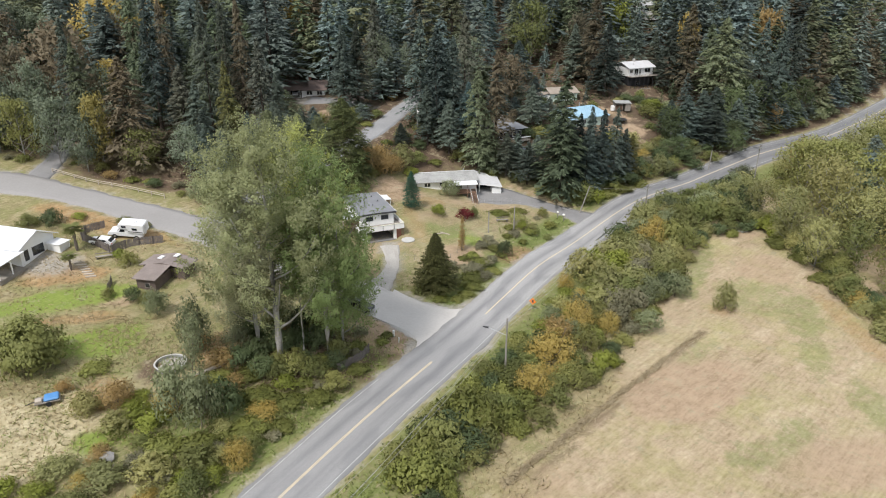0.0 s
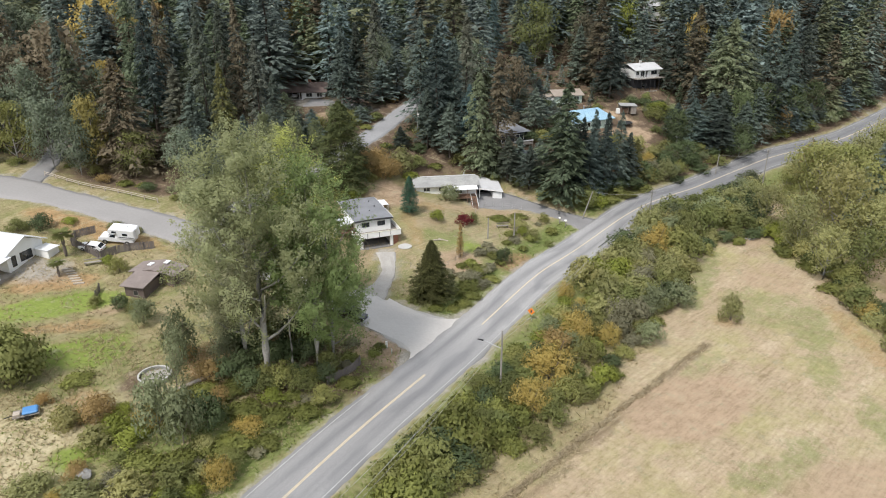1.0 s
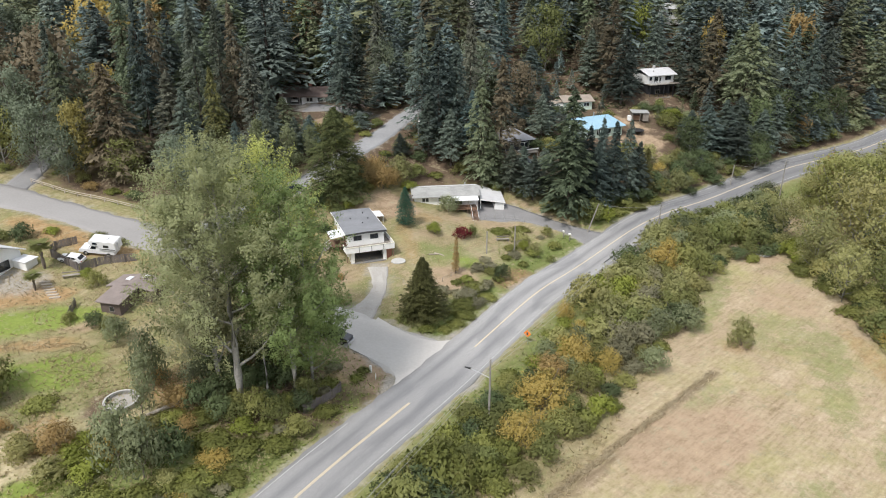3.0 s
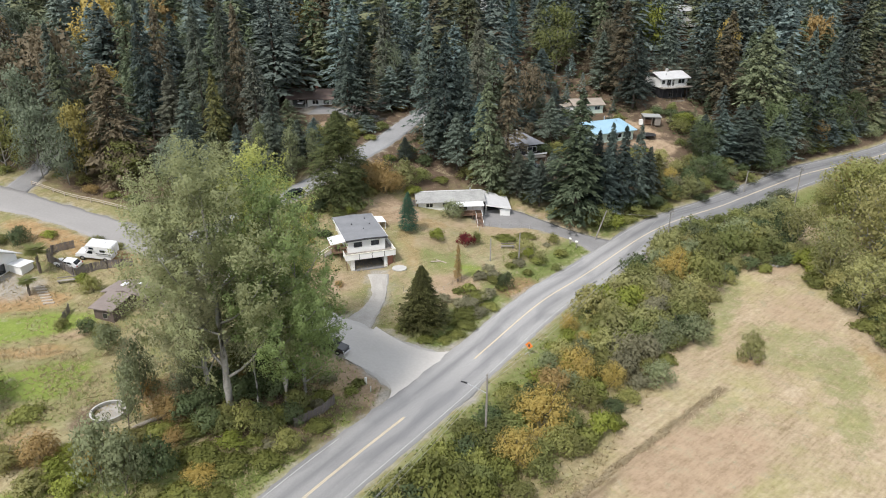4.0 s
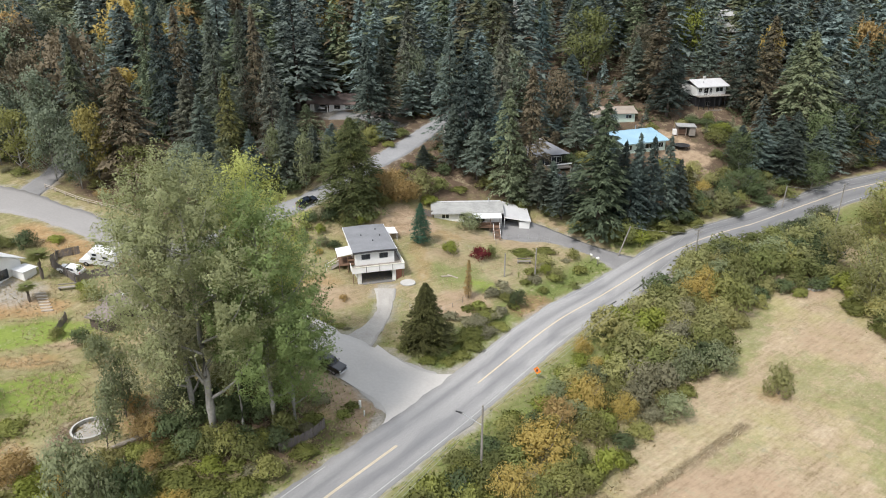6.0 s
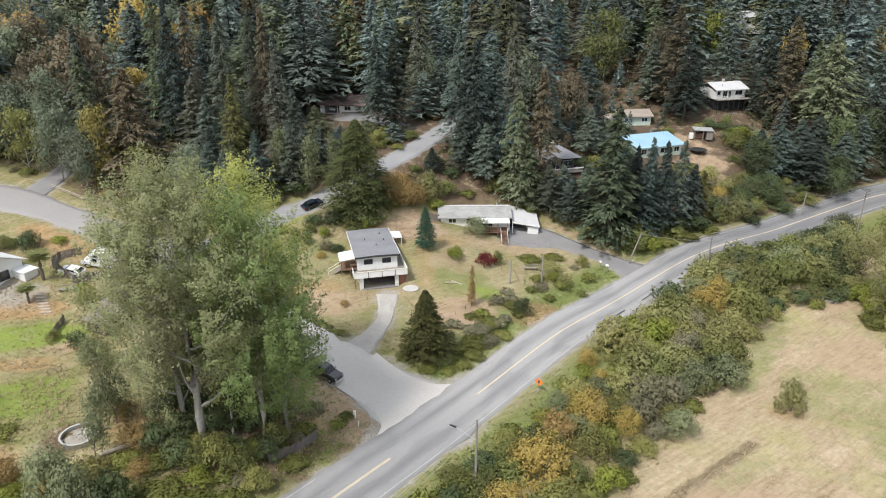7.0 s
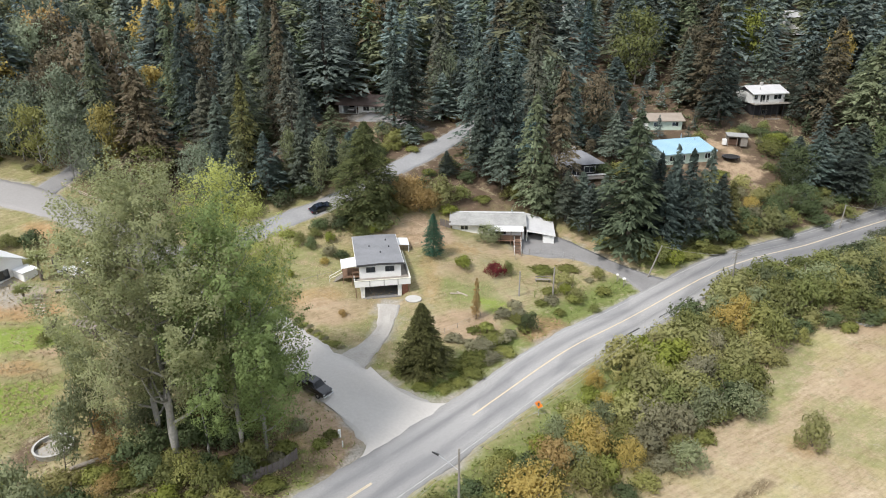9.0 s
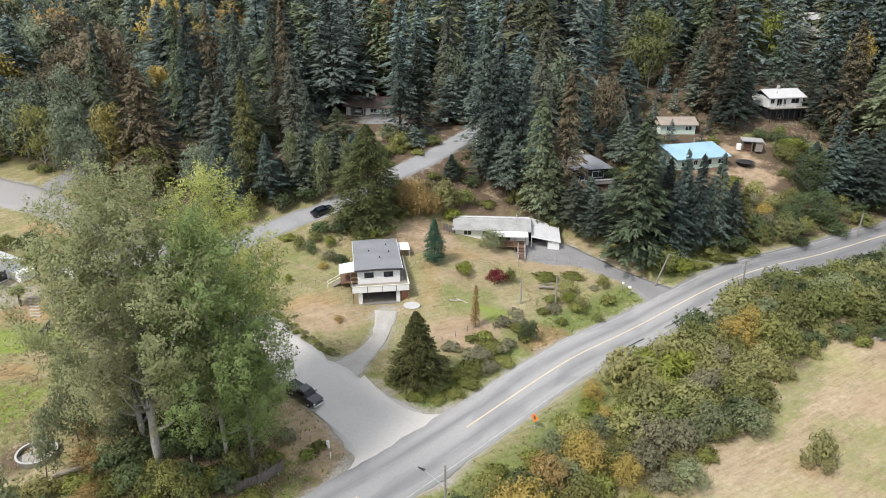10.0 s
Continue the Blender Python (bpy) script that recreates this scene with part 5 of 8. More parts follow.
def conifer_crown(seed, h, r, low=0.1, boughs=9.0, sprays=12, droop=0.45, power=0.8, fine=1.0, ragged=0.3):
    """Layered boughs, each a flat fan of sprays that sinks and lifts again at its end, shorter towards the tip."""
    rs = np.random.default_rng(seed)
    n = int(h * boughs)
    t = np.sort(rs.uniform(0, 1, n)) ** 0.9
    az = np.arange(n) * 2.39996 + rs.uniform(-0.5, 0.5, n)
    # some sides have grown out further than others
    bulge = 1 + ragged * (0.6 * np.sin(az + seed) + 0.7 * np.sin(az * 2 + seed * 1.7 + t * 7)) * rs.uniform(0.3, 1, n)
    L = r * np.clip(1 - t, 0.012, 1) ** power * np.clip(0.55 + 6 * t, 0.55, 1) * rs.uniform(0.5, 1.15, n) * bulge + 0.25
    z = h * (low + (0.985 - low) * t) + rs.normal(0, 0.15, n)
    up = 0.1 + 0.6 * t ** 2 + rs.normal(0, 0.08, n)
    sink = droop * (1.0 - 0.55 * t) * rs.uniform(0.5, 1.3, n)
    radial = np.stack([np.cos(az), np.sin(az), 0 * az], 1)
    tang = np.stack([-np.sin(az), np.cos(az), 0 * az], 1)
    out, face = [], []
    for k in range(sprays):
        s = np.sqrt(np.clip((k + rs.uniform(0, 1, n)) / sprays, 0.03, 1.0))
        side = (1 if k % 2 else -1)
        ln = (0.07 * L + 0.42) * rs.uniform(0.65, 1.4, n) * fine
        aside = side * rs.uniform(0.0, 1.0, n)
        fan = (0.34 * L + 0.2) * np.clip(1.25 - s, 0.2, 0.8)
        d = radial + tang * (aside * 1.1)[:, None]
        slope = up - 2 * (up + sink) * s + 1.2 * sink * s * s
        d[:, 2] += slope * 0.8 - 0.15 * abs(aside) + rs.normal(0, 0.22, n)
        p = radial * (L * s)[:, None] + tang * (aside * fan)[:, None]
        p[:, 2] = z + L * (up * s - (up + sink) * s * s + 0.4 * sink * s ** 3) - 0.3 * abs(aside) * fan + rs.normal(0, 0.14, n)
        flat = np.stack([0 * az, 0 * az, 1 + 0 * az], 1) - radial * (slope * 0.5)[:, None] + tang * (side * 0.25)
        out.append(leaves(p, d, ln, ln * rs.uniform(0.36, 0.6, n), rs, 1.2, flat))
        f = radial * 0.65 + tang * aside[:, None] * 0.35
        f[:, 2] = 0.75
        face.append(f)
    out.append(leaves(np.array([[0, 0, h]]), np.array([[0.02, 0.01, 1.0]]), np.array([h * 0.06]), np.array([0.3]), rs))
    face.append(np.array([[0, 0, 1.0]]))
    return np.concatenate(out), np.concatenate(face)


def lobe_crown(seed, lobes, clumps, per, size, spread=0.55, hollow=0.5, sag=0.0, stretch=0.8, tuft=0.0, core=0):
    """Leaf clumps near the surface of several lobes: x, y, z and three radii each."""
    rs = np.random.default_rng(seed)
    lobes = np.array(lobes, float)
    vol = lobes[:, 3] * lobes[:, 4] * lobes[:, 5]
    pick = rs.choice(len(lobes), clumps, p=vol ** 0.75 / (vol ** 0.75).sum())
    d = unit(rs.normal(0, 1, (clumps, 3)))
    rad = rs.uniform(hollow, 1.05, clumps)[:, None] ** 0.7
    c = lobes[pick, :3] + d * rad * lobes[pick, 3:]
    off = rs.normal(0, 1, (clumps * per, 3)) * np.array([1, 1, stretch])
    q = np.repeat(c, per, 0) + off * spread * np.repeat(rs.uniform(0.6, 1.3, clumps), per)[:, None]
    if tuft:
        # clumps drawn out into feathery twigs that rise outwards
        way = unit(d * np.array([1, 1, 0.4]) + np.array([0.25, 0, 0.75]))
        run = rs.uniform(-1, 1, clumps * per)
        q = np.repeat(c, per, 0) + np.repeat(way, per, 0) * (run * tuft)[:, None] + off * spread * (0.75 - 0.45 * run)[:, None]
    al = np.repeat(d, per, 0) * 0.6 + rs.normal(0, 0.8, q.shape)
    al[:, 2] += 0.25 - sag + 0.5 * (stretch > 1)
    ln = size * rs.uniform(0.6, 1.35, len(q))
    middle = lobes[:, :3].mean(0) * np.array([1, 1, 0.7])
    face = unit(q - middle) * 0.5 + np.repeat(d, per, 0) * 0.5 + unit(off) * 0.2 + np.array([0, 0, 0.3])
    f = unit(face)
    al -= f * (al * f).sum(1, keepdims=True) * 0.4
    out = leaves(q, al, ln, ln * rs.uniform(0.55, 0.9, len(q)), rs, 1.1, f)
    # larger leaves further in close the lobes
    n = core * len(lobes)
    if n:
        own = np.repeat(np.arange(len(lobes)), core)
        w = unit(rs.normal(0, 1, (n, 3)))
        pc = lobes[own, :3] + w * lobes[own, 3:] * rs.uniform(0.74, 0.92, n)[:, None]
        big = size * rs.uniform(1.1, 1.8, n)
        out = np.concatenate([out, leaves(pc, np.cross(w, rs.normal(0, 1, (n, 3))), big, big * 0.8, rs, 0.6, w)])
        face = np.concatenate([face, w * 0.8 + np.array([0, 0, 0.3])])
    ok = out[:, :, 2].min(1) > 0.05
    return out[ok], face[ok]


def trunk_mesh(name, h, r, mat, seed=0, lean=(0, 0), sides=5, limbs=(), tip=0.12):
    """A tapered, slightly wandering trunk; limbs are (height share, azimuth, length, rise)."""
    rs = np.random.default_rng(seed)
    bm = bmesh.new()

    def tube(points, r0, r1, sides):
        rings = []
        n = len(points)
        for i, p in enumerate(points):
            q = (Vector(points[min(i + 1, n - 1)]) - Vector(points[max(i - 1, 0)])).to_track_quat("Z", "Y").to_matrix()
            rr = r0 + (r1 - r0) * i / (n - 1)
            rings.append([bm.verts.new(Vector(p) + q @ Vector((rr * math.cos(2 * math.pi * k / sides), rr * math.sin(2 * math.pi * k / sides), 0))) for k in range(sides)])
        for a, b in zip(rings, rings[1:]):
            for k in range(sides):
                bm.faces.new((a[k], a[(k + 1) % sides], b[(k + 1) % sides], b[k]))
        bm.faces.new(rings[-1])

    way = []
    for i in range(8):
        s = i / 7
        way.append((lean[0] * s + rs.normal(0, 0.02) * h * 0.12 * (i > 0), lean[1] * s + rs.normal(0, 0.02) * h * 0.12 * (i > 0), h * s - 0.4 * (i == 0)))
    tube(way, r, r * tip, sides)
    for share, az, ln, rise in limbs:
        k = min(6, int(share * 7))
        p = Vector(way[k]).lerp(Vector(way[k + 1]), share * 7 - k)
        pts = [p]
        for j in range(1, 5):
            s = j / 4
            pts.append(p + Vector((math.cos(az) * ln * s * (1 - 0.25 * s), math.sin(az) * ln * s * (1 - 0.25 * s), rise * ln * (0.6 * s + 0.5 * s * s))))
        tube(pts, r * (1 - share) * 0.42 + 0.03, 0.03, 5 if r > 0.25 else 3)
    me = bpy.data.meshes.new(name)
    bm.to_mesh(me)
    bm.free()
    me.materials.append(mat)
    me.polygons.foreach_set("use_smooth", np.ones(len(me.polygons), bool))
    return me


PROTO = {}


def plant(kind, make, x, y, tall, wide, label, group="", turn=None, sink=0.0, category="tree", z=None, lean=0.0):
    """A plant of that kind, scaled from its first-made form of unit height and width given by make()."""
    turn = rng.uniform(0, 360) if turn is None else turn
    m = pose(x, y, (lie(x, y) if z is None else z) - sink, lean * rng.normal(), lean * rng.normal(), turn) @ Matrix.Diagonal((wide, wide, tall, 1))
    if kind not in PROTO:
        name, trunk, crown = make()
        ob = group_of(name, label=label, category=category, group=group)
        if trunk is not None:
            part("trunk", trunk, None, ob)
        part("crown", crown, None, ob)
        ob.matrix_world = m
        PROTO[kind] = ob
        return ob
    ob = copy_thing(PROTO[kind], Matrix.Identity(4))
    ob.matrix_basis = m
    tagged(ob, label=label, category=category, group=group)
    return ob


def make_fir(seed, mat, r=0.2, droop=0.45, boughs=10.0, low=0.1, name="fir_tree", power=0.85, sprays=26, fine=1.0):
    """Unit conifers are made 25 m tall and scaled from there."""
    def make():
        c = conifer_crown(seed, 25.0, 25 * r, low, boughs, sprays, droop, power, fine)
        return name, trunk_mesh("trunk", 24.0, 0.42, M_BARK, seed, tip=0.06), leaf_mesh("crown", c, mat)
    return make


CONIFER_KINDS = {
    "fir_a": (make_fir(1, F_FIR, 0.2, 0.5, 9.0, 0.1), "tall dark green fir with drooping boughs"),
    "fir_b": (make_fir(2, F_FIR, 0.16, 0.55, 9.0, 0.08), "narrow dark green fir with drooping boughs"),
    "fir_c": (make_fir(3, F_FIR, 0.23, 0.4, 8.4, 0.16), "broad dark green fir with open lower trunk"),
    "fir_d": (make_fir(4, F_BLUEFIR, 0.2, 0.4, 8.6), "blue-green fir with layered boughs"),
    "fir_pale": (make_fir(64, F_PALEFIR, 0.2, 0.5, 8.0, 0.12), "pale grey-green fir with thin drooping boughs"),
    "cedar_a": (make_fir(5, F_CEDAR, 0.2, 0.85, 9.4, 0.06, "cedar_tree", 0.75), "olive green cedar with hanging sprays"),
    "cedar_b": (make_fir(6, F_CEDAR, 0.24, 0.9, 9.4, 0.04, "cedar_tree", 0.7), "broad olive green cedar with hanging sprays"),
    "cedar_gold": (make_fir(65, F_GOLDCEDAR, 0.2, 0.7, 10.0, 0.04, "cedar_tree", 0.7), "golden olive cedar with dense sprays"),
    "rust_a": (make_fir(7, F_RUST, 0.18, 0.7, 8.6, 0.08, "cedar_tree", 0.75), "rusty brown-green cedar with thinning sprays"),
    "rust_b": (make_fir(66, F_RUST, 0.28, 0.75, 11.0, 0.03, "cedar_tree", 0.8), "broad rusty olive cedar with hanging sprays"),
    "fir_tall": (make_fir(62, F_CEDAR, 0.24, 0.75, 10.0, 0.3), "tall pale fir with a long bare trunk"),
    "spruce": (make_fir(8, F_SPRUCE, 0.24, 0.25, 22.0, 0.05, "spruce_tree", 0.62, 24, 0.8), "dense blue-green young spruce"),
    "cone_cedar": (make_fir(9, F_CONE, 0.26, 0.2, 42.0, 0.02, "cedar_tree", 0.75, 28, 0.75), "dense dark olive pyramid-shaped cedar"),
    "green_cedar": (make_fir(10, F_GREENCEDAR, 0.36, 0.35, 34.0, 0.01, "cedar_tree", 0.62, 30, 0.72), "broad dense green cedar with bronzed top"),
}
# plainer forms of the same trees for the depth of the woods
# fir_a to fir_c are paler and bluer here, haze put into their colour
for kind, (seed, mat, r, droop, name) in {"fir_a": (71, F_HAZEFIR, 0.2, 0.45, "fir_tree"), "fir_b": (72, F_HAZEFIR, 0.17, 0.55, "fir_tree"), "fir_c": (73, F_HAZEFIR, 0.22, 0.35, "fir_tree"), "fir_d": (74, F_BLUEFIR, 0.19, 0.4, "fir_tree"),
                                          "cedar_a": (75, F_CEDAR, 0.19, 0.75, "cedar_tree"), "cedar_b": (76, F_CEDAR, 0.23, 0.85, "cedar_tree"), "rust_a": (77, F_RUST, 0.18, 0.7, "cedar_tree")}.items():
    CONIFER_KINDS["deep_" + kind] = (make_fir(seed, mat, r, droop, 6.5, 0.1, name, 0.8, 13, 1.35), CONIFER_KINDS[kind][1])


CROWN = {"fir_a": 5.0, "fir_b": 4.0, "fir_c": 5.75, "fir_d": 5.0, "fir_pale": 5.0, "cedar_a": 5.0, "cedar_b": 6.0, "cedar_gold": 5.0, "rust_a": 4.5, "rust_b": 7.0, "fir_tall": 6.0}


def conifer(kind, x, y, top, wide=1.0, group="conifers of the hillside", label=None, half=None):
    """A conifer whose tip reaches the height top above the road; half: its crown's half width."""
    make, said = CONIFER_KINDS[kind]
    tall = (top - lie(x, y)) / 25.0
    return plant(kind, make, x, y, tall, half / CROWN[kind] if half else tall ** 0.6 * wide * 1.12, label or said, group)


LEAVES = {}


def make_bush(seed, mat, name="shrub", size=0.24, clumps=140, per=11, tall=1.0, sag=0.0, trunk=True, spread=0.27):
    """Shrubs are made 4 m tall and about 5 m wide."""
    def make():
        rs = np.random.default_rng(seed)
        lobes = []
        for k in range(12):
            a, d = k * 2.4 + rs.uniform(-0.4, 0.4), 1.75 * math.sqrt((k + 0.3) / 12) * rs.uniform(0.85, 1.1)
            w = rs.uniform(0.65, 1.0)
            lobes.append((d * math.cos(a), d * math.sin(a), (0.55 + 2.15 * (1 - (d / 2.0) ** 2) * rs.uniform(0.8, 1.1)) * tall, w, w * rs.uniform(0.85, 1.15), w * rs.uniform(0.85, 1.2) * tall))
        c = lobe_crown(seed, lobes, clumps, per, size, spread, 0.88, sag, tuft=0.0 if sag else 0.42, core=32)
        LEAVES[seed] = c[0].copy(), c[1], mat
        limbs = [(rs.uniform(0.1, 0.7), rs.uniform(0, 6.28), rs.uniform(1.0, 2.0), rs.uniform(0.6, 1.2)) for _ in range(4)]
        t = trunk_mesh("stem", 2.6, 0.09, M_TWIG, seed, limbs=limbs, sides=4) if trunk else None
        return name, t, leaf_mesh("crown", c, mat)
    return make


BUSH_KINDS = {
    "hedge_a": (make_bush(11, F_HEDGE), "leafy mixed green hedge shrub"),
    "hedge_b": (make_bush(12, F_HEDGE, tall=1.2), "leafy mixed green hedge shrub"),
    "olive_a": (make_bush(13, F_OLIVE, size=0.25, per=13), "olive green willow shrub with fine leaves"),
    "olive_b": (make_bush(14, F_OLIVE, size=0.25, per=13, tall=1.2), "olive green willow shrub with fine leaves"),
    "grey_a": (make_bush(15, F_GREY, size=0.24, clumps=190, per=10, spread=0.34), "half-bare shrub of grey-brown twigs"),
    "gold_a": (make_bush(16, F_GOLD, size=0.17, clumps=300, per=13), "golden autumn shrub in full leaf"),
    "gold_b": (make_bush(17, F_GOLD, size=0.17, clumps=260, per=13, tall=1.1), "golden autumn shrub in full leaf"),
    "orange": (make_bush(18, F_ORANGE, size=0.18, clumps=220, per=12), "orange-brown shrub in autumn leaf"),
    "bramble": (make_bush(19, F_BRAMBLE, "bramble", 0.29, 140, 12, 0.6, 0.0, False, 0.4), "low spreading green bramble thicket"),
    "lime": (make_bush(20, F_LIME), "bright yellow-green shrub in leaf"),
    "red": (make_bush(21, F_RED), "round shrub with dark red leaves"),
    "alder": (make_bush(22, F_ALDER, size=0.2, clumps=190, tall=1.25, per=12), "grey-green shrub in full leaf"),
    "weed": (make_bush(24, F_BRAMBLE, "bushy_weed", 0.42, 26, 20, 0.8, 0.0, False, 0.5), "low bushy weeds on the road bank"),
    "dry_weed": (make_bush(25, F_GREY, "bushy_weed", 0.42, 26, 20, 0.8, 0.0, False, 0.5), "low dry weeds on the road bank"),
    "dark": (make_bush(23, F_DARK), "dark blue-green shrub in full leaf"),
}


def thicket(name, spots, label):
    """Shrubs past counting, kind, x, y, height and width each, joined by their foliage."""
    rs = np.random.default_rng(len(spots))
    joined = {}
    for kind, x, y, tall, wide in spots:
        seed = BUSH_SEED[kind]
        if seed not in LEAVES:
            for me in BUSH_KINDS[kind][0]()[1:]:
                if me:
                    bpy.data.meshes.remove(me)
        tri, face, mat = LEAVES[seed]
        a = rs.uniform(0, 6.28)
        c, s = math.cos(a), math.sin(a)
        turn_ = np.array([[c, s, 0], [-s, c, 0], [0, 0, 1]])
        q = (tri * np.array([wide / 5, wide / 5, tall / 4])) @ turn_ + np.array([x, y, lie(x, y) - 0.15])
        joined.setdefault(mat.name, (mat, []))[1].append((q, face @ turn_, np.full(len(q), rs.uniform(0, 1))))
    for mat, pieces in joined.values():
        tagged(new(name, leaf_mesh(name, tuple(np.concatenate([p[j] for p in pieces]) for j in range(3)), mat)), label, "undergrowth", kind="stuff")


BUSH_SEED = {"hedge_a": 11, "hedge_b": 12, "olive_a": 13, "olive_b": 14, "grey_a": 15, "gold_a": 16, "gold_b": 17, "orange": 18, "bramble": 19, "lime": 20, "red": 21, "alder": 22, "weed": 24, "dry_weed": 25, "dark": 23}


def bush(kind, x, y, tall, wide, group="", label=None):
    make, said = BUSH_KINDS[kind]
    return plant(kind, make, x, y, tall / 4.0, wide / 5.0, label or said, group, sink=0.15, category="shrub")


def make_broadleaf(seed, h, r, mat, low=0.22, clumps=150, per=22, size=0.42, name="broadleaf_tree", bark=M_PALEBARK, girth=0.35, limb_rise=1.3, spread=0.7, shape=0.5, lean=(0, 0), stretch=0.9, hollow=0.75, tuft=0.0, open_side=0.0, core=24):
    """A trunk with rising limbs and leaf clumps gathered round the limbs' outer ends."""
    def make():
        rs = np.random.default_rng(seed)
        limbs, lobes = [], []
        n = 16
        for k in range(n):
            s = low + (0.93 - low) * (k + 0.5) / n
            env = r * (math.sin(math.pi * min(1, max(0.04, (s - low * 0.6) / (1.02 - low * 0.6))) ** shape * 0.97) ** 0.7 + 0.12)
            az = k * 2.39996 + rs.uniform(-0.3, 0.3)
            ln = env * rs.uniform(0.8, 1.05)
            rise = limb_rise * rs.uniform(0.6, 1.1) * 0.6
            limbs.append((s, az, ln, rise))
            zz = h * s + rise * ln * 0.9
            size_ = max(0.9, 0.36 * env * rs.uniform(0.8, 1.25))
            lobes.append((lean[0] * s + math.cos(az) * ln * 0.72, lean[1] * s + math.sin(az) * ln * 0.72, min(zz, h * 0.97), size_, size_, size_ * 1.35))
            if k % 2:
                lobes.append((lean[0] * s + math.cos(az) * ln * 0.35, lean[1] * s + math.sin(az) * ln * 0.35, min(zz, h * 0.95), size_ * 0.9, size_ * 0.9, size_ * 1.3))
        lobes.append((lean[0], lean[1], h * 0.95, r * 0.22, r * 0.22, h * 0.06))
        c = lobe_crown(seed, lobes, clumps, per, size, spread, hollow, 0.0, stretch, tuft, core)
        if open_side:
            # the crown has thinned round the trunk on its open side
            q = c[0].mean(1)
            bare = (abs(0.89 * q[:, 0] + 0.45 * q[:, 1]) < open_side * (0.6 + 0.8 * q[:, 2] / h)) & (0.45 * q[:, 0] - 0.89 * q[:, 1] > -1.0) & (q[:, 2] < h * 0.66) & (rs.uniform(0, 1, len(q)) < 0.97)
            c = c[0][~bare], c[1][~bare]
        return name, trunk_mesh("trunk", h * 0.92, girth, bark, seed, lean, 8, limbs), leaf_mesh("crown", c, mat)
    return make


# broadleaves are made 10 m tall and 8 m wide and scaled from there
BROAD_KINDS = {
    "alder_t": (make_broadleaf(51, 10, 4.0, F_TREEALDER, 0.12, 112, 25, 0.33, girth=0.18, spread=0.5), "grey-green broadleaf tree in leaf"),
    "olive_t": (make_broadleaf(52, 10, 4.2, F_OLIVE, 0.08, 112, 25, 0.31, "willow_tree", girth=0.18, spread=0.5), "olive green willow tree with fine leaves"),
    "olive_u": (make_broadleaf(53, 10, 4.4, F_OLIVE, 0.06, 112, 25, 0.31, "willow_tree", girth=0.18, spread=0.55), "olive green willow tree with fine leaves"),
    "hedge_t": (make_broadleaf(54, 10, 4.2, F_HEDGE, 0.06, 112, 25, 0.32, girth=0.18, spread=0.5), "dense mid-green broadleaf tree"),
    "maple_t": (make_broadleaf(55, 10, 3.8, F_RUST, 0.12, 80, 25, 0.42, "maple_tree", girth=0.18, spread=0.5), "rusty brown maple in autumn leaf"),
    "orange_t": (make_broadleaf(56, 10, 4.0, F_ORANGE, 0.1, 80, 25, 0.42, "maple_tree", girth=0.18, spread=0.5), "orange maple in autumn leaf"),
    "gold_t": (make_broadleaf(57, 10, 3.6, F_GOLD, 0.1, 80, 25, 0.4, "maple_tree", girth=0.16, spread=0.5), "golden yellow autumn maple"),
    "ochre_t": (make_broadleaf(60, 10, 3.8, F_OCHRE, 0.08, 80, 25, 0.38, "maple_tree", girth=0.16, spread=0.45), "ochre maple in early autumn leaf"),
    "dark_t": (make_broadleaf(61, 10, 4.2, F_DARK, 0.06, 112, 25, 0.32, girth=0.18, spread=0.5), "dense dark green broadleaf tree"),
    "lime_t": (make_broadleaf(58, 10, 3.6, F_LIME, 0.1, 80, 25, 0.4, girth=0.16, spread=0.5), "yellow-green tree in full leaf"),
    "fine_t": (make_broadleaf(59, 10, 3.0, F_ALDER, 0.15, 63, 25, 0.34, girth=0.12, spread=0.5, bark=M_TWIG), "slender thin-leaved young tree"),
}


def broadleaf(kind, x, y, tall, wide, group="broadleaf trees", label=None, lean=0.0):
    make, said = BROAD_KINDS[kind]
    return plant(kind, make, x, y, tall / 10.0, wide / 8.0, label or said, group, sink=0.1, lean=lean)


# the cottonwoods beside the junction
COTTON = "large cottonwood in full grey-green leaf with pale trunk"
plant("cotton_a", make_broadleaf(31, 34.5, 9.6, F_POPLAR, 0.16, 760, 90, 0.24, "cottonwood_tree", girth=0.6, stretch=1.0, spread=0.5, hollow=0.72, tuft=1.5, open_side=1.9), -23.2, 86.0, 1, 1, COTTON, "cottonwoods by the junction", 0)
plant("cotton_b", make_broadleaf(32, 31.0, 7.4, F_SHADEPOPLAR, 0.14, 460, 90, 0.25, "cottonwood_tree", girth=0.42, stretch=1.0, spread=0.5, hollow=0.72, tuft=1.5, open_side=0.8), -16.9, 89.4, 1, 1, COTTON, "cottonwoods by the junction", 0)
plant("cotton_c", make_broadleaf(33, 29.5, 6.0, F_SILVER, 0.12, 420, 90, 0.24, "cottonwood_tree", girth=0.4, stretch=1.0, spread=0.5, hollow=0.72, tuft=1.5), -26.8, 88.4, 1, 1, COTTON, "cottonwoods by the junction", 80)
plant("cotton_d", make_broadleaf(34, 31.0, 7.3, F_YELLOWPOPLAR, 0.18, 440, 90, 0.24, "cottonwood_tree", girth=0.4, stretch=1.0, spread=0.5, hollow=0.72, tuft=1.5), -21.5, 99.5, 1, 1, "yellow-green cottonwood behind the larger trees", "cottonwoods by the junction", 0)
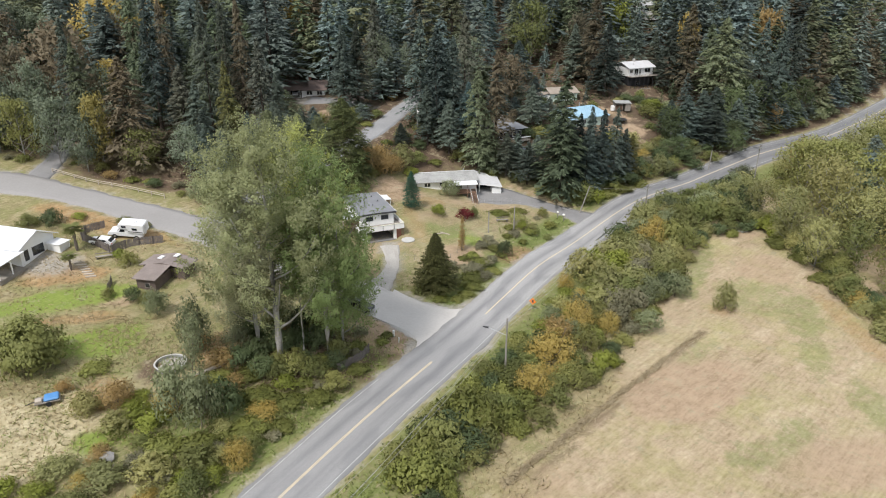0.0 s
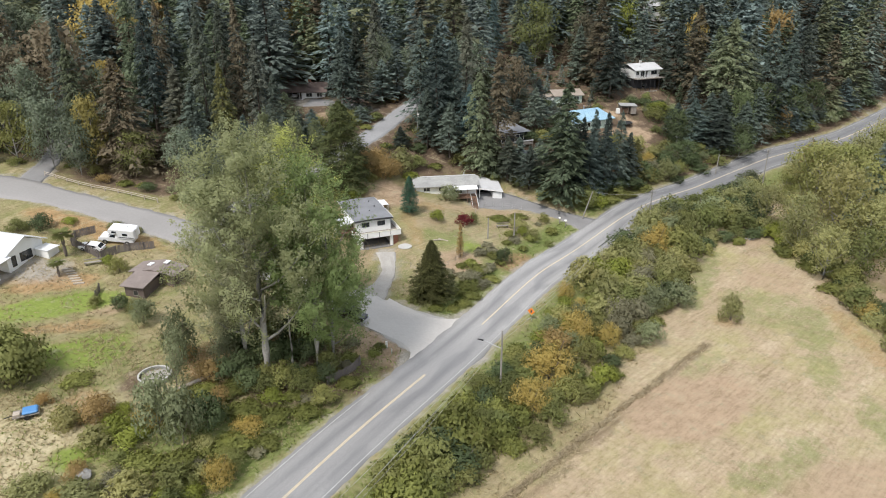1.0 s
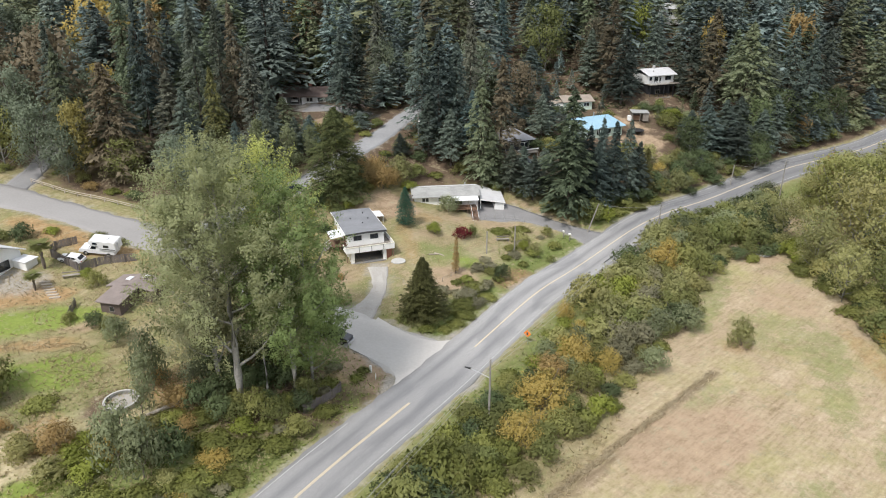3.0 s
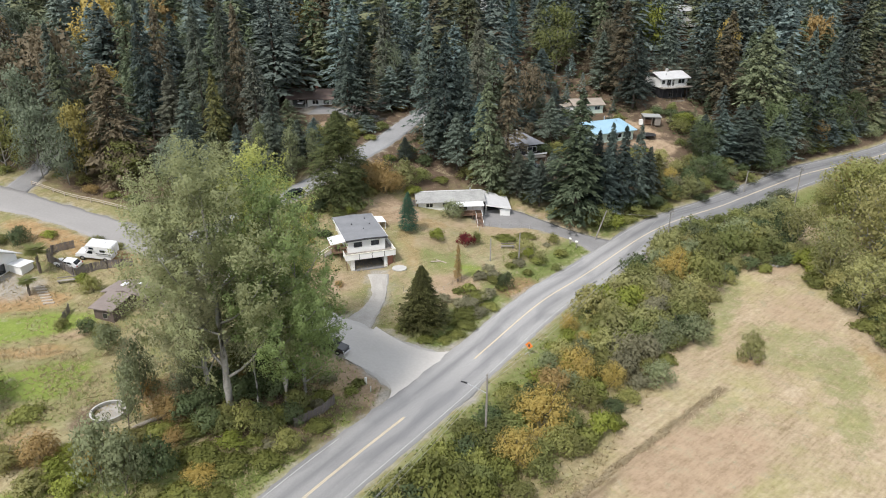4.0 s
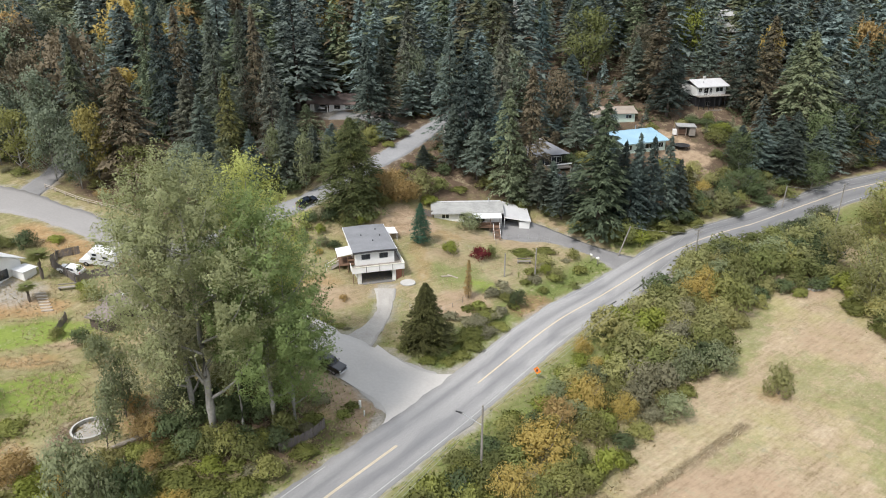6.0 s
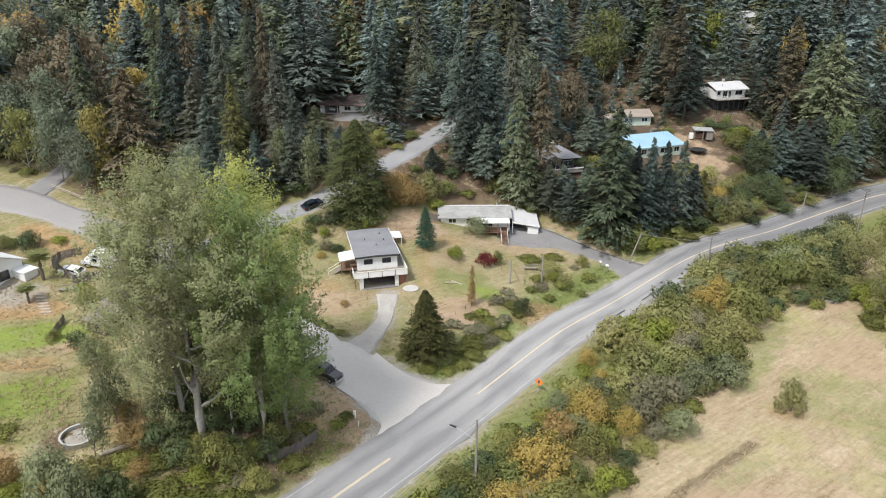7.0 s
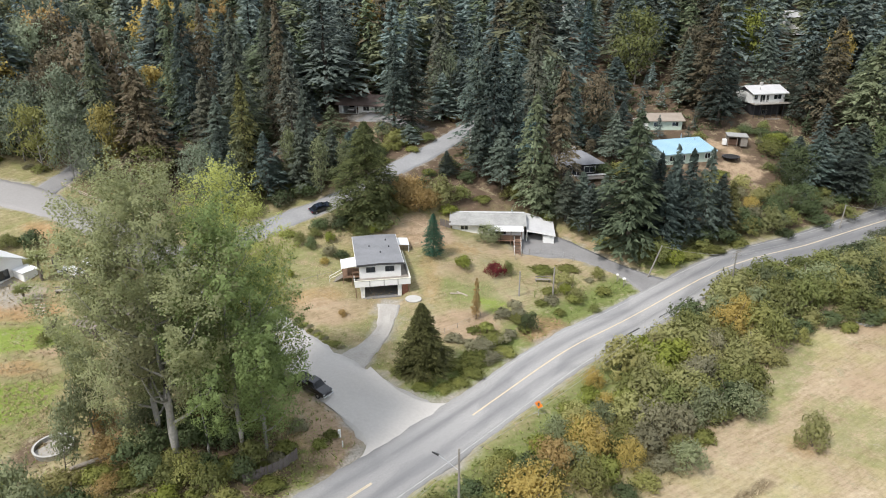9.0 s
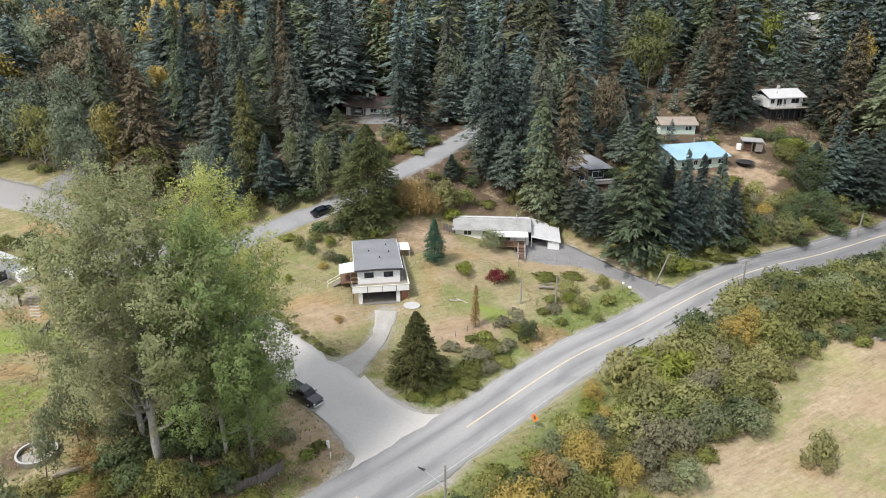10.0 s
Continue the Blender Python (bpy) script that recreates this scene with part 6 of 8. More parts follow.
plant("cotton_e", make_broadleaf(36, 23.0, 4.8, F_SHADEPOPLAR, 0.1, 250, 86, 0.24, "cottonwood_tree", girth=0.3, stretch=1.0, spread=0.5, hollow=0.72, tuft=1.5), -15.0, 91.5, 1, 1, COTTON, "cottonwoods by the junction", 10)

plant("cotton_stem", make_broadleaf(37, 16.0, 2.2, F_SHADEPOPLAR, 0.62, 26, 60, 0.3, "cottonwood_tree", girth=0.2, spread=0.4), -20.0, 87.4, 1, 1, "slender young cottonwood with bare white stem", "cottonwoods by the junction", 30)

# conifers that stand out by themselves: kind, x, y, height of the tip, half width
STANDING = (
    ("rust_b", -69.6, 153.0, 36.8, 9.6), ("fir_b", -84.8, 161.7, 43.9, 4.6), ("cedar_a", -79.3, 154.0, 39.6, 5.6), ("cedar_a", -74.6, 175.3, 49.6, 5.4), ("fir_a", -70.1, 172.8, 48.2, 5.6), ("rust_a", -69.5, 180.0, 46.6, 4.2),
    ("fir_c", -56.2, 169.5, 47.3, 5.8), ("fir_b", -55.6, 184.0, 46.0, 4.2), ("cedar_gold", -47.2, 153.6, 35.7, 4.4), ("fir_pale", -60.5, 163.2, 33.5, 6.4), ("fir_a", -56.4, 160.0, 30.3, 5.2), ("rust_a", -49.9, 177.5, 46.9, 4.4),
    ("fir_pale", -42.8, 166.4, 39.2, 5.8), ("fir_a", -38.3, 163.0, 31.8, 4.8), ("fir_a", -25.8, 184.8, 40.3, 5.8), ("fir_b", -22.8, 190.0, 40.3, 5.0), ("fir_pale", -19.1, 204.0, 45.5, 5.6), ("fir_a", -5.7, 181.4, 42.8, 5.6),
    ("fir_c", -1.7, 180.0, 40.5, 6.9), ("fir_b", 2.6, 181.0, 38.0, 5.0), ("fir_pale", 5.8, 189.9, 42.7, 5.6), ("rust_a", 13.2, 172.0, 35.9, 5.4), ("cedar_b", 8.5, 169.3, 31.5, 6.0), ("fir_d", 15.3, 242.8, 44.6, 5.0),
    ("fir_d", 24.1, 230.0, 31.2, 7.0), ("fir_c", 20.1, 206.0, 30.2, 5.8), ("cedar_a", 28.0, 160.6, 30.6, 8.6), ("rust_a", 48.5, 233.0, 44.6, 7.4), ("fir_a", 51.2, 224.5, 37.4, 6.4), ("rust_a", 78.9, 232.0, 42.2, 7.2),
    ("fir_tall", 87.4, 225.0, 38.9, 10.6), ("fir_a", 74.6, 236.0, 36.0, 6.6), ("fir_b", 33.1, 166.5, 21.7, 3.8), ("fir_a", 36.2, 168.5, 23.0, 4.2), ("fir_b", 38.9, 167.0, 22.7, 3.8), ("fir_a", 42.8, 170.0, 22.3, 4.2),
    ("cedar_gold", 48.5, 175.5, 14.2, 3.8), ("fir_c", 65.2, 246.0, 37.4, 7.2), ("fir_a", 71.3, 243.0, 32.8, 5.2), ("fir_b", 42.9, 236.0, 35.7, 5.8), ("fir_a", 96.6, 232.0, 35.0, 7.0), ("fir_c", 104.8, 236.0, 37.0, 7.4),
    ("fir_a", 108.1, 230.0, 34.1, 7.0), ("fir_b", 115.7, 238.0, 36.4, 6.4),
    # lower ones that close the stand behind the pale-roofed house and round the lane
    ("fir_a", 15.5, 166.5, 17.0, 4.2), ("fir_c", 20.5, 164.0, 15.5, 4.4), ("fir_a", 34.5, 163.4, 18.5, 4.6), ("fir_a", 46.0, 173.0, 16.5, 4.2), ("fir_c", 28.0, 165.5, 20.0, 5.0), ("fir_d", 37.0, 173.0, 17.5, 4.6), ("fir_a", 32.0, 171.0, 19.0, 4.6), ("fir_c", 23.0, 167.0, 16.5, 4.4),
    ("fir_a", -4.0, 174.5, 27.0, 4.6), ("fir_c", 1.5, 172.5, 24.0, 5.0), ("cedar_a", 11.0, 168.0, 21.0, 4.6), ("fir_b", 18.5, 170.0, 16.0, 3.6), ("fir_d", 6.5, 179.0, 27.0, 4.8),
    ("fir_a", -37.5, 157.5, 25.0, 4.4), ("fir_c", -43.0, 153.0, 25.0, 4.6), ("fir_b", -47.5, 147.5, 22.0, 4.0), ("fir_a", -51.5, 149.5, 23.0, 4.4), ("fir_c", -33.5, 164.5, 23.5, 4.4), ("fir_d", -31.0, 168.0, 22.0, 4.0), ("fir_a", -53.5, 155.0, 25.0, 4.6),
    ("fir_c", 71.0, 203.0, 19.0, 7.0), ("fir_a", 76.5, 206.5, 20.0, 7.0), ("fir_c", 82.0, 211.5, 20.0, 7.4), ("fir_c", 79.5, 202.0, 15.0, 6.4), ("fir_a", 67.5, 207.0, 17.0, 5.6), ("fir_a", 88.0, 209.0, 17.0, 6.4), ("fir_c", 94.0, 216.0, 20.0, 7.0), ("fir_a", 101.0, 222.0, 21.0, 7.0),
    ("fir_c", 42.5, 181.5, 13.0, 4.2), ("fir_a", 46.8, 181.0, 12.5, 3.8), ("fir_c", 24.5, 192.0, 24.0, 5.0), ("fir_a", 15.0, 194.0, 29.0, 5.0), ("fir_d", 26.0, 199.0, 25.0, 5.0), ("fir_b", 54.5, 232.0, 30.0, 5.0), ("cedar_a", 90.0, 244.0, 35.0, 6.6), ("fir_b", 82.0, 246.0, 37.0, 6.0),
)
for kind, x, y, top, half in STANDING:
    conifer(kind, x, y, top, half=half)
conifer("cone_cedar", -1.4, 113.2, 12.2, 1.02, "cedars by the road")
conifer("green_cedar", -22.0, 152.3, 28.0, 0.95, "cedars by the back lane")
conifer("spruce", -6.8, 143.4, 14.3, 0.68, "young conifers in the yards")

# clearings and lanes where no forest tree grows: x, y, radius
CLEAR = [(-13, 137, 19), (4, 152, 19), (20, 150, 14), (62, 236, 8), (59, 226, 7), (66, 228, 6), (54, 216, 7), (42, 205, 9), (50, 208, 9), (52, 200, 9), (60, 204, 7), (62, 194, 6), (55, 186, 7),
         (38, 219, 6), (18, 182, 7), (20, 174, 6), (-40, 204, 9), (-40, 194, 8), (-33, 190, 9), (-27, 184, 6), (-3, 168, 8), (-102, 192, 6), (-106, 203, 7), (5, 294, 6), (5, 284, 6), (80, 298, 8), (82, 288, 8)]


# lower growth that leaves the view open: x, y, radius, tallest
LOW = [(34, 190, 9, 5), (31, 180, 8, 9), (39, 182, 7, 6), (-33, 175, 14, 9), (-36, 188, 12, 8), (-44, 190, 10, 7), (-41, 180, 12, 9), (-15, 170, 13, 5), (-12, 182, 8, 5), (19, 170, 9, 8), (44, 186, 10, 8), (54, 187, 10, 5), (62, 196, 12, 6), (34, 208, 12, 6), (56, 215, 16, 5),
       (-100, 178, 10, 12), (-104, 188, 8, 10), (75, 190, 14, 5), (90, 202, 12, 6), (60, 222, 12, 6)]


def wooded(x, y):
    """Where the hillside forest stands, for whole arrays."""
    ok = (off_roads(x, y) > 3.2) & (side_of_main(x, y) < -9)
    for a, b, r in CLEAR:
        ok &= np.hypot(x - a, y - b) > r
    return ok & np.where(x < -50, y > 154, np.where(x < -12, y > 158, y > 162 + np.maximum(0.0, x - 20) * 0.28))


taken = np.array([(ob.location.x, ob.location.y) for ob in scene.objects if ob.get("category") == "tree"])
kinds_wood = ["fir_a", "fir_b", "fir_c", "fir_d", "cedar_a", "cedar_b", "fir_c", "fir_a", "fir_b", "alder_t", "cedar_a", "maple_t", "fir_d", "rust_a", "fir_a", "fir_b", "alder_t", "alder_t"]
far_spots = []
STAND = np.array([(x, y, top - lie(x, y)) for kind, x, y, top, half in STANDING])
X, Y = rng.uniform(-150, 175, 9000), rng.uniform(143, 345, 9000)
keep = wooded(X, Y)
grounds = height(X, Y)
for x, y, g in zip(X[keep], Y[keep], grounds[keep]):
    gap = rng.uniform(4.6, 7.4) if y < 235 else rng.uniform(5.6, 8.6)
    if np.min(np.hypot(taken[:, 0] - x, taken[:, 1] - y)) < gap:
        continue
    taken = np.vstack([taken, (x, y)])
    tall = rng.triangular(9, 20, 30) + 4 * float(soft(np.array(y), 150, 200))
    for a, b, r, most in LOW:
        if math.hypot(x - a, y - b) < r:
            tall = min(tall, most * rng.uniform(0.7, 1.1))
    # the trees close round a tall one stay below its crown
    near_tall = np.hypot(STAND[:, 0] - x, STAND[:, 1] - y) - 0.25 * np.maximum(0, STAND[:, 1] - y) < 12
    if near_tall.any():
        tall = min(tall, float(STAND[near_tall, 2].min()) * rng.uniform(0.36, 0.6))
    if tall < 3.5:
        continue
    if y > 212:
        far_spots.append((x, y, tall, g))
        continue
    k = kinds_wood[rng.integers(len(kinds_wood))]
    if x < -84 and rng.uniform() < 0.6:
        k = ("maple_t", "alder_t", "ochre_t", "alder_t", "maple_t", "alder_t")[rng.integers(6)]
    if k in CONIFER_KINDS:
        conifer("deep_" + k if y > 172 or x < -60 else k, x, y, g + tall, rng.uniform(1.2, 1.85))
    else:
        broadleaf(k if k != "maple_t" or rng.uniform() < 0.6 else "gold_t", x, y, tall * 0.75, tall * 0.55)

# ferns and saplings on the forest floor, too many to count
rs_under = np.random.default_rng(91)
UX, UY = rs_under.uniform(-125, 125, 9000), rs_under.uniform(143, 250, 9000)
under_ok = wooded(UX, UY) & (waver(UX, UY, 6.0, 2.0) + rs_under.normal(0, 0.4, 9000) > -0.35)
UX, UY = UX[under_ok], UY[under_ok]
under_tri, under_face, under_own = [], [], []
for _ in range(12):
    d = np.stack([rs_under.normal(0, 0.8, len(UX)), rs_under.normal(0, 0.8, len(UX)), rs_under.uniform(0.1, 0.8, len(UX))], 1)
    at_ = np.stack([UX, UY, height(UX, UY) + 0.15], 1) + unit(d) * rs_under.uniform(0.3, 1.5, len(UX))[:, None]
    ln = rs_under.uniform(0.45, 1.0, len(UX))
    under_tri.append(leaves(at_, d, ln, ln * 0.5, rs_under, 1.0))
    under_face.append(d * 0.3 + np.array([0, 0, 1.0]))
    under_own.append(UX * 0.37 % 1)
tagged(new("forest_undergrowth", leaf_mesh("forest_undergrowth", (np.concatenate(under_tri), np.concatenate(under_face), np.concatenate(under_own)), F_DARK)), "dark green ferns and saplings on the forest floor", "undergrowth", kind="stuff")

# the far woods, too many to count
far_parts = {0: [], 1: [], 2: []}
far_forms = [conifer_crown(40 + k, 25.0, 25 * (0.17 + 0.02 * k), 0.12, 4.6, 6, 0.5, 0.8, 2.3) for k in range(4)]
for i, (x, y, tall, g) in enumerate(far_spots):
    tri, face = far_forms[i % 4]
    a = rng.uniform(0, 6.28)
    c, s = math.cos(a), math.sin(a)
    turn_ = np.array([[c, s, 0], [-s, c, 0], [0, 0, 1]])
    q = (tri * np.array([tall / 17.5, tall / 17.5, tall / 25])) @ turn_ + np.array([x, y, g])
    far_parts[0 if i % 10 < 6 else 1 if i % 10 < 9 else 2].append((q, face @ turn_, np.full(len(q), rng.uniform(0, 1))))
# most far conifers carry aerial haze in their paler, bluer needle colour
for k, mat, said in ((0, F_HAZEFIR, "green conifer woods covering the far hillside, haze in their colour"), (1, F_CEDAR, "olive green conifers scattered through the far woods"), (2, F_RUST, "rusty autumn trees scattered through the far woods")):
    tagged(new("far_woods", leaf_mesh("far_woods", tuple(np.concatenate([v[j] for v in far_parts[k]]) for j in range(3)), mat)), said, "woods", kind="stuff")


# ---- hedge between road and field ----
HEDGE = "shrubs of the roadside hedge"
for kind, x, y, tall, wide in (
        ("gold_a", 16.6, 91.8, 6.8, 8.8), ("gold_b", 12.8, 83.9, 5.6, 6.6), ("orange", 18.4, 98.8, 6.0, 6.0), ("gold_b", 22.4, 102.8, 6.6, 6.8), ("gold_b", 27.4, 102.0, 5.0, 4.6), ("lime", 32.2, 119.6, 5.0, 6.6), ("gold_a", 22.8, 117.8, 3.6, 3.6), ("olive_b", 26.2, 121.6, 6.0, 7.4), ("olive_a", 34.5, 131.5, 5.5, 8.0), ("olive_b", 52.5, 143.0, 6.5, 7.0),
        ("grey_a", 30.2, 110.0, 5.4, 7.0), ("grey_a", 37.8, 122.2, 6.0, 6.4), ("alder", 43.0, 116.4, 4.8, 6.4), ("lime", 24.4, 91.2, 4.4, 5.0), ("hedge_b", 22.6, 96.4, 4.6, 5.4), ("hedge_a", 39.4, 114.6, 3.4, 5.0), ("alder", 18.4, 105.2, 3.2, 4.6), ("gold_a", 44.2, 138.4, 6.0, 7.6), ("gold_b", 46.6, 142.2, 5.6, 5.6),
        ("lime", 30.2, 112.0, 4.6, 5.4), ("gold_b", 24.6, 112.8, 3.2, 3.4), ("dark", 41.5, 117.5, 5.0, 7.0), ("hedge_a", 44.5, 122.5, 5.0, 6.4),
        ("hedge_b", 52.0, 142.5, 8.2, 7.0), ("hedge_a", 56.5, 146.0, 8.5, 7.5), ("olive_a", 49.5, 148.0, 6.0, 6.0), ("hedge_b", 50.5, 134.0, 7.0, 6.0), ("grey_a", 33.5, 110.5, 5.2, 6.6), ("grey_a", 29.5, 105.5, 4.6, 6.0),
        ("grey_a", 36.8, 121.5, 4.8, 5.6), ("grey_a", 40.8, 130.5, 5.4, 5.0), ("alder", 37.8, 114.0, 5.4, 6.0), ("alder", 34.4, 103.4, 4.2, 5.4), ("hedge_a", 31.8, 119.5, 5.2, 6.0), ("hedge_b", 27.8, 117.5, 3.8, 4.4)):
    bush(kind, x, y, tall, wide, HEDGE)
hedge_taken = [(ob.location.x, ob.location.y, 1.9 * ob.scale.x) for ob in scene.objects if ob.get("group") == HEDGE]
n_in, n_out = len(HEDGE_IN), len(HEDGE_OUT)
hedge_mix = ["hedge_a", "olive_b", "olive_a", "olive_b", "grey_a", "alder", "hedge_b", "olive_a", "bramble", "lime"]
hedge_low = []
far_mix = ["hedge_a", "alder", "dark", "hedge_b", "olive_b", "dark", "alder", "hedge_a", "olive_a", "dark"]
for _ in range(900):
    s, w = rng.uniform(0.08, 0.93), rng.uniform(0.04, 0.97)
    p = HEDGE_IN[int(s * (n_in - 1))] * (1 - w) + HEDGE_OUT[int(s * (n_out - 1))] * w
    if any(math.hypot(p[0] - a, p[1] - b) < max(c, 2.1 if p[1] < 92 else 2.65) for a, b, c in hedge_taken):
        continue
    hedge_taken.append((p[0], p[1], 0.0))
    near_edge = min(w, 1 - w)
    tall = (1.5 + 9.0 * near_edge * rng.uniform(0.65, 1.1)) * (0.8 + 0.5 * s)
    tall = min(tall + (0.9 if p[1] < 92 else 0.0), 6.5)
    if p[1] > 122 and w < 0.45:
        tall = max(tall, rng.uniform(4.4, 6.4))
    near_gold = min(math.hypot(p[0] - a, p[1] - b) for a, b in ((16.6, 91.8), (12.8, 83.9), (22.4, 102.8), (18.4, 98.8)))
    tall = min(tall, 3.4) if near_gold < 8 else tall
    k = "bramble" if tall < 2.2 else ("hedge_a", "hedge_b", "hedge_a", "dark", "bramble")[rng.integers(5)] if p[1] < 98 else (hedge_mix if p[1] < 128 else far_mix)[rng.integers(10)]
    if k == "bramble":
        hedge_low.append((k, p[0], p[1], tall * 1.4, tall * rng.uniform(0.9, 1.25) + 1.6))
    else:
        bush(k, p[0], p[1], tall, tall * rng.uniform(0.9, 1.25) + 1.6, HEDGE)
thicket("bramble_fringe", hedge_low, "low green brambles along the foot of the hedge")

# willows beyond the field
BELT = "willows along the far edge of the field"
belt_taken = []
for _ in range(900):
    x, y = rng.uniform(66, 140), rng.uniform(70, 215)
    inner = np.interp(y, [70, 98, 126, 141, 152, 175, 215], [78, 73.5, 74, 71, 72, 82, 112])
    right = float(side_of_main(x, y)[0])
    if x < inner or right < 9 or (belt_taken and min(math.hypot(x - a, y - b) for a, b in belt_taken) < 6.0):
        continue
    belt_taken.append((x, y))
    tall = rng.uniform(8, 13) * (1.35 if x > inner + 10 else 0.85)
    if y < 118:
        tall *= 0.5
    if right < 18:
        tall = min(tall, 7.5)
    broadleaf(("hedge_t", "olive_t", "hedge_t", "olive_u", "olive_t")[rng.integers(5)], x, y, tall, tall * 0.66 + 1.4, BELT)
for kind, x, y, top in (("deep_fir_c", 96, 152, 16), ("deep_fir_a", 101, 160, 18), ("deep_fir_c", 104, 150, 16), ("deep_cedar_b", 92, 146, 14)):
    conifer(kind, x, y, top, 1.5, "conifers beyond the field")
for x, y, tall, wide, k in ((97, 182, 13, 9, "orange_t"), (89, 176, 8, 7, "olive_u"), (76, 167, 7, 6.5, "olive_t")):
    broadleaf(k, x, y, tall, wide, BELT)
for x, y, tall, wide, k in ((73.5, 131, 3, 6, "bramble"), (74, 122, 3, 7, "bramble"), (75, 112, 3.5, 6, "gold_b"), (76, 104, 3.5, 7, "bramble"), (77, 97, 3, 6, "lime"), (71, 138, 3.5, 6, "bramble")):
    bush(k, x, y, tall, wide, "low shrubs at the field's edge")
rs_fringe = np.random.default_rng(31)
fringe = []
for i in range(46):
    y = 92 + 62 * i / 45
    x = float(np.interp(y, [70, 98, 126, 141, 152, 175, 215], [78, 73.5, 74, 71, 72, 82, 112])) + rs_fringe.uniform(0.5, 4.5)
    tall = rs_fringe.uniform(2.2, 5.0)
    fringe.append((("hedge_a", "olive_a", "hedge_b", "olive_b", "dark", "lime")[rs_fringe.integers(6)], x, y, tall, tall + 1.8))
thicket("belt_fringe", fringe, "green and olive shrubs closing the edge of the field")
bush("olive_b", 50.6, 111.4, 5.0, 4.6, label="lone olive green shrub standing in the dry field")

# ---- growth along the hillside above the road ----
SLOPE = "shrubs on the slope above the road"
for k, x, y, tall, wide in (("dark_t", 65.5, 198, 7.5, 7), ("dark_t", 62.5, 191, 5.5, 6), ("dark_t", 67, 192.5, 6, 6.5), ("dark_t", 86, 204, 8, 8), ("dark_t", 67, 203, 9, 9), ("dark_t", 88, 214, 13, 11), ("dark_t", 96, 221, 14, 12), ("orange_t", 104, 222, 8, 7), ("maple_t", 96, 213, 6, 6),
                            ("dark_t", 110, 229, 13, 11), ("dark_t", 84, 199.5, 7, 8), ("dark_t", 121, 238, 12, 10), ("lime_t", 65, 217.5, 4, 6.5)):
    broadleaf(k, x, y, tall, wide, SLOPE)
for k, x, y, tall, wide in (("olive_b", 54, 196, 3.6, 5.5), ("olive_a", 57.5, 192.5, 4.4, 6), ("gold_b", 55.2, 188.5, 3.4, 4.6), ("grey_a", 52.5, 191.5, 3.6, 5), ("hedge_b", 61.5, 196, 4.0, 5.6), ("dark", 66.5, 201.5, 4.5, 6), ("hedge_b", 63, 214, 4.4, 7), ("dark", 69, 214, 5, 7), ("dark", 57.5, 222, 3, 6), ("dark", 62, 223, 2.4, 6), ("bramble", 49.5, 200, 2.4, 6), ("hedge_a", 47.5, 194, 3.6, 5), ("alder", 50, 188, 4, 5),
                            ("olive_b", 58, 181, 5.5, 6), ("hedge_b", 63, 185, 4, 5), ("dark", 60.5, 187.5, 5, 6), ("grey_a", 55, 183, 4.5, 5), ("hedge_a", 53, 177, 4.5, 5), ("grey_a", 58, 224, 2.5, 4), ("hedge_b", 63, 226, 2.5, 4), ("olive_a", 55, 221, 2.2, 4), ("hedge_b", 47, 180, 4, 6), ("olive_b", 50, 183, 4.5, 6), ("alder", 43, 180, 5, 6), ("hedge_a", 39, 182, 5, 6), ("bramble", 46, 190, 2.5, 6), ("dark", 68, 191, 5, 6), ("dark", 70, 189, 3, 7), ("dark", 61, 180, 2.6, 5),
                            ("hedge_b", 34, 158.2, 5.2, 6), ("lime", 36.8, 158.6, 4.4, 5), ("hedge_a", 31.2, 158.4, 4.2, 4.6), ("bramble", 40, 162.5, 2.6, 5), ("bramble", 44.5, 166, 2.6, 6), ("bramble", 50, 171.5, 2.6, 6), ("hedge_b", 76.5, 194, 3, 7),
                            ("hedge_a", 18.5, 164.5, 3.5, 5), ("bramble", 24, 161.2, 2.8, 5), ("bramble", 12, 166.5, 3.5, 5)):
    bush(k, x, y, tall, wide, SLOPE)

for i in range(16):
    k = int(np.argmin(np.hypot(MAIN[:, 0] - 84 - 5 * i, MAIN[:, 1] - 195 - 4.05 * i)))
    d = MAIN[k + 1, :2] - MAIN[k, :2]
    d /= np.linalg.norm(d)
    o = rng.uniform(8.5, 11.5)
    x, y = MAIN[k, 0] - d[1] * o, MAIN[k, 1] + d[0] * o
    conifer(("deep_fir_c", "deep_cedar_b", "deep_fir_a")[i % 3], x, y, lie(x, y) + rng.uniform(6, 12), 1.5)

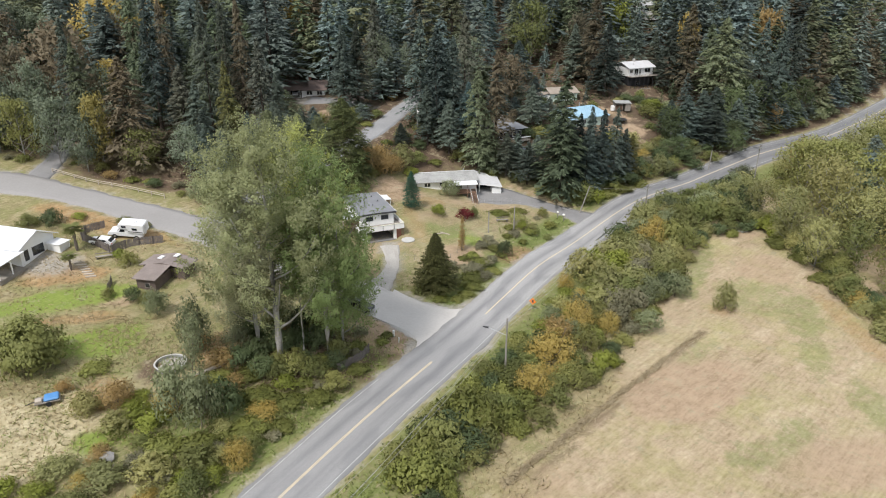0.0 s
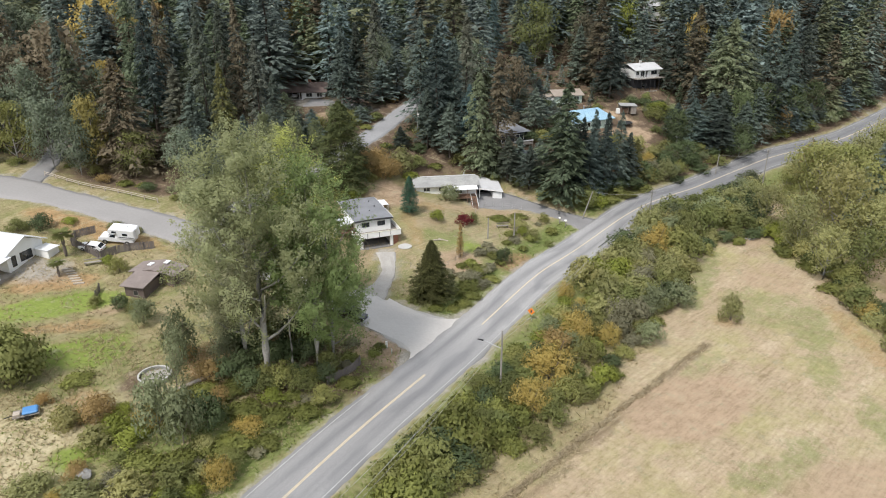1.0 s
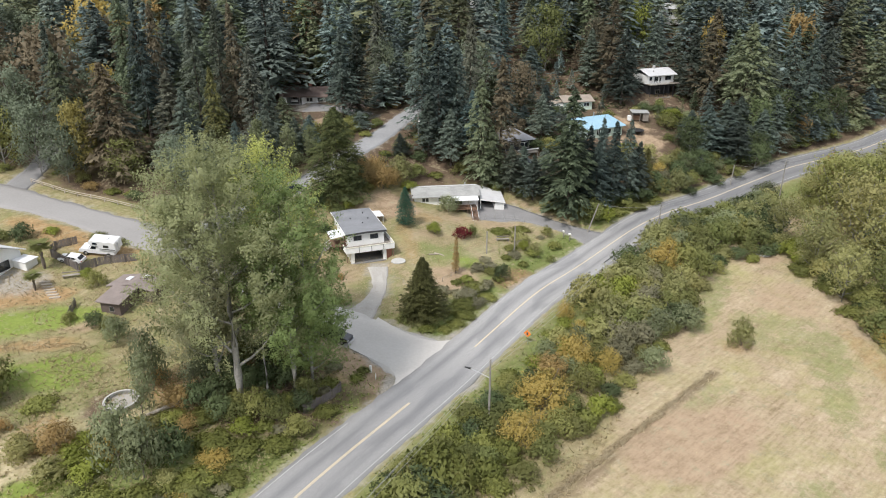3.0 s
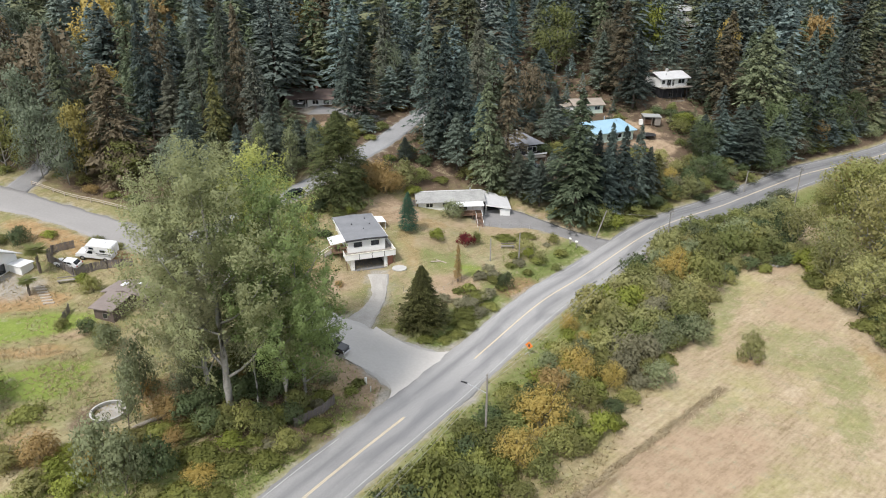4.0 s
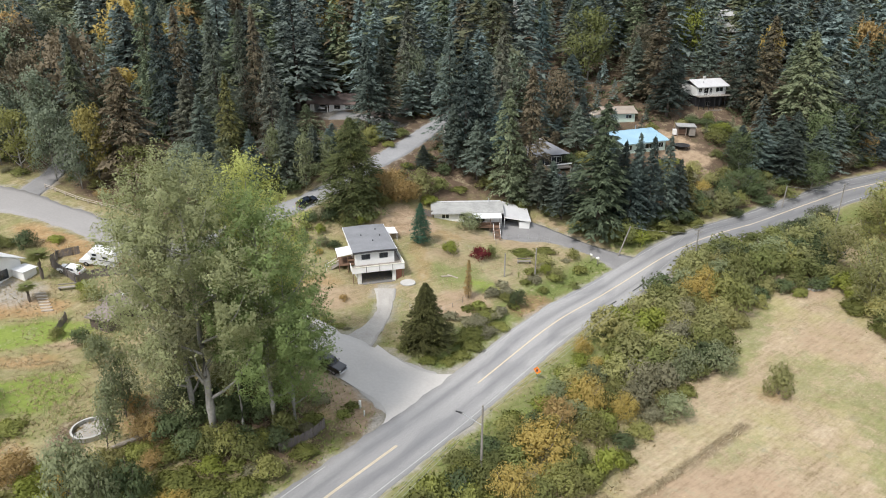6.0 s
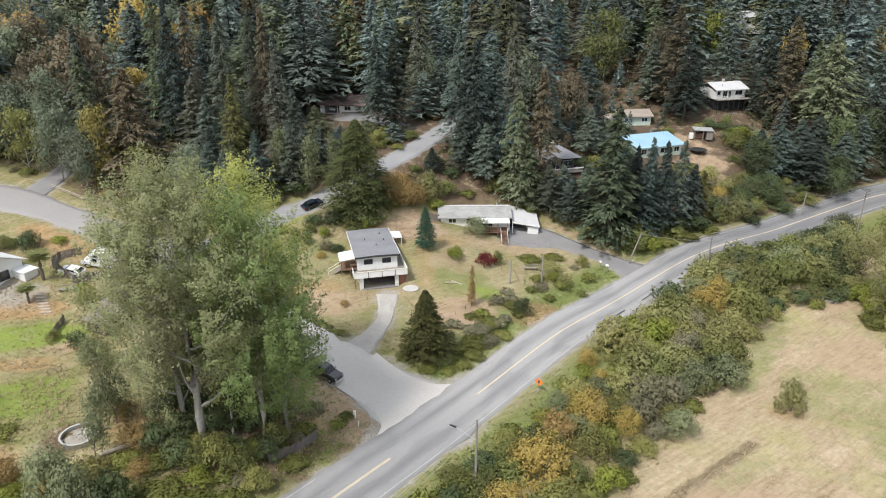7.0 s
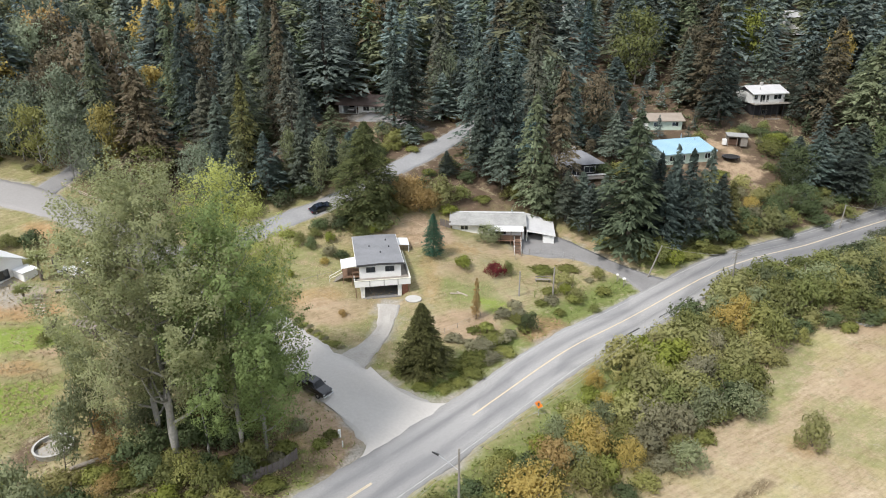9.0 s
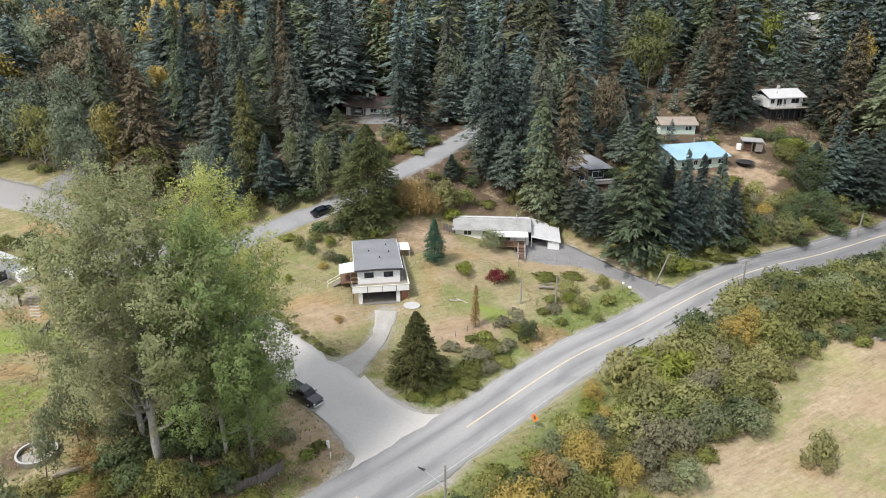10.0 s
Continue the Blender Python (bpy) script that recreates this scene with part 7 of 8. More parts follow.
# forest edge and autumn trees
for k, x, y, tall, wide in (("alder_t", -83.5, 148.5, 14.5, 9), ("alder_t", -76.8, 146.5, 11.5, 8.5), ("ochre_t", -74.5, 149.5, 15.5, 8), ("hedge_t", -92, 150, 13, 9), ("alder_t", -99, 153, 13, 10), ("hedge_t", -106, 151, 12, 10), ("maple_t", -112, 182, 21, 12),
                            ("orange_t", -120, 192, 20, 12), ("maple_t", -103, 170, 17, 10), ("orange_t", -86, 220, 19, 11), ("gold_t", -47, 232, 24, 9), ("maple_t", -90, 196, 19, 10), ("hedge_t", -66, 149.5, 9, 8), ("alder_t", -95, 163, 16, 10),
                            ("alder_t", -17.5, 203, 15, 9), ("hedge_t", 30, 246, 20, 12), ("lime_t", 62, 262, 18, 11), ("gold_t", 88, 262, 17, 8), ("maple_t", 45, 243, 17, 9), ("orange_t", 44, 300, 16, 10), ("orange_t", 118, 268, 20, 12), ("maple_t", 20, 205, 14, 8),
                            ("fine_t", -33, 156.5, 12, 6), ("fine_t", -29, 160, 10, 5), ("fine_t", -40, 158, 12, 6), ("alder_t", -56, 150, 10, 8), ("fine_t", -48, 152, 12, 6)):
    broadleaf(k, x, y, tall, wide, "broadleaf trees of the forest edge")
for k, x, y, tall, wide in (("orange", -16.6, 156.8, 6.4, 6.4), ("orange", -13.0, 157.6, 6.6, 6.6), ("orange", -15.0, 159.8, 7.0, 7.0), ("orange", -11.2, 160.0, 5.4, 5.6), ("orange", -17.8, 160.0, 5.6, 5.4), ("olive_b", -9.6, 163.0, 5.6, 7.5), ("lime", -7.6, 160.5, 3.0, 4.5), ("dark", -27, 172, 4, 6), ("hedge_a", -24, 178.6, 4.4, 6), ("dark", -21.5, 183.5, 4, 6), ("alder", -28, 183, 4, 6), ("hedge_b", -30.5, 172, 5, 6), ("dark", -33, 168.5, 5, 6), ("bramble", -25, 170, 2.4, 5), ("bramble", -19.6, 177.6, 2, 4), ("hedge_a", -17.4, 183.4, 2.6, 4.4), ("dark", -40, 152.5, 4, 6), ("dark", -36.5, 156, 4, 6), ("hedge_b", -44.5, 147, 4.5, 6), ("dark", -48.5, 142, 5, 7), ("alder", -51, 139, 5, 6),
                            ("dark", -25.5, 147, 3.4, 5), ("dark", -29.5, 146.2, 2.8, 4.6), ("hedge_a", -21, 145.5, 2.4, 4), ("bramble", -18, 150, 2, 5), ("hedge_a", -6, 166, 4, 5), ("hedge_b", -20.5, 152, 4, 5), ("hedge_a", -16, 155, 2.6, 4)):
    bush(k, x, y, tall, wide, "shrubs by the back lane")

for k, x, y, tall, wide in (("bramble", 40, 188, 2, 6), ("dark", 30, 192, 3, 6), ("hedge_a", 26, 186, 4, 6), ("dark", 22, 184, 4, 6), ("bramble", 47, 199, 1.8, 5), ("hedge_b", 62, 207, 2.4, 4), ("dark", 66, 222, 3.4, 6), ("alder", 70, 219, 4, 7), ("hedge_a", 46, 216, 2.6, 5), ("dark", 30, 212, 3.4, 6), ("bramble", -2, 168, 1.6, 5), ("hedge_b", 4, 170, 3, 5), ("dark", -6, 172, 3, 5), ("bramble", -10, 167, 1.6, 4), ("dark", 8, 171, 3.4, 5)):
    bush(k, x, y, tall, wide, "shrubs of the hillside clearings")

# undergrowth along the edges of the woods
EDGE_SAID = "mixed green and brown undergrowth along the forest edge"
edge_taken, edge_growth = [], []
for line, first, last, off, n in ((MAIN, (40, 155), (150, 250), -7.0, 90), (BACK, (-44, 137), (-8, 199), 5.0, 26), (BACK, (-44, 137), (-8, 199), -5.0, 30), (SIDE, (-58, 131), (-125, 142), 8.5, 40)):
    i0, i1 = (int(np.argmin(np.hypot(line[:, 0] - a, line[:, 1] - b))) for a, b in (first, last))
    for _ in range(n):
        i = rng.integers(min(i0, i1), max(i0, i1) - 1)
        d = line[i + 1, :2] - line[i, :2]
        d /= np.linalg.norm(d)
        o = off + math.copysign(rng.uniform(0, 4.5), off)
        x, y = line[i, 0] + d[1] * o, line[i, 1] - d[0] * o
        if float(off_roads(x, y)[0]) < 1.8 or any(math.hypot(x - a, y - b) < 2.6 for a, b in edge_taken) or math.hypot(x + 8, y - 163) < 9 or math.hypot(x + 30, y - 140) < 8:
            continue
        edge_taken.append((x, y))
        k = (("dark", "bramble", "alder", "dark", "hedge_b", "dark", "hedge_a", "dark") if line is MAIN else ("hedge_a", "bramble", "alder", "dark", "hedge_b", "bramble", "orange", "grey_a"))[rng.integers(8)]
        tall = rng.uniform(1.4, 3.4) * (1.5 if line is MAIN else 0.9)
        edge_growth.append((k, x, y, tall, tall * rng.uniform(1.0, 1.6) + 1.2))
thicket("edge_undergrowth", edge_growth, EDGE_SAID)

# ---- the yards ----
YARD = "garden shrubs"
for k, x, y, tall, wide in (("red", 4.9, 142.2, 3.2, 4.2), ("hedge_b", 6.9, 144.2, 2.6, 2.4), ("lime", -0.9, 141.9, 3.2, 4.0), ("dark", 12.3, 128.6, 4.0, 3.6), ("alder", 1.6, 154.4, 4.2, 6.0), ("orange", -16.6, 122.3, 1.5, 1.8), ("lime", -28.5, 129.9, 2.0, 1.5),
                            ("gold_a", -35.1, 135.8, 1.5, 1.6), ("gold_b", -24.6, 135.4, 1.5, 2.2), ("hedge_a", -32.6, 130.8, 1.4, 1.6), ("dark", -22.2, 137.6, 2.2, 3.2), ("grey_a", -24.6, 138.2, 2.4, 3.4), ("hedge_b", -31, 140, 2.8, 2.6), ("dark", -28.6, 139.4, 3.2, 2.6),
                            ("lime", -26.2, 142.5, 2.6, 2.8), ("hedge_a", -29.4, 143.4, 2.2, 3.2), ("bramble", -34.5, 142.5, 2.0, 4.0), ("lime", -19, 147.4, 2.4, 3.6), ("hedge_a", -23, 147, 2.4, 3.4), ("bramble", -26.5, 148.5, 2.2, 5.0), ("lime", 17.2, 142.6, 2.6, 2.8),
                            ("olive_a", 16.6, 146.3, 2.4, 4.2), ("hedge_b", 22.8, 150.2, 2.4, 3.0), ("bramble", 12.5, 148.8, 1.8, 5.5), ("bramble", 17.0, 151.4, 1.6, 5.0), ("olive_b", 19.4, 141.8, 2.0, 3.2), ("bramble", 10, 131, 1.7, 4.5), ("bramble", 7.2, 124.2, 2.0, 5.0),
                            ("bramble", 5.4, 118.4, 2.2, 5.5), ("bramble", 2.8, 115.8, 2.0, 4.0), ("grey_a", 6.0, 121.6, 1.7, 4.5), ("bramble", 9.4, 121.5, 1.6, 4.0), ("bramble", 2.5, 110.4, 1.2, 3.0), ("bramble", -0.5, 109.8, 1.4, 3.4), ("hedge_b", -4.5, 111.5, 1.6, 2.6), ("bramble", 5.5, 115, 1.8, 4.4), ("grey_a", 7.8, 119, 1.6, 4), ("bramble", 4.2, 112.3, 1.4, 3.4), ("hedge_a", 22.5, 139.0, 1.5, 2.4)):
    bush(k, x, y, tall, wide, YARD)
plant("rust_column", make_fir(10, F_ORANGE, 0.13, 0.4, 9.0, 0.05, "dead_cedar", 0.4), 3.8, 128.4, 0.29, 0.24, "thin rusty dead cedar in the yard", category="tree")
for k, x, y, tall, wide in (("dark", -74.6, 125.2, 4.0, 4.6), ("hedge_a", -78.5, 124, 3.0, 5.0), ("hedge_b", -55.5, 113.5, 3.0, 3.6), ("lime", -58.2, 115.4, 2.6, 3.0), ("lime", -45.8, 111.5, 3.4, 4.2), ("dark", -50.8, 102.6, 3.2, 3.6), ("hedge_a", -47.8, 101.6, 3.0, 3.6),
                            ("alder", -45.4, 98.5, 4.6, 4.8), ("olive_a", -62, 127.5, 1.6, 3.4), ("olive_a", -57.5, 126.3, 1.4, 3.0), ("hedge_b", -55.2, 103.4, 2.0, 2.6), ("lime", -70.5, 127.5, 2.0, 3.4)):
    bush(k, x, y, tall, wide, "shrubs round the western house")

for i in range(20):
    k = i / 19
    bush(("weed", "dry_weed", "weed")[i % 3], -27.0 + 12.5 * k + rng.normal(0, 0.3), 121.2 - 6.8 * k + rng.normal(0, 0.3), rng.uniform(0.35, 0.7), rng.uniform(1.2, 2.0), "weeds along the side road", "rough green and dry weeds along the road edge")

# rough meadow beside the cottonwoods
MEADOW = "shrubs of the rough meadow"
for k, x, y, tall, wide in (("alder", -33.6, 73.6, 9.2, 6.6), ("alder", -30.4, 72.6, 8.4, 5.8), ("dark", -28.2, 75.2, 6.6, 5.6), ("orange", -42.2, 76.2, 4.4, 5.4), ("olive_a", -45.6, 74.6, 3.4, 5.0), ("lime", -36.6, 72.2, 2.6, 5.2), ("bramble", -34, 68.5, 2.6, 6), ("gold_a", -24.2, 66.8, 4.4, 4.0),
                            ("hedge_a", -29, 66.2, 3.4, 5.6), ("olive_b", -33.5, 63.5, 3.4, 6), ("olive_a", -38.4, 62.8, 2.8, 6), ("hedge_b", -28, 62, 3.0, 5), ("bramble", -24.5, 72.5, 2.6, 6), ("bramble", -20.6, 77.8, 2.4, 5.4), ("bramble", -24.5, 78.6, 2.6, 6), ("lime", -21.5, 81.0, 2.6, 4.4),
                            ("hedge_a", -14.9, 81.8, 3.4, 4.4), ("bramble", -16.8, 79.2, 2.2, 4.6), ("bramble", -12.2, 86.2, 2.0, 4.0), ("hedge_b", -18, 83.6, 3.2, 4.4), ("bramble", -27.5, 82.0, 2.6, 5), ("hedge_b", -22.5, 83.2, 2.8, 4.4), ("bramble", -20.5, 73.5, 1.8, 4.0), ("alder", -35.8, 88.2, 9.0, 5.6),
                            ("orange", -31.0, 84.6, 4.2, 4.4), ("orange", -28.4, 80.6, 2.6, 3.8), ("bramble", -30, 69, 2.8, 6), ("olive_a", -44.5, 64, 2.2, 5.4), ("orange", -24.8, 92.5, 3.0, 4.4), ("hedge_a", -20, 93.5, 4.2, 4.6),
                            ("hedge_b", -25.5, 94.5, 4.6, 4.8), ("alder", -30.5, 93.2, 6.5, 5.2), ("dark", -17.8, 95.2, 3.6, 4.0), ("orange", -40.6, 66.8, 2.2, 3.4), ("orange", -36, 90, 2.4, 4), ("bramble", -48.5, 83.5, 2.2, 5), ("orange", -50.5, 78.5, 2.2, 2.6)):
    bush(k, x, y, tall, wide, MEADOW)
meadow_taken = [(ob.location.x, ob.location.y) for ob in scene.objects if ob.get("group") == MEADOW]
meadow_growth = []
for _ in range(500):
    x, y = rng.uniform(-50, -17), rng.uniform(54, 82)
    if (x < -41 and y > 63) or float(off_roads(x, y)[0]) < 3.5 or y > 86 + 0.55 * (x + 20) + 6 or min(math.hypot(x - a, y - b) for a, b in meadow_taken) < 2.5 or math.hypot(x + 51, y - 76) < 4 or math.hypot(x + 41, y - 67) < 4 or math.hypot(x + 38, y - 84) < 5:
        continue
    meadow_taken.append((x, y))
    k = ("olive_a", "bramble", "grey_a", "lime", "hedge_a", "olive_b", "gold_a", "olive_a", "lime", "dry_weed")[rng.integers(10)]
    tall = rng.uniform(1.2, 2.8)
    meadow_growth.append((k, x, y, tall, tall * rng.uniform(1.1, 1.8) + 1.2))
thicket("meadow_growth", meadow_growth, "rough brambles and dry weeds of the meadow")
# dark-leaved shrubs added where deep shade lies under the cottonwood crowns
for x, y, tall in ((-25.2, 83.4, 4.0), (-19.6, 85.6, 3.6), (-15.6, 86.8, 3.4), (-28.6, 85.2, 4.2), (-21.5, 90.5, 4.2), (-26, 91, 4.4)):
    bush("dark", x, y, tall, tall * 1.2, MEADOW)
# more undergrowth, mostly dark-leaved, its colour deepening the shade behind the trunks
for k, x, y, tall, wide in (("dark", -27.0, 87.0, 4.6, 5.0), ("alder", -29.8, 88.6, 5.4, 5.0), ("dark", -23.6, 89.0, 5.0, 5.4), ("hedge_b", -20.4, 84.0, 4.0, 4.6), ("dark", -18.6, 90.6, 5.2, 5.0), ("hedge_a", -15.4, 88.6, 4.2, 4.4), ("alder", -25.6, 96.0, 6.0, 6.0),
                            ("dark", -21.8, 94.8, 5.6, 5.6), ("hedge_b", -16.6, 93.4, 5.0, 4.6), ("hedge_a", -23.4, 85.2, 3.2, 4.4), ("bramble", -18.0, 86.6, 3.0, 5.0), ("bramble", -26.2, 84.6, 2.8, 5.0), ("dark", -29.0, 91.6, 5.0, 5.0)):
    bush(k, x, y, tall, wide, "thicket at the feet of the cottonwoods")
broadleaf("fine_t", -34.4, 81.5, 9, 4.5, "broadleaf trees", "slender leaning young tree beside the meadow", 5)
plant("weeping", make_bush(61, F_HEDGE, "weeping_willow", 0.26, 220, 30, 1.3, 2.2, True, 0.34), -57.5, 83.5, 1.7, 2.0, "yellow-green weeping willow with trailing branches", category="tree", sink=0.2)


def make_palm():
    rs = np.random.default_rng(5)
    out = []
    for k in range(30):
        az, rise = k * 2.4, rs.uniform(-0.7, 0.8)
        d = np.array([math.cos(az), math.sin(az), rise])
        for j in range(7):
            f = d + np.array([-math.sin(az), math.cos(az), -0.25]) * (j - 3) * 0.22
            out.append(leaves(np.array([[0, 0, 3.2]]) + unit(f)[None] * 0.75, f[None], np.array([1.0]), np.array([0.16]), rs, 0.5))
    return "fan_palm", trunk_mesh("trunk", 3.2, 0.17, M_TWIG, 3, tip=0.8), leaf_mesh("crown", (np.concatenate(out), np.tile([[0, 0, 1.0]], (len(out), 1))), F_HEDGE)


plant("palm", make_palm, -66.5, 117.2, 1.4, 1.9, "small fan palm beside the gravel yard", "fan palms", category="tree")
plant("palm", make_palm, -65.0, 111.4, 0.85, 1.4, "low fan palm beside the gravel yard", "fan palms", category="tree")


# ---- grass, past counting ----
def tufts(name, n, spots, mat, label, tall, seed, fan=3, most=(-99, 99)):
    """Fans of blades at n places drawn from boxes x0, y0, x1, y1."""
    rs = np.random.default_rng(seed)
    spots = np.array(spots, float)
    area = (spots[:, 2] - spots[:, 0]) * (spots[:, 3] - spots[:, 1])
    k = rs.choice(len(spots), n, p=area / area.sum())
    x = rs.uniform(spots[k, 0], spots[k, 2])
    y = rs.uniform(spots[k, 1], spots[k, 3])
    r = side_of_main(x, y)
    ok = (off_roads(x, y) > 0.5) & (waver(x, y, 5.0, 4.0) + rs.normal(0, 0.5, n) > -0.25) & (r > most[0]) & (r < most[1])
    x, y = x[ok], y[ok]
    base = np.stack([x, y, height(x, y)], 1)
    hgt = tall * rs.uniform(0.5, 1.4, len(x))
    out = []
    for j in range(fan):
        d = np.stack([rs.normal(0, 0.75, len(x)), rs.normal(0, 0.75, len(x)), np.full(len(x), 0.7)], 1)
        out.append(leaves(base + unit(d) * (hgt * 0.4)[:, None], d, hgt, hgt * 0.2, rs, 2.0))
    return tagged(new(name, leaf_mesh(name, (np.concatenate(out), np.tile([[0, 0, 1.0]], (fan * len(x), 1)), np.tile(rs.uniform(0, 1, len(x)), fan)), mat)), label, "grass", kind="stuff")


tufts("dry_grass", 26000, [(2, 56, 50, 118)], F_STRAW, "tall dry straw-coloured grass beside the hedge", 0.5, 1, 3, (16, 25))
tufts("tall_dry_grass", 30000, [(-62, 50, -12, 98), (-62, 50, -12, 98), (-80, 96, -45, 128)], F_STRAW, "rough dry grass of the meadow and yards", 0.42, 2, 4, (-99, -6))
tufts("yard_grass", 24000, [(-30, 112, 26, 150)], F_STRAW, "short dry tufts of the rough yards", 0.25, 5, 3, (-60, -10))
tufts("field_stubble", 22000, [(4, 50, 80, 142)], F_STRAW, "short pale stubble of the mown field", 0.2, 4, 2, (16, 99))
tufts("green_grass", 22000, [(-55, 55, -8, 96), (-20, 60, 24, 118), (12, 125, 36, 150)], F_GRASS, "green grass along the verges and damp hollows", 0.45, 3, 3, (-40, 11))



def windrow():
    """A raked row of straw lying across the field."""
    rs = np.random.default_rng(23)
    n = 3000
    k = rs.uniform(0, 1, n)
    x = 7.1 + 36.4 * k + rs.normal(0, 0.26, n) + 0.35 * waver(k * 40, k * 11, 2.0)
    y = 65.6 + 37.7 * k + rs.normal(0, 0.26, n)
    d = np.stack([rs.normal(0.4, 0.7, n), rs.normal(0.4, 0.7, n), rs.uniform(0.1, 0.6, n)], 1)
    ln = rs.uniform(0.4, 0.9, n)
    base = np.stack([x, y, height(x, y) + 0.25 + rs.uniform(-0.1, 0.2, n)], 1)
    return tagged(new("windrow", leaf_mesh("windrow", (leaves(base, d, ln, ln * 0.2, rs, 2.0), np.tile([[0, 0, 1.0]], (n, 1)), rs.uniform(0, 1, n)), F_OLDSTRAW)), "low raked row of brown straw across the dry field", "straw", kind="stuff")


windrow()

# ---- poles and cables ----
def utility_pole(x, y, tall, arms=1, lamp=None, drum=False, lean=(0, 0), turn=0.0, label="weathered wooden utility pole with crossarm"):
    z = lie(x, y)
    p = group_of("utility_pole", pose(x, y, z, 0, 0, turn), label=label, category="utility pole", group="utility poles")
    top = Vector((lean[0], lean[1], tall))
    part("shaft", rod((0, 0, -0.8), top, 0.16, 0.11, 10), M_POLE, p)
    for k in range(arms):
        h = tall - 0.25 - 0.7 * k
        arm = part("crossarm", box(-1.3, -0.16 + lean[1], h - 0.06, 1.3, -0.06 + lean[1], h + 0.06, 0.01), M_POLE, p)
        for dx in (-1.2, -0.45, 0.45, 1.2):
            part("insulator", rod((dx, -0.11 + lean[1], h + 0.05), (dx, -0.11 + lean[1], h + 0.22), 0.05, 0.035, 6), M_STEEL, arm)
    if drum:
        d = part("transformer", rod((0.3, -0.25, tall - 2.4), (0.3, -0.25, tall - 1.5), 0.24, None, 12), M_WHITE, p, "pale grey transformer drum")
        part("bushing", rod((0.3, -0.25, tall - 1.5), (0.3, -0.25, tall - 1.25), 0.05, 0.03, 6), M_STEEL, d)
    if lamp:
        a = part("lamp_arm", rod((0, 0, lamp[2] - 0.6), lamp, 0.045, 0.035, 6), M_STEEL, p)
        v = Vector((lamp[0], lamp[1], 0)).normalized()
        part("lamp_head", rod(Vector(lamp) - v * 0.1, Vector(lamp) + v * 0.75 + Vector((0, 0, -0.05)), 0.14, 0.08, 8), M_DARKMETAL, a, "dark street-lamp head")
    return p


P1, P2, P3, P0 = (9.1, 87.4), (45.4, 148.2), (82.6, 178.4), (-16.5, 41.0)
utility_pole(*P1, 10.2, 0, (-2.6, 1.3, 8.0), label="weathered wooden pole with a street-lamp arm")
utility_pole(*P2, 9.8, 2, None, False, turn=45)
utility_pole(*P3, 12.0, 2, None, False, turn=45)
utility_pole(*P0, 10.0, 1, turn=30)
utility_pole(135, 222, 11.5, 1, turn=45)
utility_pole(31.6, 153.4, 6.6, 0, lean=(2.0, -0.3), label="leaning bare wooden pole at the drive")
utility_pole(74, 188.6, 5.5, 0, lean=(0.3, 0), label="short bare wooden guy pole")
utility_pole(-6.6, 178.2, 7.6, 0, None, True, label="wooden pole with transformer beside the lane")
utility_pole(9.6, 137.8, 4.6, 0, label="thin grey yard pole")
utility_pole(15.2, 140.2, 5.8, 0, label="thin grey yard pole")


def cable(a, b, sag, r=0.019):
    c = bpy.data.curves.new("power_cable", "CURVE")
    c.dimensions, c.bevel_depth, c.bevel_resolution = "3D", r, 0
    sp = c.splines.new("POLY")
    n = 17
    sp.points.add(n - 1)
    for i in range(n):
        s = i / (n - 1)
        sp.points[i].co = (a[0] + (b[0] - a[0]) * s, a[1] + (b[1] - a[1]) * s, a[2] + (b[2] - a[2]) * s - 4 * sag * s * (1 - s), 1)
    c.materials.append(M_WIRE)
    return tagged(new("power_cable", c), "thin grey overhead cable strung between wooden poles", "cable", "overhead cables")


z1, z2, z3, z0 = lie(*P1) + 10.0, lie(*P2) + 9.8, lie(*P3) + 12.0, lie(*P0) + 9.9
for dx, dy, dz in ((0.8, -0.6, 0.0), (-0.8, 0.6, 0.0), (0, 0, -1.0), (0.1, 0, -1.8)):
    cable((P0[0] + dx, P0[1] + dy, z0 + dz), (P1[0] + dx * 0.1, P1[1] + dy * 0.1, z1 + dz * 0.8), 0.9)
    cable((P1[0] + dx * 0.1, P1[1] + dy * 0.1, z1 + dz * 0.8), (P2[0] + dx, P2[1] + dy, z2 + dz), 1.3)
    cable((P2[0] + dx, P2[1] + dy, z2 + dz), (P3[0] + dx, P3[1] + dy, z3 + dz), 0.9)
    cable((P3[0] + dx, P3[1] + dy, z3 + dz), (135 + dx, 222 + dy, lie(135, 222) + 11.3 + dz), 1.4)
cable((P2[0], P2[1], z2 - 0.8), (33.4, 153.1, lie(31.6, 153.4) + 6.5), 0.5)
cable((P3[0], P3[1], z3 - 1.5), (74.3, 188.6, lie(74, 188.6) + 5.4), 0.4)


# ---- vehicles ----
def stood(x, y, turn, lift=0.0):
    """A pose on the slope of the ground."""
    e = 1.0
    n = Vector((lie(x - e, y) - lie(x + e, y), lie(x, y - e) - lie(x, y + e), 2 * e)).normalized()
    f = Vector((math.cos(radians(turn)), math.sin(radians(turn)), 0))
    f = (f - n * f.dot(n)).normalized()
    s = n.cross(f)
    m = Matrix((f, s, n)).transposed().to_4x4()
    m.translation = (x, y, lie(x, y) + lift)
    return m


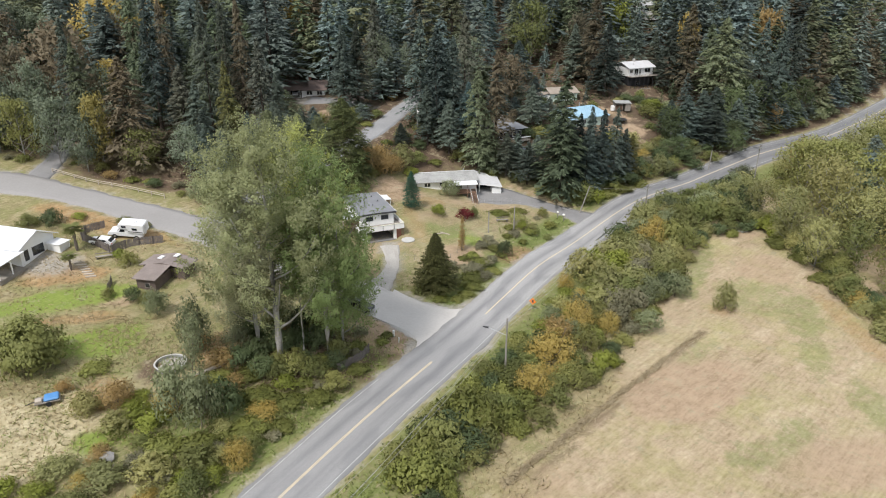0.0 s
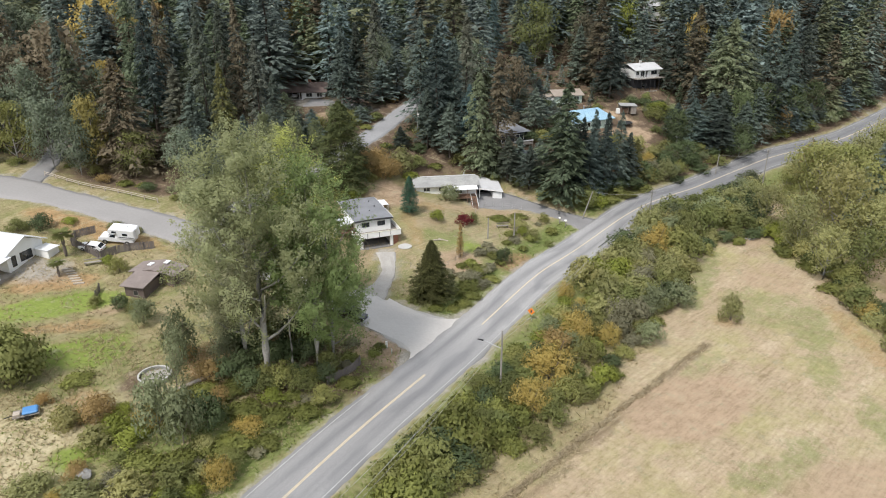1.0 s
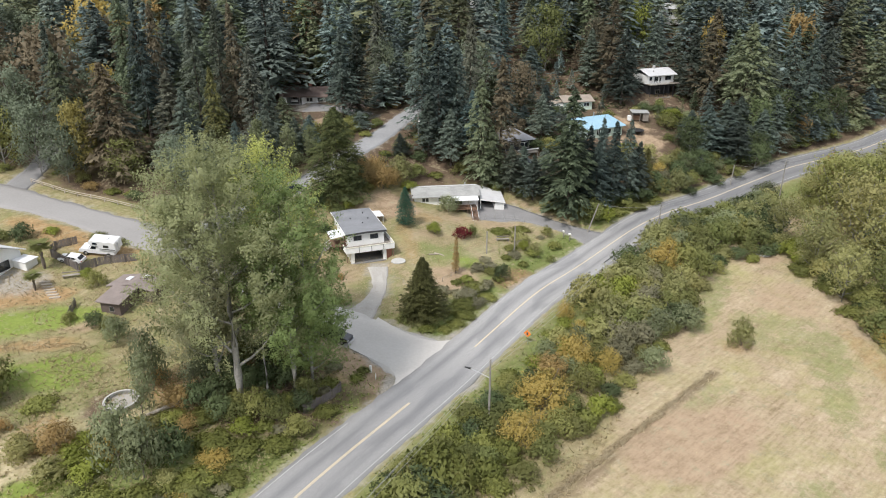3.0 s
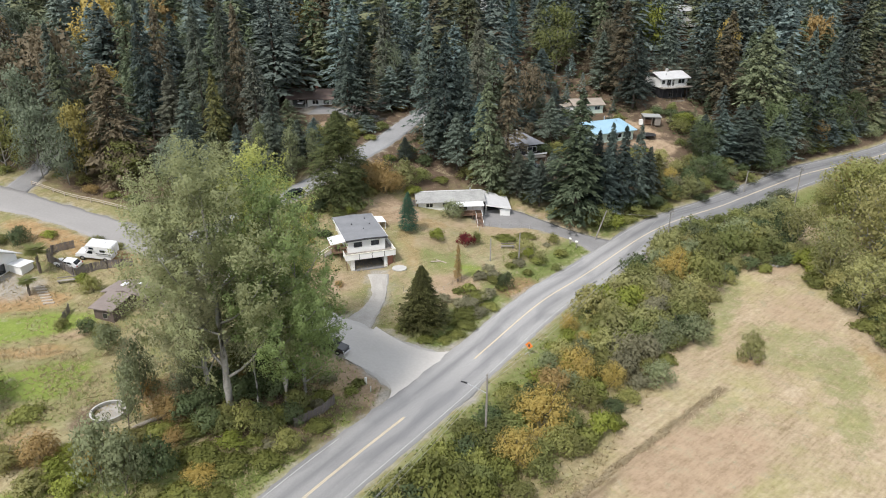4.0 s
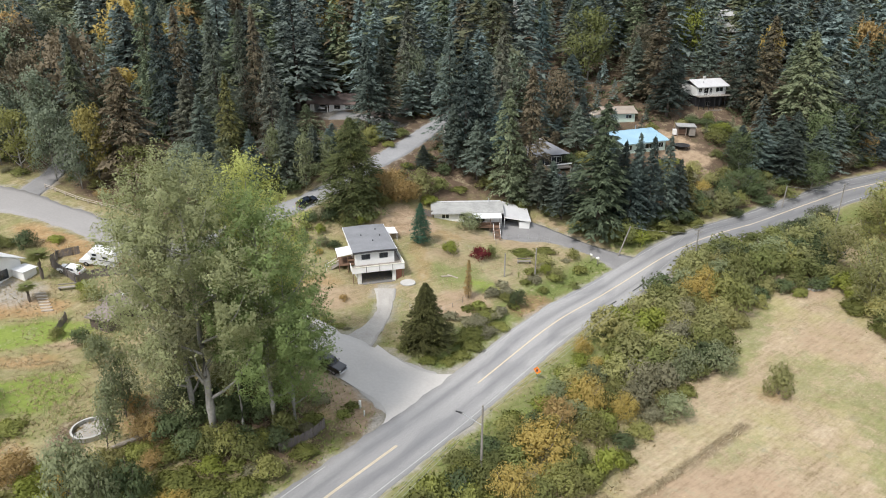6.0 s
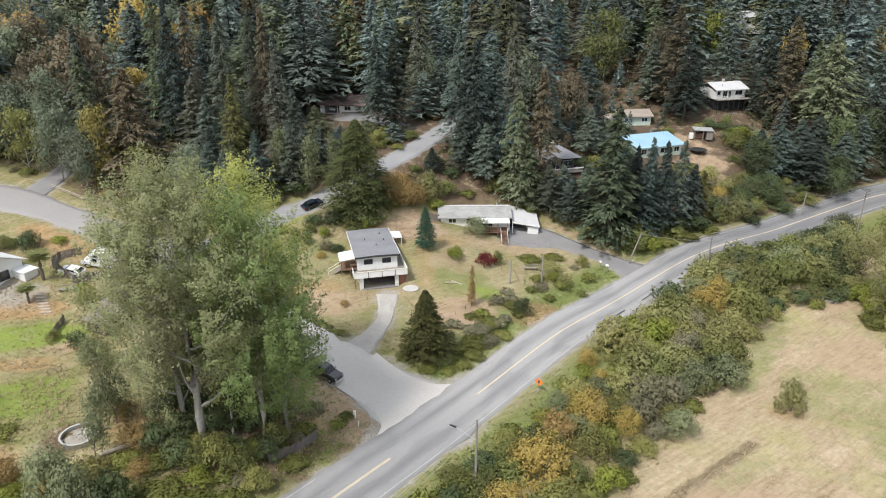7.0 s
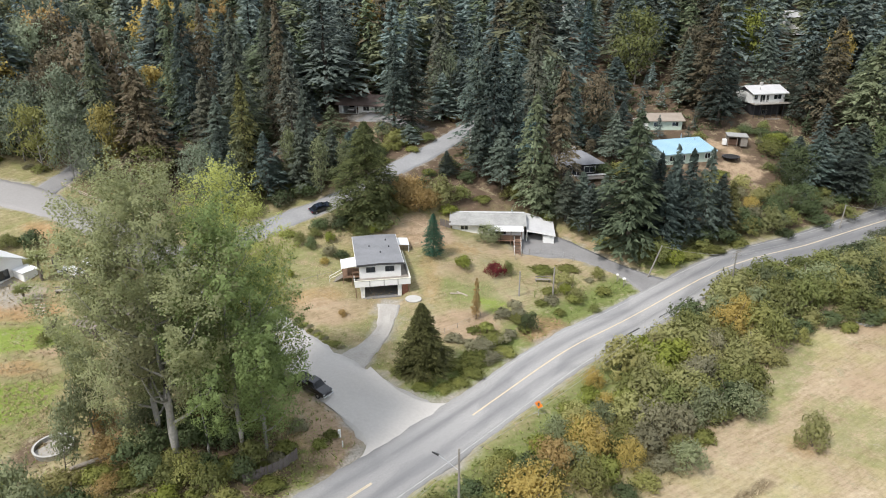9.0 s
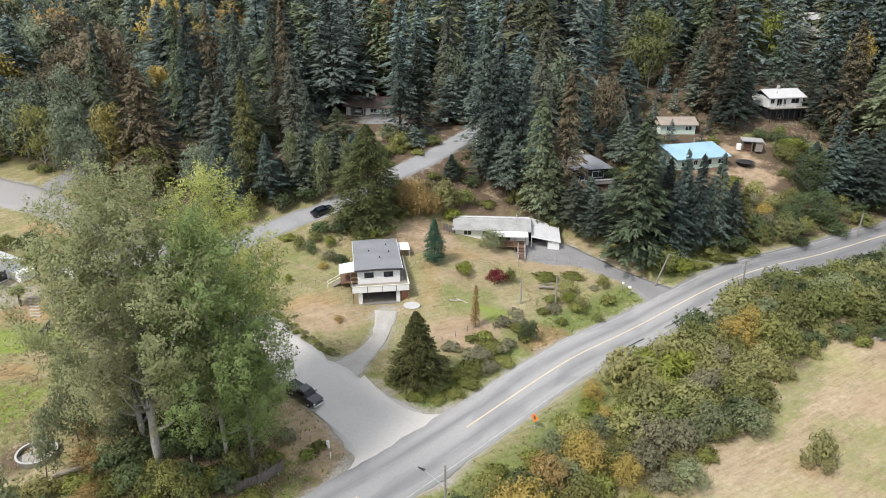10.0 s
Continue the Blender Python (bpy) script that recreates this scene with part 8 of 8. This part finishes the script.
def shell(profile, half, inset, bevel=0.06):
    """A body from its side outline (x, z), narrowed by inset towards the top."""
    bm = bmesh.new()
    zs = [z for _, z in profile]
    lo, hi = min(zs), max(zs)
    sides = []
    for sgn in (-1, 1):
        sides.append([bm.verts.new((x, sgn * (half - inset * (z - lo) / (hi - lo)), z)) for x, z in profile])
    bm.faces.new(sides[0]), bm.faces.new(sides[1][::-1])
    n = len(profile)
    for i in range(n):
        j = (i + 1) % n
        bm.faces.new((sides[0][i], sides[1][i], sides[1][j], sides[0][j]))
    bmesh.ops.recalc_face_normals(bm, faces=bm.faces)
    bmesh.ops.bevel(bm, geom=list(bm.edges), offset=bevel, segments=2, affect="EDGES", clamp_overlap=True)
    return bm


def wheels(car, xs, half, r, width=0.24):
    for x in xs:
        for sgn in (-1, 1):
            y = sgn * (half - width / 2 + 0.02)
            bm = rod((x, y - width / 2, r), (x, y + width / 2, r), r, None, 18)
            w = part("wheel", bm, M_TYRE, car, "black tyre")
            part("rim", rod((x, y + sgn * (width / 2 - 0.04), r), (x, y + sgn * (width / 2 + 0.012), r), r * 0.6, r * 0.5, 12), M_CHROME, w)


def glazing(car, name, quad):
    bm = bmesh.new()
    vs = [bm.verts.new(p) for p in quad]
    bm.faces.new(vs)
    bmesh.ops.solidify(bm, geom=list(bm.faces), thickness=0.02)
    return part(name, bm, M_GLASS, car, "dark tinted glass")


def pickup(x, y, turn):
    c = group_of("pickup_truck", stood(x, y, turn), label="black crew-cab pickup truck parked on the verge", category="truck")
    part("body", shell([(-2.8, 0.5), (2.75, 0.5), (2.8, 0.95), (2.6, 1.12), (1.35, 1.2), (-0.6, 1.2), (-0.62, 0.86), (-2.8, 0.86)], 0.96, 0.04), M_BLACK, c)
    for y0 in (-0.96, 0.86):
        part("bed_side", box(-2.8, y0, 0.8, -0.55, y0 + 0.1, 1.22, 0.03), M_BLACK, c)
    part("tailgate", box(-2.84, -0.85, 0.6, -2.76, 0.85, 1.2, 0.02), M_BLACK, c)
    part("bed_cover", box(-2.72, -0.84, 1.12, -0.66, 0.84, 1.17, 0.01), M_DARKMETAL, c, "dark flat bed cover")
    part("cab", shell([(-0.62, 1.15), (1.4, 1.15), (0.65, 1.8), (-0.5, 1.82)], 0.92, 0.16), M_BLACK, c)
    glazing(c, "windscreen", [(1.36, -0.76, 1.22), (1.36, 0.76, 1.22), (0.72, 0.68, 1.77), (0.72, -0.68, 1.77)])
    glazing(c, "rear_window", [(-0.635, -0.7, 1.3), (-0.635, 0.7, 1.3), (-0.56, 0.64, 1.7), (-0.56, -0.64, 1.7)])
    for s in (-1, 1):
        glazing(c, "side_window", [(0.42, s * 0.915, 1.26), (1.12, s * 0.915, 1.26), (0.64, s * 0.81, 1.7), (0.42, s * 0.81, 1.7)])
        glazing(c, "side_window", [(-0.45, s * 0.915, 1.26), (0.36, s * 0.915, 1.26), (0.36, s * 0.81, 1.7), (-0.4, s * 0.81, 1.7)])
        part("headlight", box(2.72, s * 0.78 - 0.13, 0.82, 2.82, s * 0.78 + 0.13, 1.0, 0.02), M_LAMP, c, "clear headlight")
        part("tail_light", box(-2.86, s * 0.88 - 0.06, 0.75, -2.78, s * 0.88 + 0.06, 1.1, 0.01), M_RED, c, "red tail light")
        part("mirror", box(1.05, s * 1.08 - 0.1, 1.22, 1.2, s * 1.08 + 0.1, 1.42, 0.03), M_BLACK, c)
    part("grille", box(2.77, -0.6, 0.72, 2.83, 0.6, 1.0, 0.02), M_DARKMETAL, c, "dark grille")
    part("bumper", box(2.72, -0.95, 0.45, 2.95, 0.95, 0.68, 0.05), M_CHROME, c, "bright front bumper")
    part("bumper", box(-2.98, -0.92, 0.45, -2.8, 0.92, 0.64, 0.04), M_CHROME, c, "bright rear bumper")
    part("number_plate", box(2.951, -0.25, 0.5, 2.962, 0.25, 0.62), M_LAMP, c)
    wheels(c, (-1.75, 1.8), 0.96, 0.39)
    return c


def saloon(x, y, turn, mat, label, hatch=False):
    c = group_of("car", stood(x, y, turn), label=label, category="car")
    part("body", shell([(-2.25, 0.35), (2.2, 0.35), (2.25, 0.65), (2.0, 0.8), (1.0, 0.92), (-1.6 - 0.5 * hatch, 0.98), (-2.25, 0.9)], 0.89, 0.05), mat, c)
    back = -2.05 if hatch else -1.75
    part("cabin", shell([(back, 0.93), (1.15, 0.9), (0.3, 1.42), (-1.0 - 0.5 * hatch, 1.44)], 0.82, 0.14), mat, c)
    glazing(c, "windscreen", [(1.1, -0.7, 0.97), (1.1, 0.7, 0.97), (0.36, 0.62, 1.4), (0.36, -0.62, 1.4)])
    glazing(c, "rear_window", [(back - 0.02, -0.66, 1.0), (back - 0.02, 0.66, 1.0), (-1.06 - 0.5 * hatch, 0.6, 1.4), (-1.06 - 0.5 * hatch, -0.6, 1.4)])
    for s in (-1, 1):
        glazing(c, "side_window", [(-0.35, s * 0.815, 1.0), (0.85, s * 0.815, 1.0), (0.3, s * 0.725, 1.34), (-0.35, s * 0.725, 1.34)])
        glazing(c, "side_window", [(-1.4, s * 0.815, 1.0), (-0.42, s * 0.815, 1.0), (-0.42, s * 0.725, 1.34), (-1.0, s * 0.725, 1.34)])
        part("headlight", box(2.1, s * 0.66 - 0.16, 0.6, 2.26, s * 0.66 + 0.16, 0.74, 0.03), M_LAMP, c, "clear headlight")
        part("tail_light", box(-2.28, s * 0.7 - 0.14, 0.68, -2.2, s * 0.7 + 0.14, 0.86, 0.02), M_RED, c, "red tail light")
        part("mirror", box(0.75, s * 0.96 - 0.08, 0.95, 0.88, s * 0.96 + 0.08, 1.08, 0.02), mat, c)
    wheels(c, (-1.35, 1.4), 0.89, 0.33, 0.2)
    return c


def camper(x, y, turn):
    c = group_of("truck_camper", stood(x, y, turn), label="white pickup carrying a white camper body", category="camper")
    part("body", shell([(-2.6, 0.5), (2.8, 0.5), (2.85, 0.95), (2.6, 1.15), (1.5, 1.25), (-2.6, 1.25)], 0.98, 0.04), M_CARWHITE, c)
    part("cab", shell([(-0.3, 1.2), (1.55, 1.2), (0.85, 1.82), (-0.2, 1.84)], 0.93, 0.14), M_CARWHITE, c)
    glazing(c, "windscreen", [(1.52, -0.78, 1.27), (1.52, 0.78, 1.27), (0.92, 0.7, 1.79), (0.92, -0.7, 1.79)])
    part("camper_box", shell([(-3.0, 1.28), (-0.35, 1.28), (-0.3, 1.95), (0.95, 2.0), (1.25, 2.35), (0.95, 2.85), (-2.9, 2.85)], 1.1, 0.06, 0.08), M_CARWHITE, c)
    for s in (-1, 1):
        glazing(c, "side_window", [(0.2, s * 0.925, 1.3), (1.1, s * 0.925, 1.3), (0.8, s * 0.83, 1.72), (0.2, s * 0.83, 1.72)])
        part("camper_window", box(-1.9, s * 1.075 - 0.02, 1.85, -1.1, s * 1.075 + 0.02, 2.25, 0.01), M_GLASS, c, "dark camper window")
        part("camper_window", box(-0.2, s * 1.065 - 0.02, 2.2, 0.5, s * 1.065 + 0.02, 2.55, 0.01), M_GLASS, c, "dark camper window")
        part("stripe", box(-2.8, s * 1.095 - 0.012, 1.5, -0.5, s * 1.095 + 0.012, 1.62), M_DARKMETAL, c, "thin dark side stripe")
        part("headlight", box(2.76, s * 0.74 - 0.14, 0.82, 2.87, s * 0.74 + 0.14, 1.0, 0.02), M_LAMP, c, "clear headlight")
    part("rear_door", box(-3.04, -0.35, 1.4, -2.99, 0.35, 2.7, 0.01), M_LAMP, c)
    part("roof_vent", box(-1.6, -0.3, 2.85, -1.0, 0.3, 3.0, 0.04), M_CARWHITE, c)
    part("bumper", box(2.76, -0.96, 0.45, 2.98, 0.96, 0.68, 0.04), M_CHROME, c)
    wheels(c, (-1.6, 1.85), 0.98, 0.39)
    return c


pickup(-14.3, 104.1, -23)
saloon(-31.8, 152.6, 50, M_NAVY, "dark blue-black saloon car on the lane")
saloon(-63.0, 119.9, 172, M_CARWHITE, "white hatchback parked behind a board fence", True)
camper(-59.3, 122.9, 178).scale = (1.18, 1.15, 1.15)
saloon(-42.4, 204.0, -90, M_CARWHITE, "pale car parked under a carport", True)
saloon(20.0, 176.6, 150, M_NAVY, "dark car parked beside a grey house", True)


# ---- fences ----
def board_fence(line, tall, label, mat=M_FENCEWOOD, width=0.15, gap=0.02):
    f = group_of("board_fence", Matrix.Identity(4), label=label, category="fence")
    p = glide(line, 0.2)[:, :2] if len(line) > 2 else np.linspace(line[0], line[1], 80)
    dist = np.r_[0, np.cumsum(np.linalg.norm(np.diff(p, axis=0), axis=1))]
    board = box(-width / 2, -0.012, -0.1, width / 2, 0.012, tall)
    me = bpy.data.meshes.new("board")
    board.to_mesh(me), board.free()
    me.materials.append(mat)
    pm = bpy.data.meshes.new("post")
    b = box(-0.06, -0.06, -0.5, 0.06, 0.06, tall + 0.08)
    b.to_mesh(pm), b.free()
    pm.materials.append(mat)
    for name, mesh, step, aside in (("board", me, width + gap, 0.04), ("post", pm, 2.4, -0.05)):
        for s in np.arange(0, dist[-1], step):
            x, y = np.interp(s, dist, p[:, 0]), np.interp(s, dist, p[:, 1])
            x2, y2 = np.interp(s + 0.3, dist, p[:, 0]), np.interp(s + 0.3, dist, p[:, 1])
            x1, y1 = np.interp(s - 0.3, dist, p[:, 0]), np.interp(s - 0.3, dist, p[:, 1])
            a = math.atan2(y2 - y1, x2 - x1)
            ob = new(name, mesh)
            ob.parent = f
            ob.matrix_local = pose(x - math.sin(a) * aside, y + math.cos(a) * aside, lie(x, y) + rng.uniform(-0.04, 0.04), rng.normal() * 1.2, rng.normal() * 1.2, math.degrees(a))
    return f


def rail_fence(line, label, tall=1.0, rails=2, step=2.6, r=0.05, mat=M_GREYWOOD, wire=False):
    f = group_of("wire_fence" if wire else "rail_fence", Matrix.Identity(4), label=label, category="fence")
    p = glide(line, 0.3)[:, :2]
    dist = np.r_[0, np.cumsum(np.linalg.norm(np.diff(p, axis=0), axis=1))]
    ps = []
    for s in np.arange(0, dist[-1], step):
        x, y = float(np.interp(s, dist, p[:, 0])), float(np.interp(s, dist, p[:, 1]))
        ps.append(Vector((x, y, lie(x, y))))
        part("post", rod((x, y, ps[-1].z - 0.4), (x + rng.normal() * 0.03, y, ps[-1].z + tall), r * 1.3, r, 6), mat, f)
    for a, b in zip(ps, ps[1:]):
        for k in range(rails):
            h = Vector((0, 0, tall * (0.92 - 0.42 * k)))
            part("wire" if wire else "rail", rod(a + h, b + h, 0.012 if wire else r * 0.8, None, 5), M_WIRE if wire else mat, f)
    return f


board_fence([(-67.4, 122.8), (-67.3, 120.9), (-63.2, 118.6), (-60.4, 117.0)], 1.6, "weathered grey board fence round the parking yard")
board_fence([(-60.2, 117.2), (-57.6, 119.6), (-52.4, 121.6)], 1.5, "weathered grey board fence round the parking yard")
board_fence([(-67.6, 123.0), (-64.6, 125.2)], 1.5, "weathered grey board fence behind the parked cars")
board_fence([(-56.6, 108.0), (-55.8, 104.0)], 1.3, "old leaning garden fence boards")
board_fence([(-11.2, 91.4), (-12.4, 88.8), (-15.2, 85.6)], 1.3, "dark old board fence under the cottonwoods")
board_fence([(-8.2, 155.9), (-6.2, 156.2)], 1.5, "grey board gate beside the long house")
rail_fence([(-84, 145.2), (-74.6, 141.9), (-68.3, 140.8), (-62, 139.4), (-56.0, 138.0)], "low pale split-rail fence above the road", 0.9, 2, 3.0, 0.08, M_DEADWOOD)
rail_fence([(-31, 123.6), (-27.5, 127.2), (-23.2, 131.4), (-20.6, 133.4)], "thin post-and-rail garden fence", 0.8, 1, 2.5, 0.04)
rail_fence([(7.3, 150.6), (8.8, 153.6), (12, 155.2), (16, 155.6), (20, 154.0)], "wire mesh garden fence on thin posts", 1.1, 3, 2.2, 0.03, M_STEEL, True)
rail_fence([(-5.5, 123), (-3.5, 120.5), (0.5, 123.5), (4.5, 129)], "sagging wire fence on thin posts", 1.0, 2, 2.5, 0.035, M_GREYWOOD, True)


# weeds on the bank above the road
bank = []
for _ in range(400):
    i = rng.integers(0, len(MAIN) - 1)
    d = MAIN[i + 1, :2] - MAIN[i, :2]
    d /= np.linalg.norm(d)
    o = -rng.uniform(7.0, 13.0)
    x, y = MAIN[i, 0] + d[1] * o, MAIN[i, 1] - d[0] * o
    if not (55 < y < 150) or float(off_roads(x, y)[0]) < 1.6 or any(math.hypot(x - a, y - b) < 1.9 for a, b in bank):
        continue
    bank.append((x, y))
    k = ("weed", "weed", "dry_weed")[rng.integers(3)]
    tall = rng.uniform(0.7, 1.7)
    bush(k, x, y, tall * 1.2, tall * 1.6 + 0.9, "weeds on the road bank")

# ---- small things ----
def road_sign():
    z = lie(15.7, 109.2)
    s = group_of("road_works_sign", pose(15.7, 109.2, z, 0, 0, -28), label="orange diamond road-works sign on a folding stand", category="sign")
    bm = bmesh.new()
    box(-0.46, -0.015, -0.46, 0.46, 0.015, 0.46, 0.0, bm)
    bmesh.ops.rotate(bm, verts=bm.verts, cent=(0, 0, 0), matrix=Matrix.Rotation(radians(45), 3, "Y"))
    bmesh.ops.translate(bm, verts=bm.verts, vec=(0, 0, 1.55))
    panel = part("panel", bm, M_ORANGE, s)
    part("mark", box(-0.14, -0.028, 1.3, 0.14, -0.018, 1.8), M_DARKTRIM, panel, "plain black mark")
    part("mast", rod((0, 0.06, 0.1), (0, 0.06, 2.2), 0.025, None, 6), M_STEEL, s)
    for a in range(4):
        part("foot", rod((0, 0.06, 0.3), (0.7 * math.cos(a * 1.571 + 0.6), 0.7 * math.sin(a * 1.571 + 0.6), 0.02), 0.022, None, 5), M_STEEL, s)
    return s


def mailboxes():
    for x, y, h, w in ((27.4, 149.4, 1.15, 0.5), (26.2, 150.3, 1.2, 0.36)):
        b = group_of("mailbox", pose(x, y, lie(x, y), 0, 0, 20), label="white mailbox on a wooden post", category="mailbox", group="mailboxes at the drive")
        part("post", box(-0.06, -0.06, -0.3, 0.06, 0.06, h), M_GREYWOOD, b)
        bm = box(-w / 2, -0.28, h, w / 2, 0.28, h + 0.34, 0.06)
        part("box", bm, M_WHITE, b)
        part("flap", box(-w / 2 + 0.03, -0.3, h + 0.04, w / 2 - 0.03, -0.284, h + 0.3, 0.005), M_CREAM, b)


def ring_pool():
    z = lie(-38.5, 84.8)
    p = group_of("round_pool", pose(-38.5, 84.8, z), label="empty round white-rimmed garden pool on dry grass", category="pool")
    for name, r0, r1, h0, h1, mat in (("wall", 2.05, 2.12, -0.1, 0.55, M_STEEL), ("rim", 2.0, 2.24, 0.55, 0.63, M_CONCRETE)):
        bm = bmesh.new()
        n = 40
        rings = [[bm.verts.new((r * math.cos(6.2832 * i / n), r * math.sin(6.2832 * i / n), h)) for i in range(n)] for r, h in ((r0, h0), (r1, h0), (r1, h1), (r0, h1))]
        for a, b in zip(rings, rings[1:] + rings[:1]):
            for i in range(n):
                bm.faces.new((a[i], a[(i + 1) % n], b[(i + 1) % n], b[i]))
        part(name, bm, mat, p)
    part("liner", rod((0, 0, -0.05), (0, 0, 0.1), 2.04, None, 32), M_GRAVEL, p, "pale dirty liner")
    return p


def log_seat():
    a, b = Vector((-34.3, 82.2, lie(-34.3, 82.2) + 0.3)), Vector((-31.3, 85.1, lie(-31.3, 85.1) + 0.3))
    ob = group_of("fallen_log", Matrix.Identity(4), label="bleached fallen log with a broken root end", category="log")
    bm = rod(a, b, 0.24, 0.32, 10)
    part("stem", bm, M_DEADWOOD, ob)
    r = bmesh.new()
    for k in range(6):
        az = k * 1.05
        rod(b, b + Vector((0.45 * math.cos(az) + 0.2, 0.45 * math.sin(az) + 0.2, 0.6 * math.sin(az * 1.7))), 0.12, 0.03, 5, r)
    part("roots", r, M_DEADWOOD, ob)
    return ob


def trailer():
    c = group_of("garden_trailer", stood(-51.4, 76.2, 25), label="small flat trailer with a blue tarpaulin in rough grass", category="trailer")
    part("bed", box(-1.5, -0.8, 0.45, 1.5, 0.8, 0.6, 0.02), M_GREYWOOD, c)
    bm = box(-0.4, -0.75, 0.61, 1.4, 0.75, 1.0, 0.15)
    part("tarpaulin", bm, M_BLUEPAINT, c, "faded blue tarpaulin")
    part("drawbar", rod((-1.5, 0, 0.5), (-2.6, 0, 0.3), 0.05), M_DARKMETAL, c)
    part("crate", box(-1.4, -0.7, 0.61, -0.6, 0.1, 0.95, 0.03), M_DEADWOOD, c)
    for s in (-1, 1):
        part("wheel", rod((0.1, s * 0.82, 0.32), (0.1, s * 0.98, 0.32), 0.32, None, 14), M_TYRE, c)
    return c


def boulder(x, y, r, label, seed, mat=M_STONE, flat=0.7):
    bm = bmesh.new()
    bmesh.ops.create_icosphere(bm, subdivisions=2, radius=r)
    rs = random.Random(seed)
    for v in bm.verts:
        v.co *= rs.uniform(0.82, 1.12)
        v.co.z *= flat
    me = bpy.data.meshes.new("boulder")
    bm.to_mesh(me), bm.free()
    me.materials.append(mat)
    ob = new("boulder", me)
    ob.location = (x, y, lie(x, y) + r * flat * 0.5)
    return tagged(ob, label, "boulder")


def trampoline(x, y):
    """A round garden trampoline on bent legs."""
    g = group_of("trampoline", pose(x, y, lie(x, y)), label="round black garden trampoline on bare ground", category="trampoline")
    ring = lambda r0, r1, z0, z1, n=28: mesh_of("ring", [(r * math.cos(6.2832 * i / n), r * math.sin(6.2832 * i / n), z) for r, z in ((r0, z0), (r1, z0), (r1, z1), (r0, z1)) for i in range(n)],
                                                [(a * n + i, a * n + (i + 1) % n, b * n + (i + 1) % n, b * n + i) for a, b in ((0, 1), (1, 2), (2, 3), (3, 0)) for i in range(n)], M_DARKMETAL)
    part("frame", ring(2.0, 2.12, 0.8, 0.9), None, g)
    part("pad", ring(1.65, 2.1, 0.905, 0.94), None, g, "dark edge padding")
    part("mat", rod((0, 0, 0.87), (0, 0, 0.895), 1.72, None, 28), M_TYRE, g, "black woven mat")
    for i in range(6):
        a = i * 1.0472
        part("leg", rod((2.05 * math.cos(a), 2.05 * math.sin(a), -0.2), (2.05 * math.cos(a), 2.05 * math.sin(a), 0.8), 0.04), M_DARKMETAL, g)
    return g


trampoline(53.1, 208.8)


def garden_steps():
    """Timber-edged steps down the bank below the gravel yard."""
    g = group_of("garden_steps", label="pale timber garden steps down a dry bank", category="steps")
    for i in range(7):
        k = i / 6
        x, y = -64.6 + 3.7 * k, 113.6 - 3.9 * k
        step = part("step", box(-0.85, -0.2, -0.25, 0.85, 0.2, 0.1, 0.02), M_DEADWOOD, g)
        step.matrix_local = pose(x, y, lie(x, y) + 0.05, 0, 0, 14)
    return g


garden_steps()
road_sign(), mailboxes(), ring_pool(), log_seat(), trailer()
boulder(-39.6, 66.4, 0.9, "pale boulder in rough grass", 1)
for k in range(11):
    a = k * 0.57
    boulder(66.5 + 1.3 * math.cos(a), 145.6 + 1.3 * math.sin(a), 0.28 + 0.06 * (k % 3), "small grey stone of a field fire ring", k + 10)
for x, y, t in ((-0.6, 133.6, 20), (0.4, 133.9, -15)):
    b = box(-1.0, -0.14, 0.02, 1.0, 0.14, 0.09, 0.01)
    me = bpy.data.meshes.new("plank")
    b.to_mesh(me), b.free()
    me.materials.append(M_DEADWOOD)
    ob = new("plank", me)
    ob.matrix_world = stood(x, y, t, 0.08)
    tagged(ob, "bleached plank lying on the yard grass", "plank")
disc = new("paved_circle", mesh_of("paved_circle", *(lambda n: ([(1.35 * math.cos(6.2832 * i / n), 0.95 * math.sin(6.2832 * i / n), h) for h in (-0.3, 0.06) for i in range(n)], [tuple(range(n, 2 * n))] + [(i, (i + 1) % n, n + (i + 1) % n, n + i) for i in range(n)]))(28), M_CONCRETE))
disc.matrix_world = stood(-7.0, 129.8, 20, 0.12)
tagged(disc, "pale oval concrete patch beside the garage", "paving", kind="structure")


def marker_post(x, y, tall, label, w=0.16):
    b = box(-w, -w, -0.3, w, w, tall, 0.04)
    me = bpy.data.meshes.new("marker_post")
    b.to_mesh(me), b.free()
    me.materials.append(M_WHITE)
    ob = new("marker_post", me)
    ob.location = (x, y, lie(x, y))
    return tagged(ob, label, "post")


marker_post(-7.8, 96.6, 1.0, "white marker post at the junction verge")
marker_post(-6.9, 95.2, 0.7, "short white marker post at the junction verge", 0.08)


def bench(x, y, turn):
    b = group_of("plank_bench", stood(x, y, turn), label="grey weathered plank bench in long grass", category="bench")
    part("seat", box(-1.5, -0.25, 0.5, 1.5, 0.25, 0.58, 0.01), M_GREYWOOD, b)
    part("rail", box(-1.5, 0.2, 0.9, 1.5, 0.26, 1.1, 0.01), M_GREYWOOD, b)
    for x0 in (-1.3, 1.3):
        part("leg", box(x0 - 0.06, -0.2, -0.1, x0 + 0.06, 0.2, 0.5), M_GREYWOOD, b)
    return b


bench(13.0, 144.8, 25), bench(-60.8, 115.4, 20)
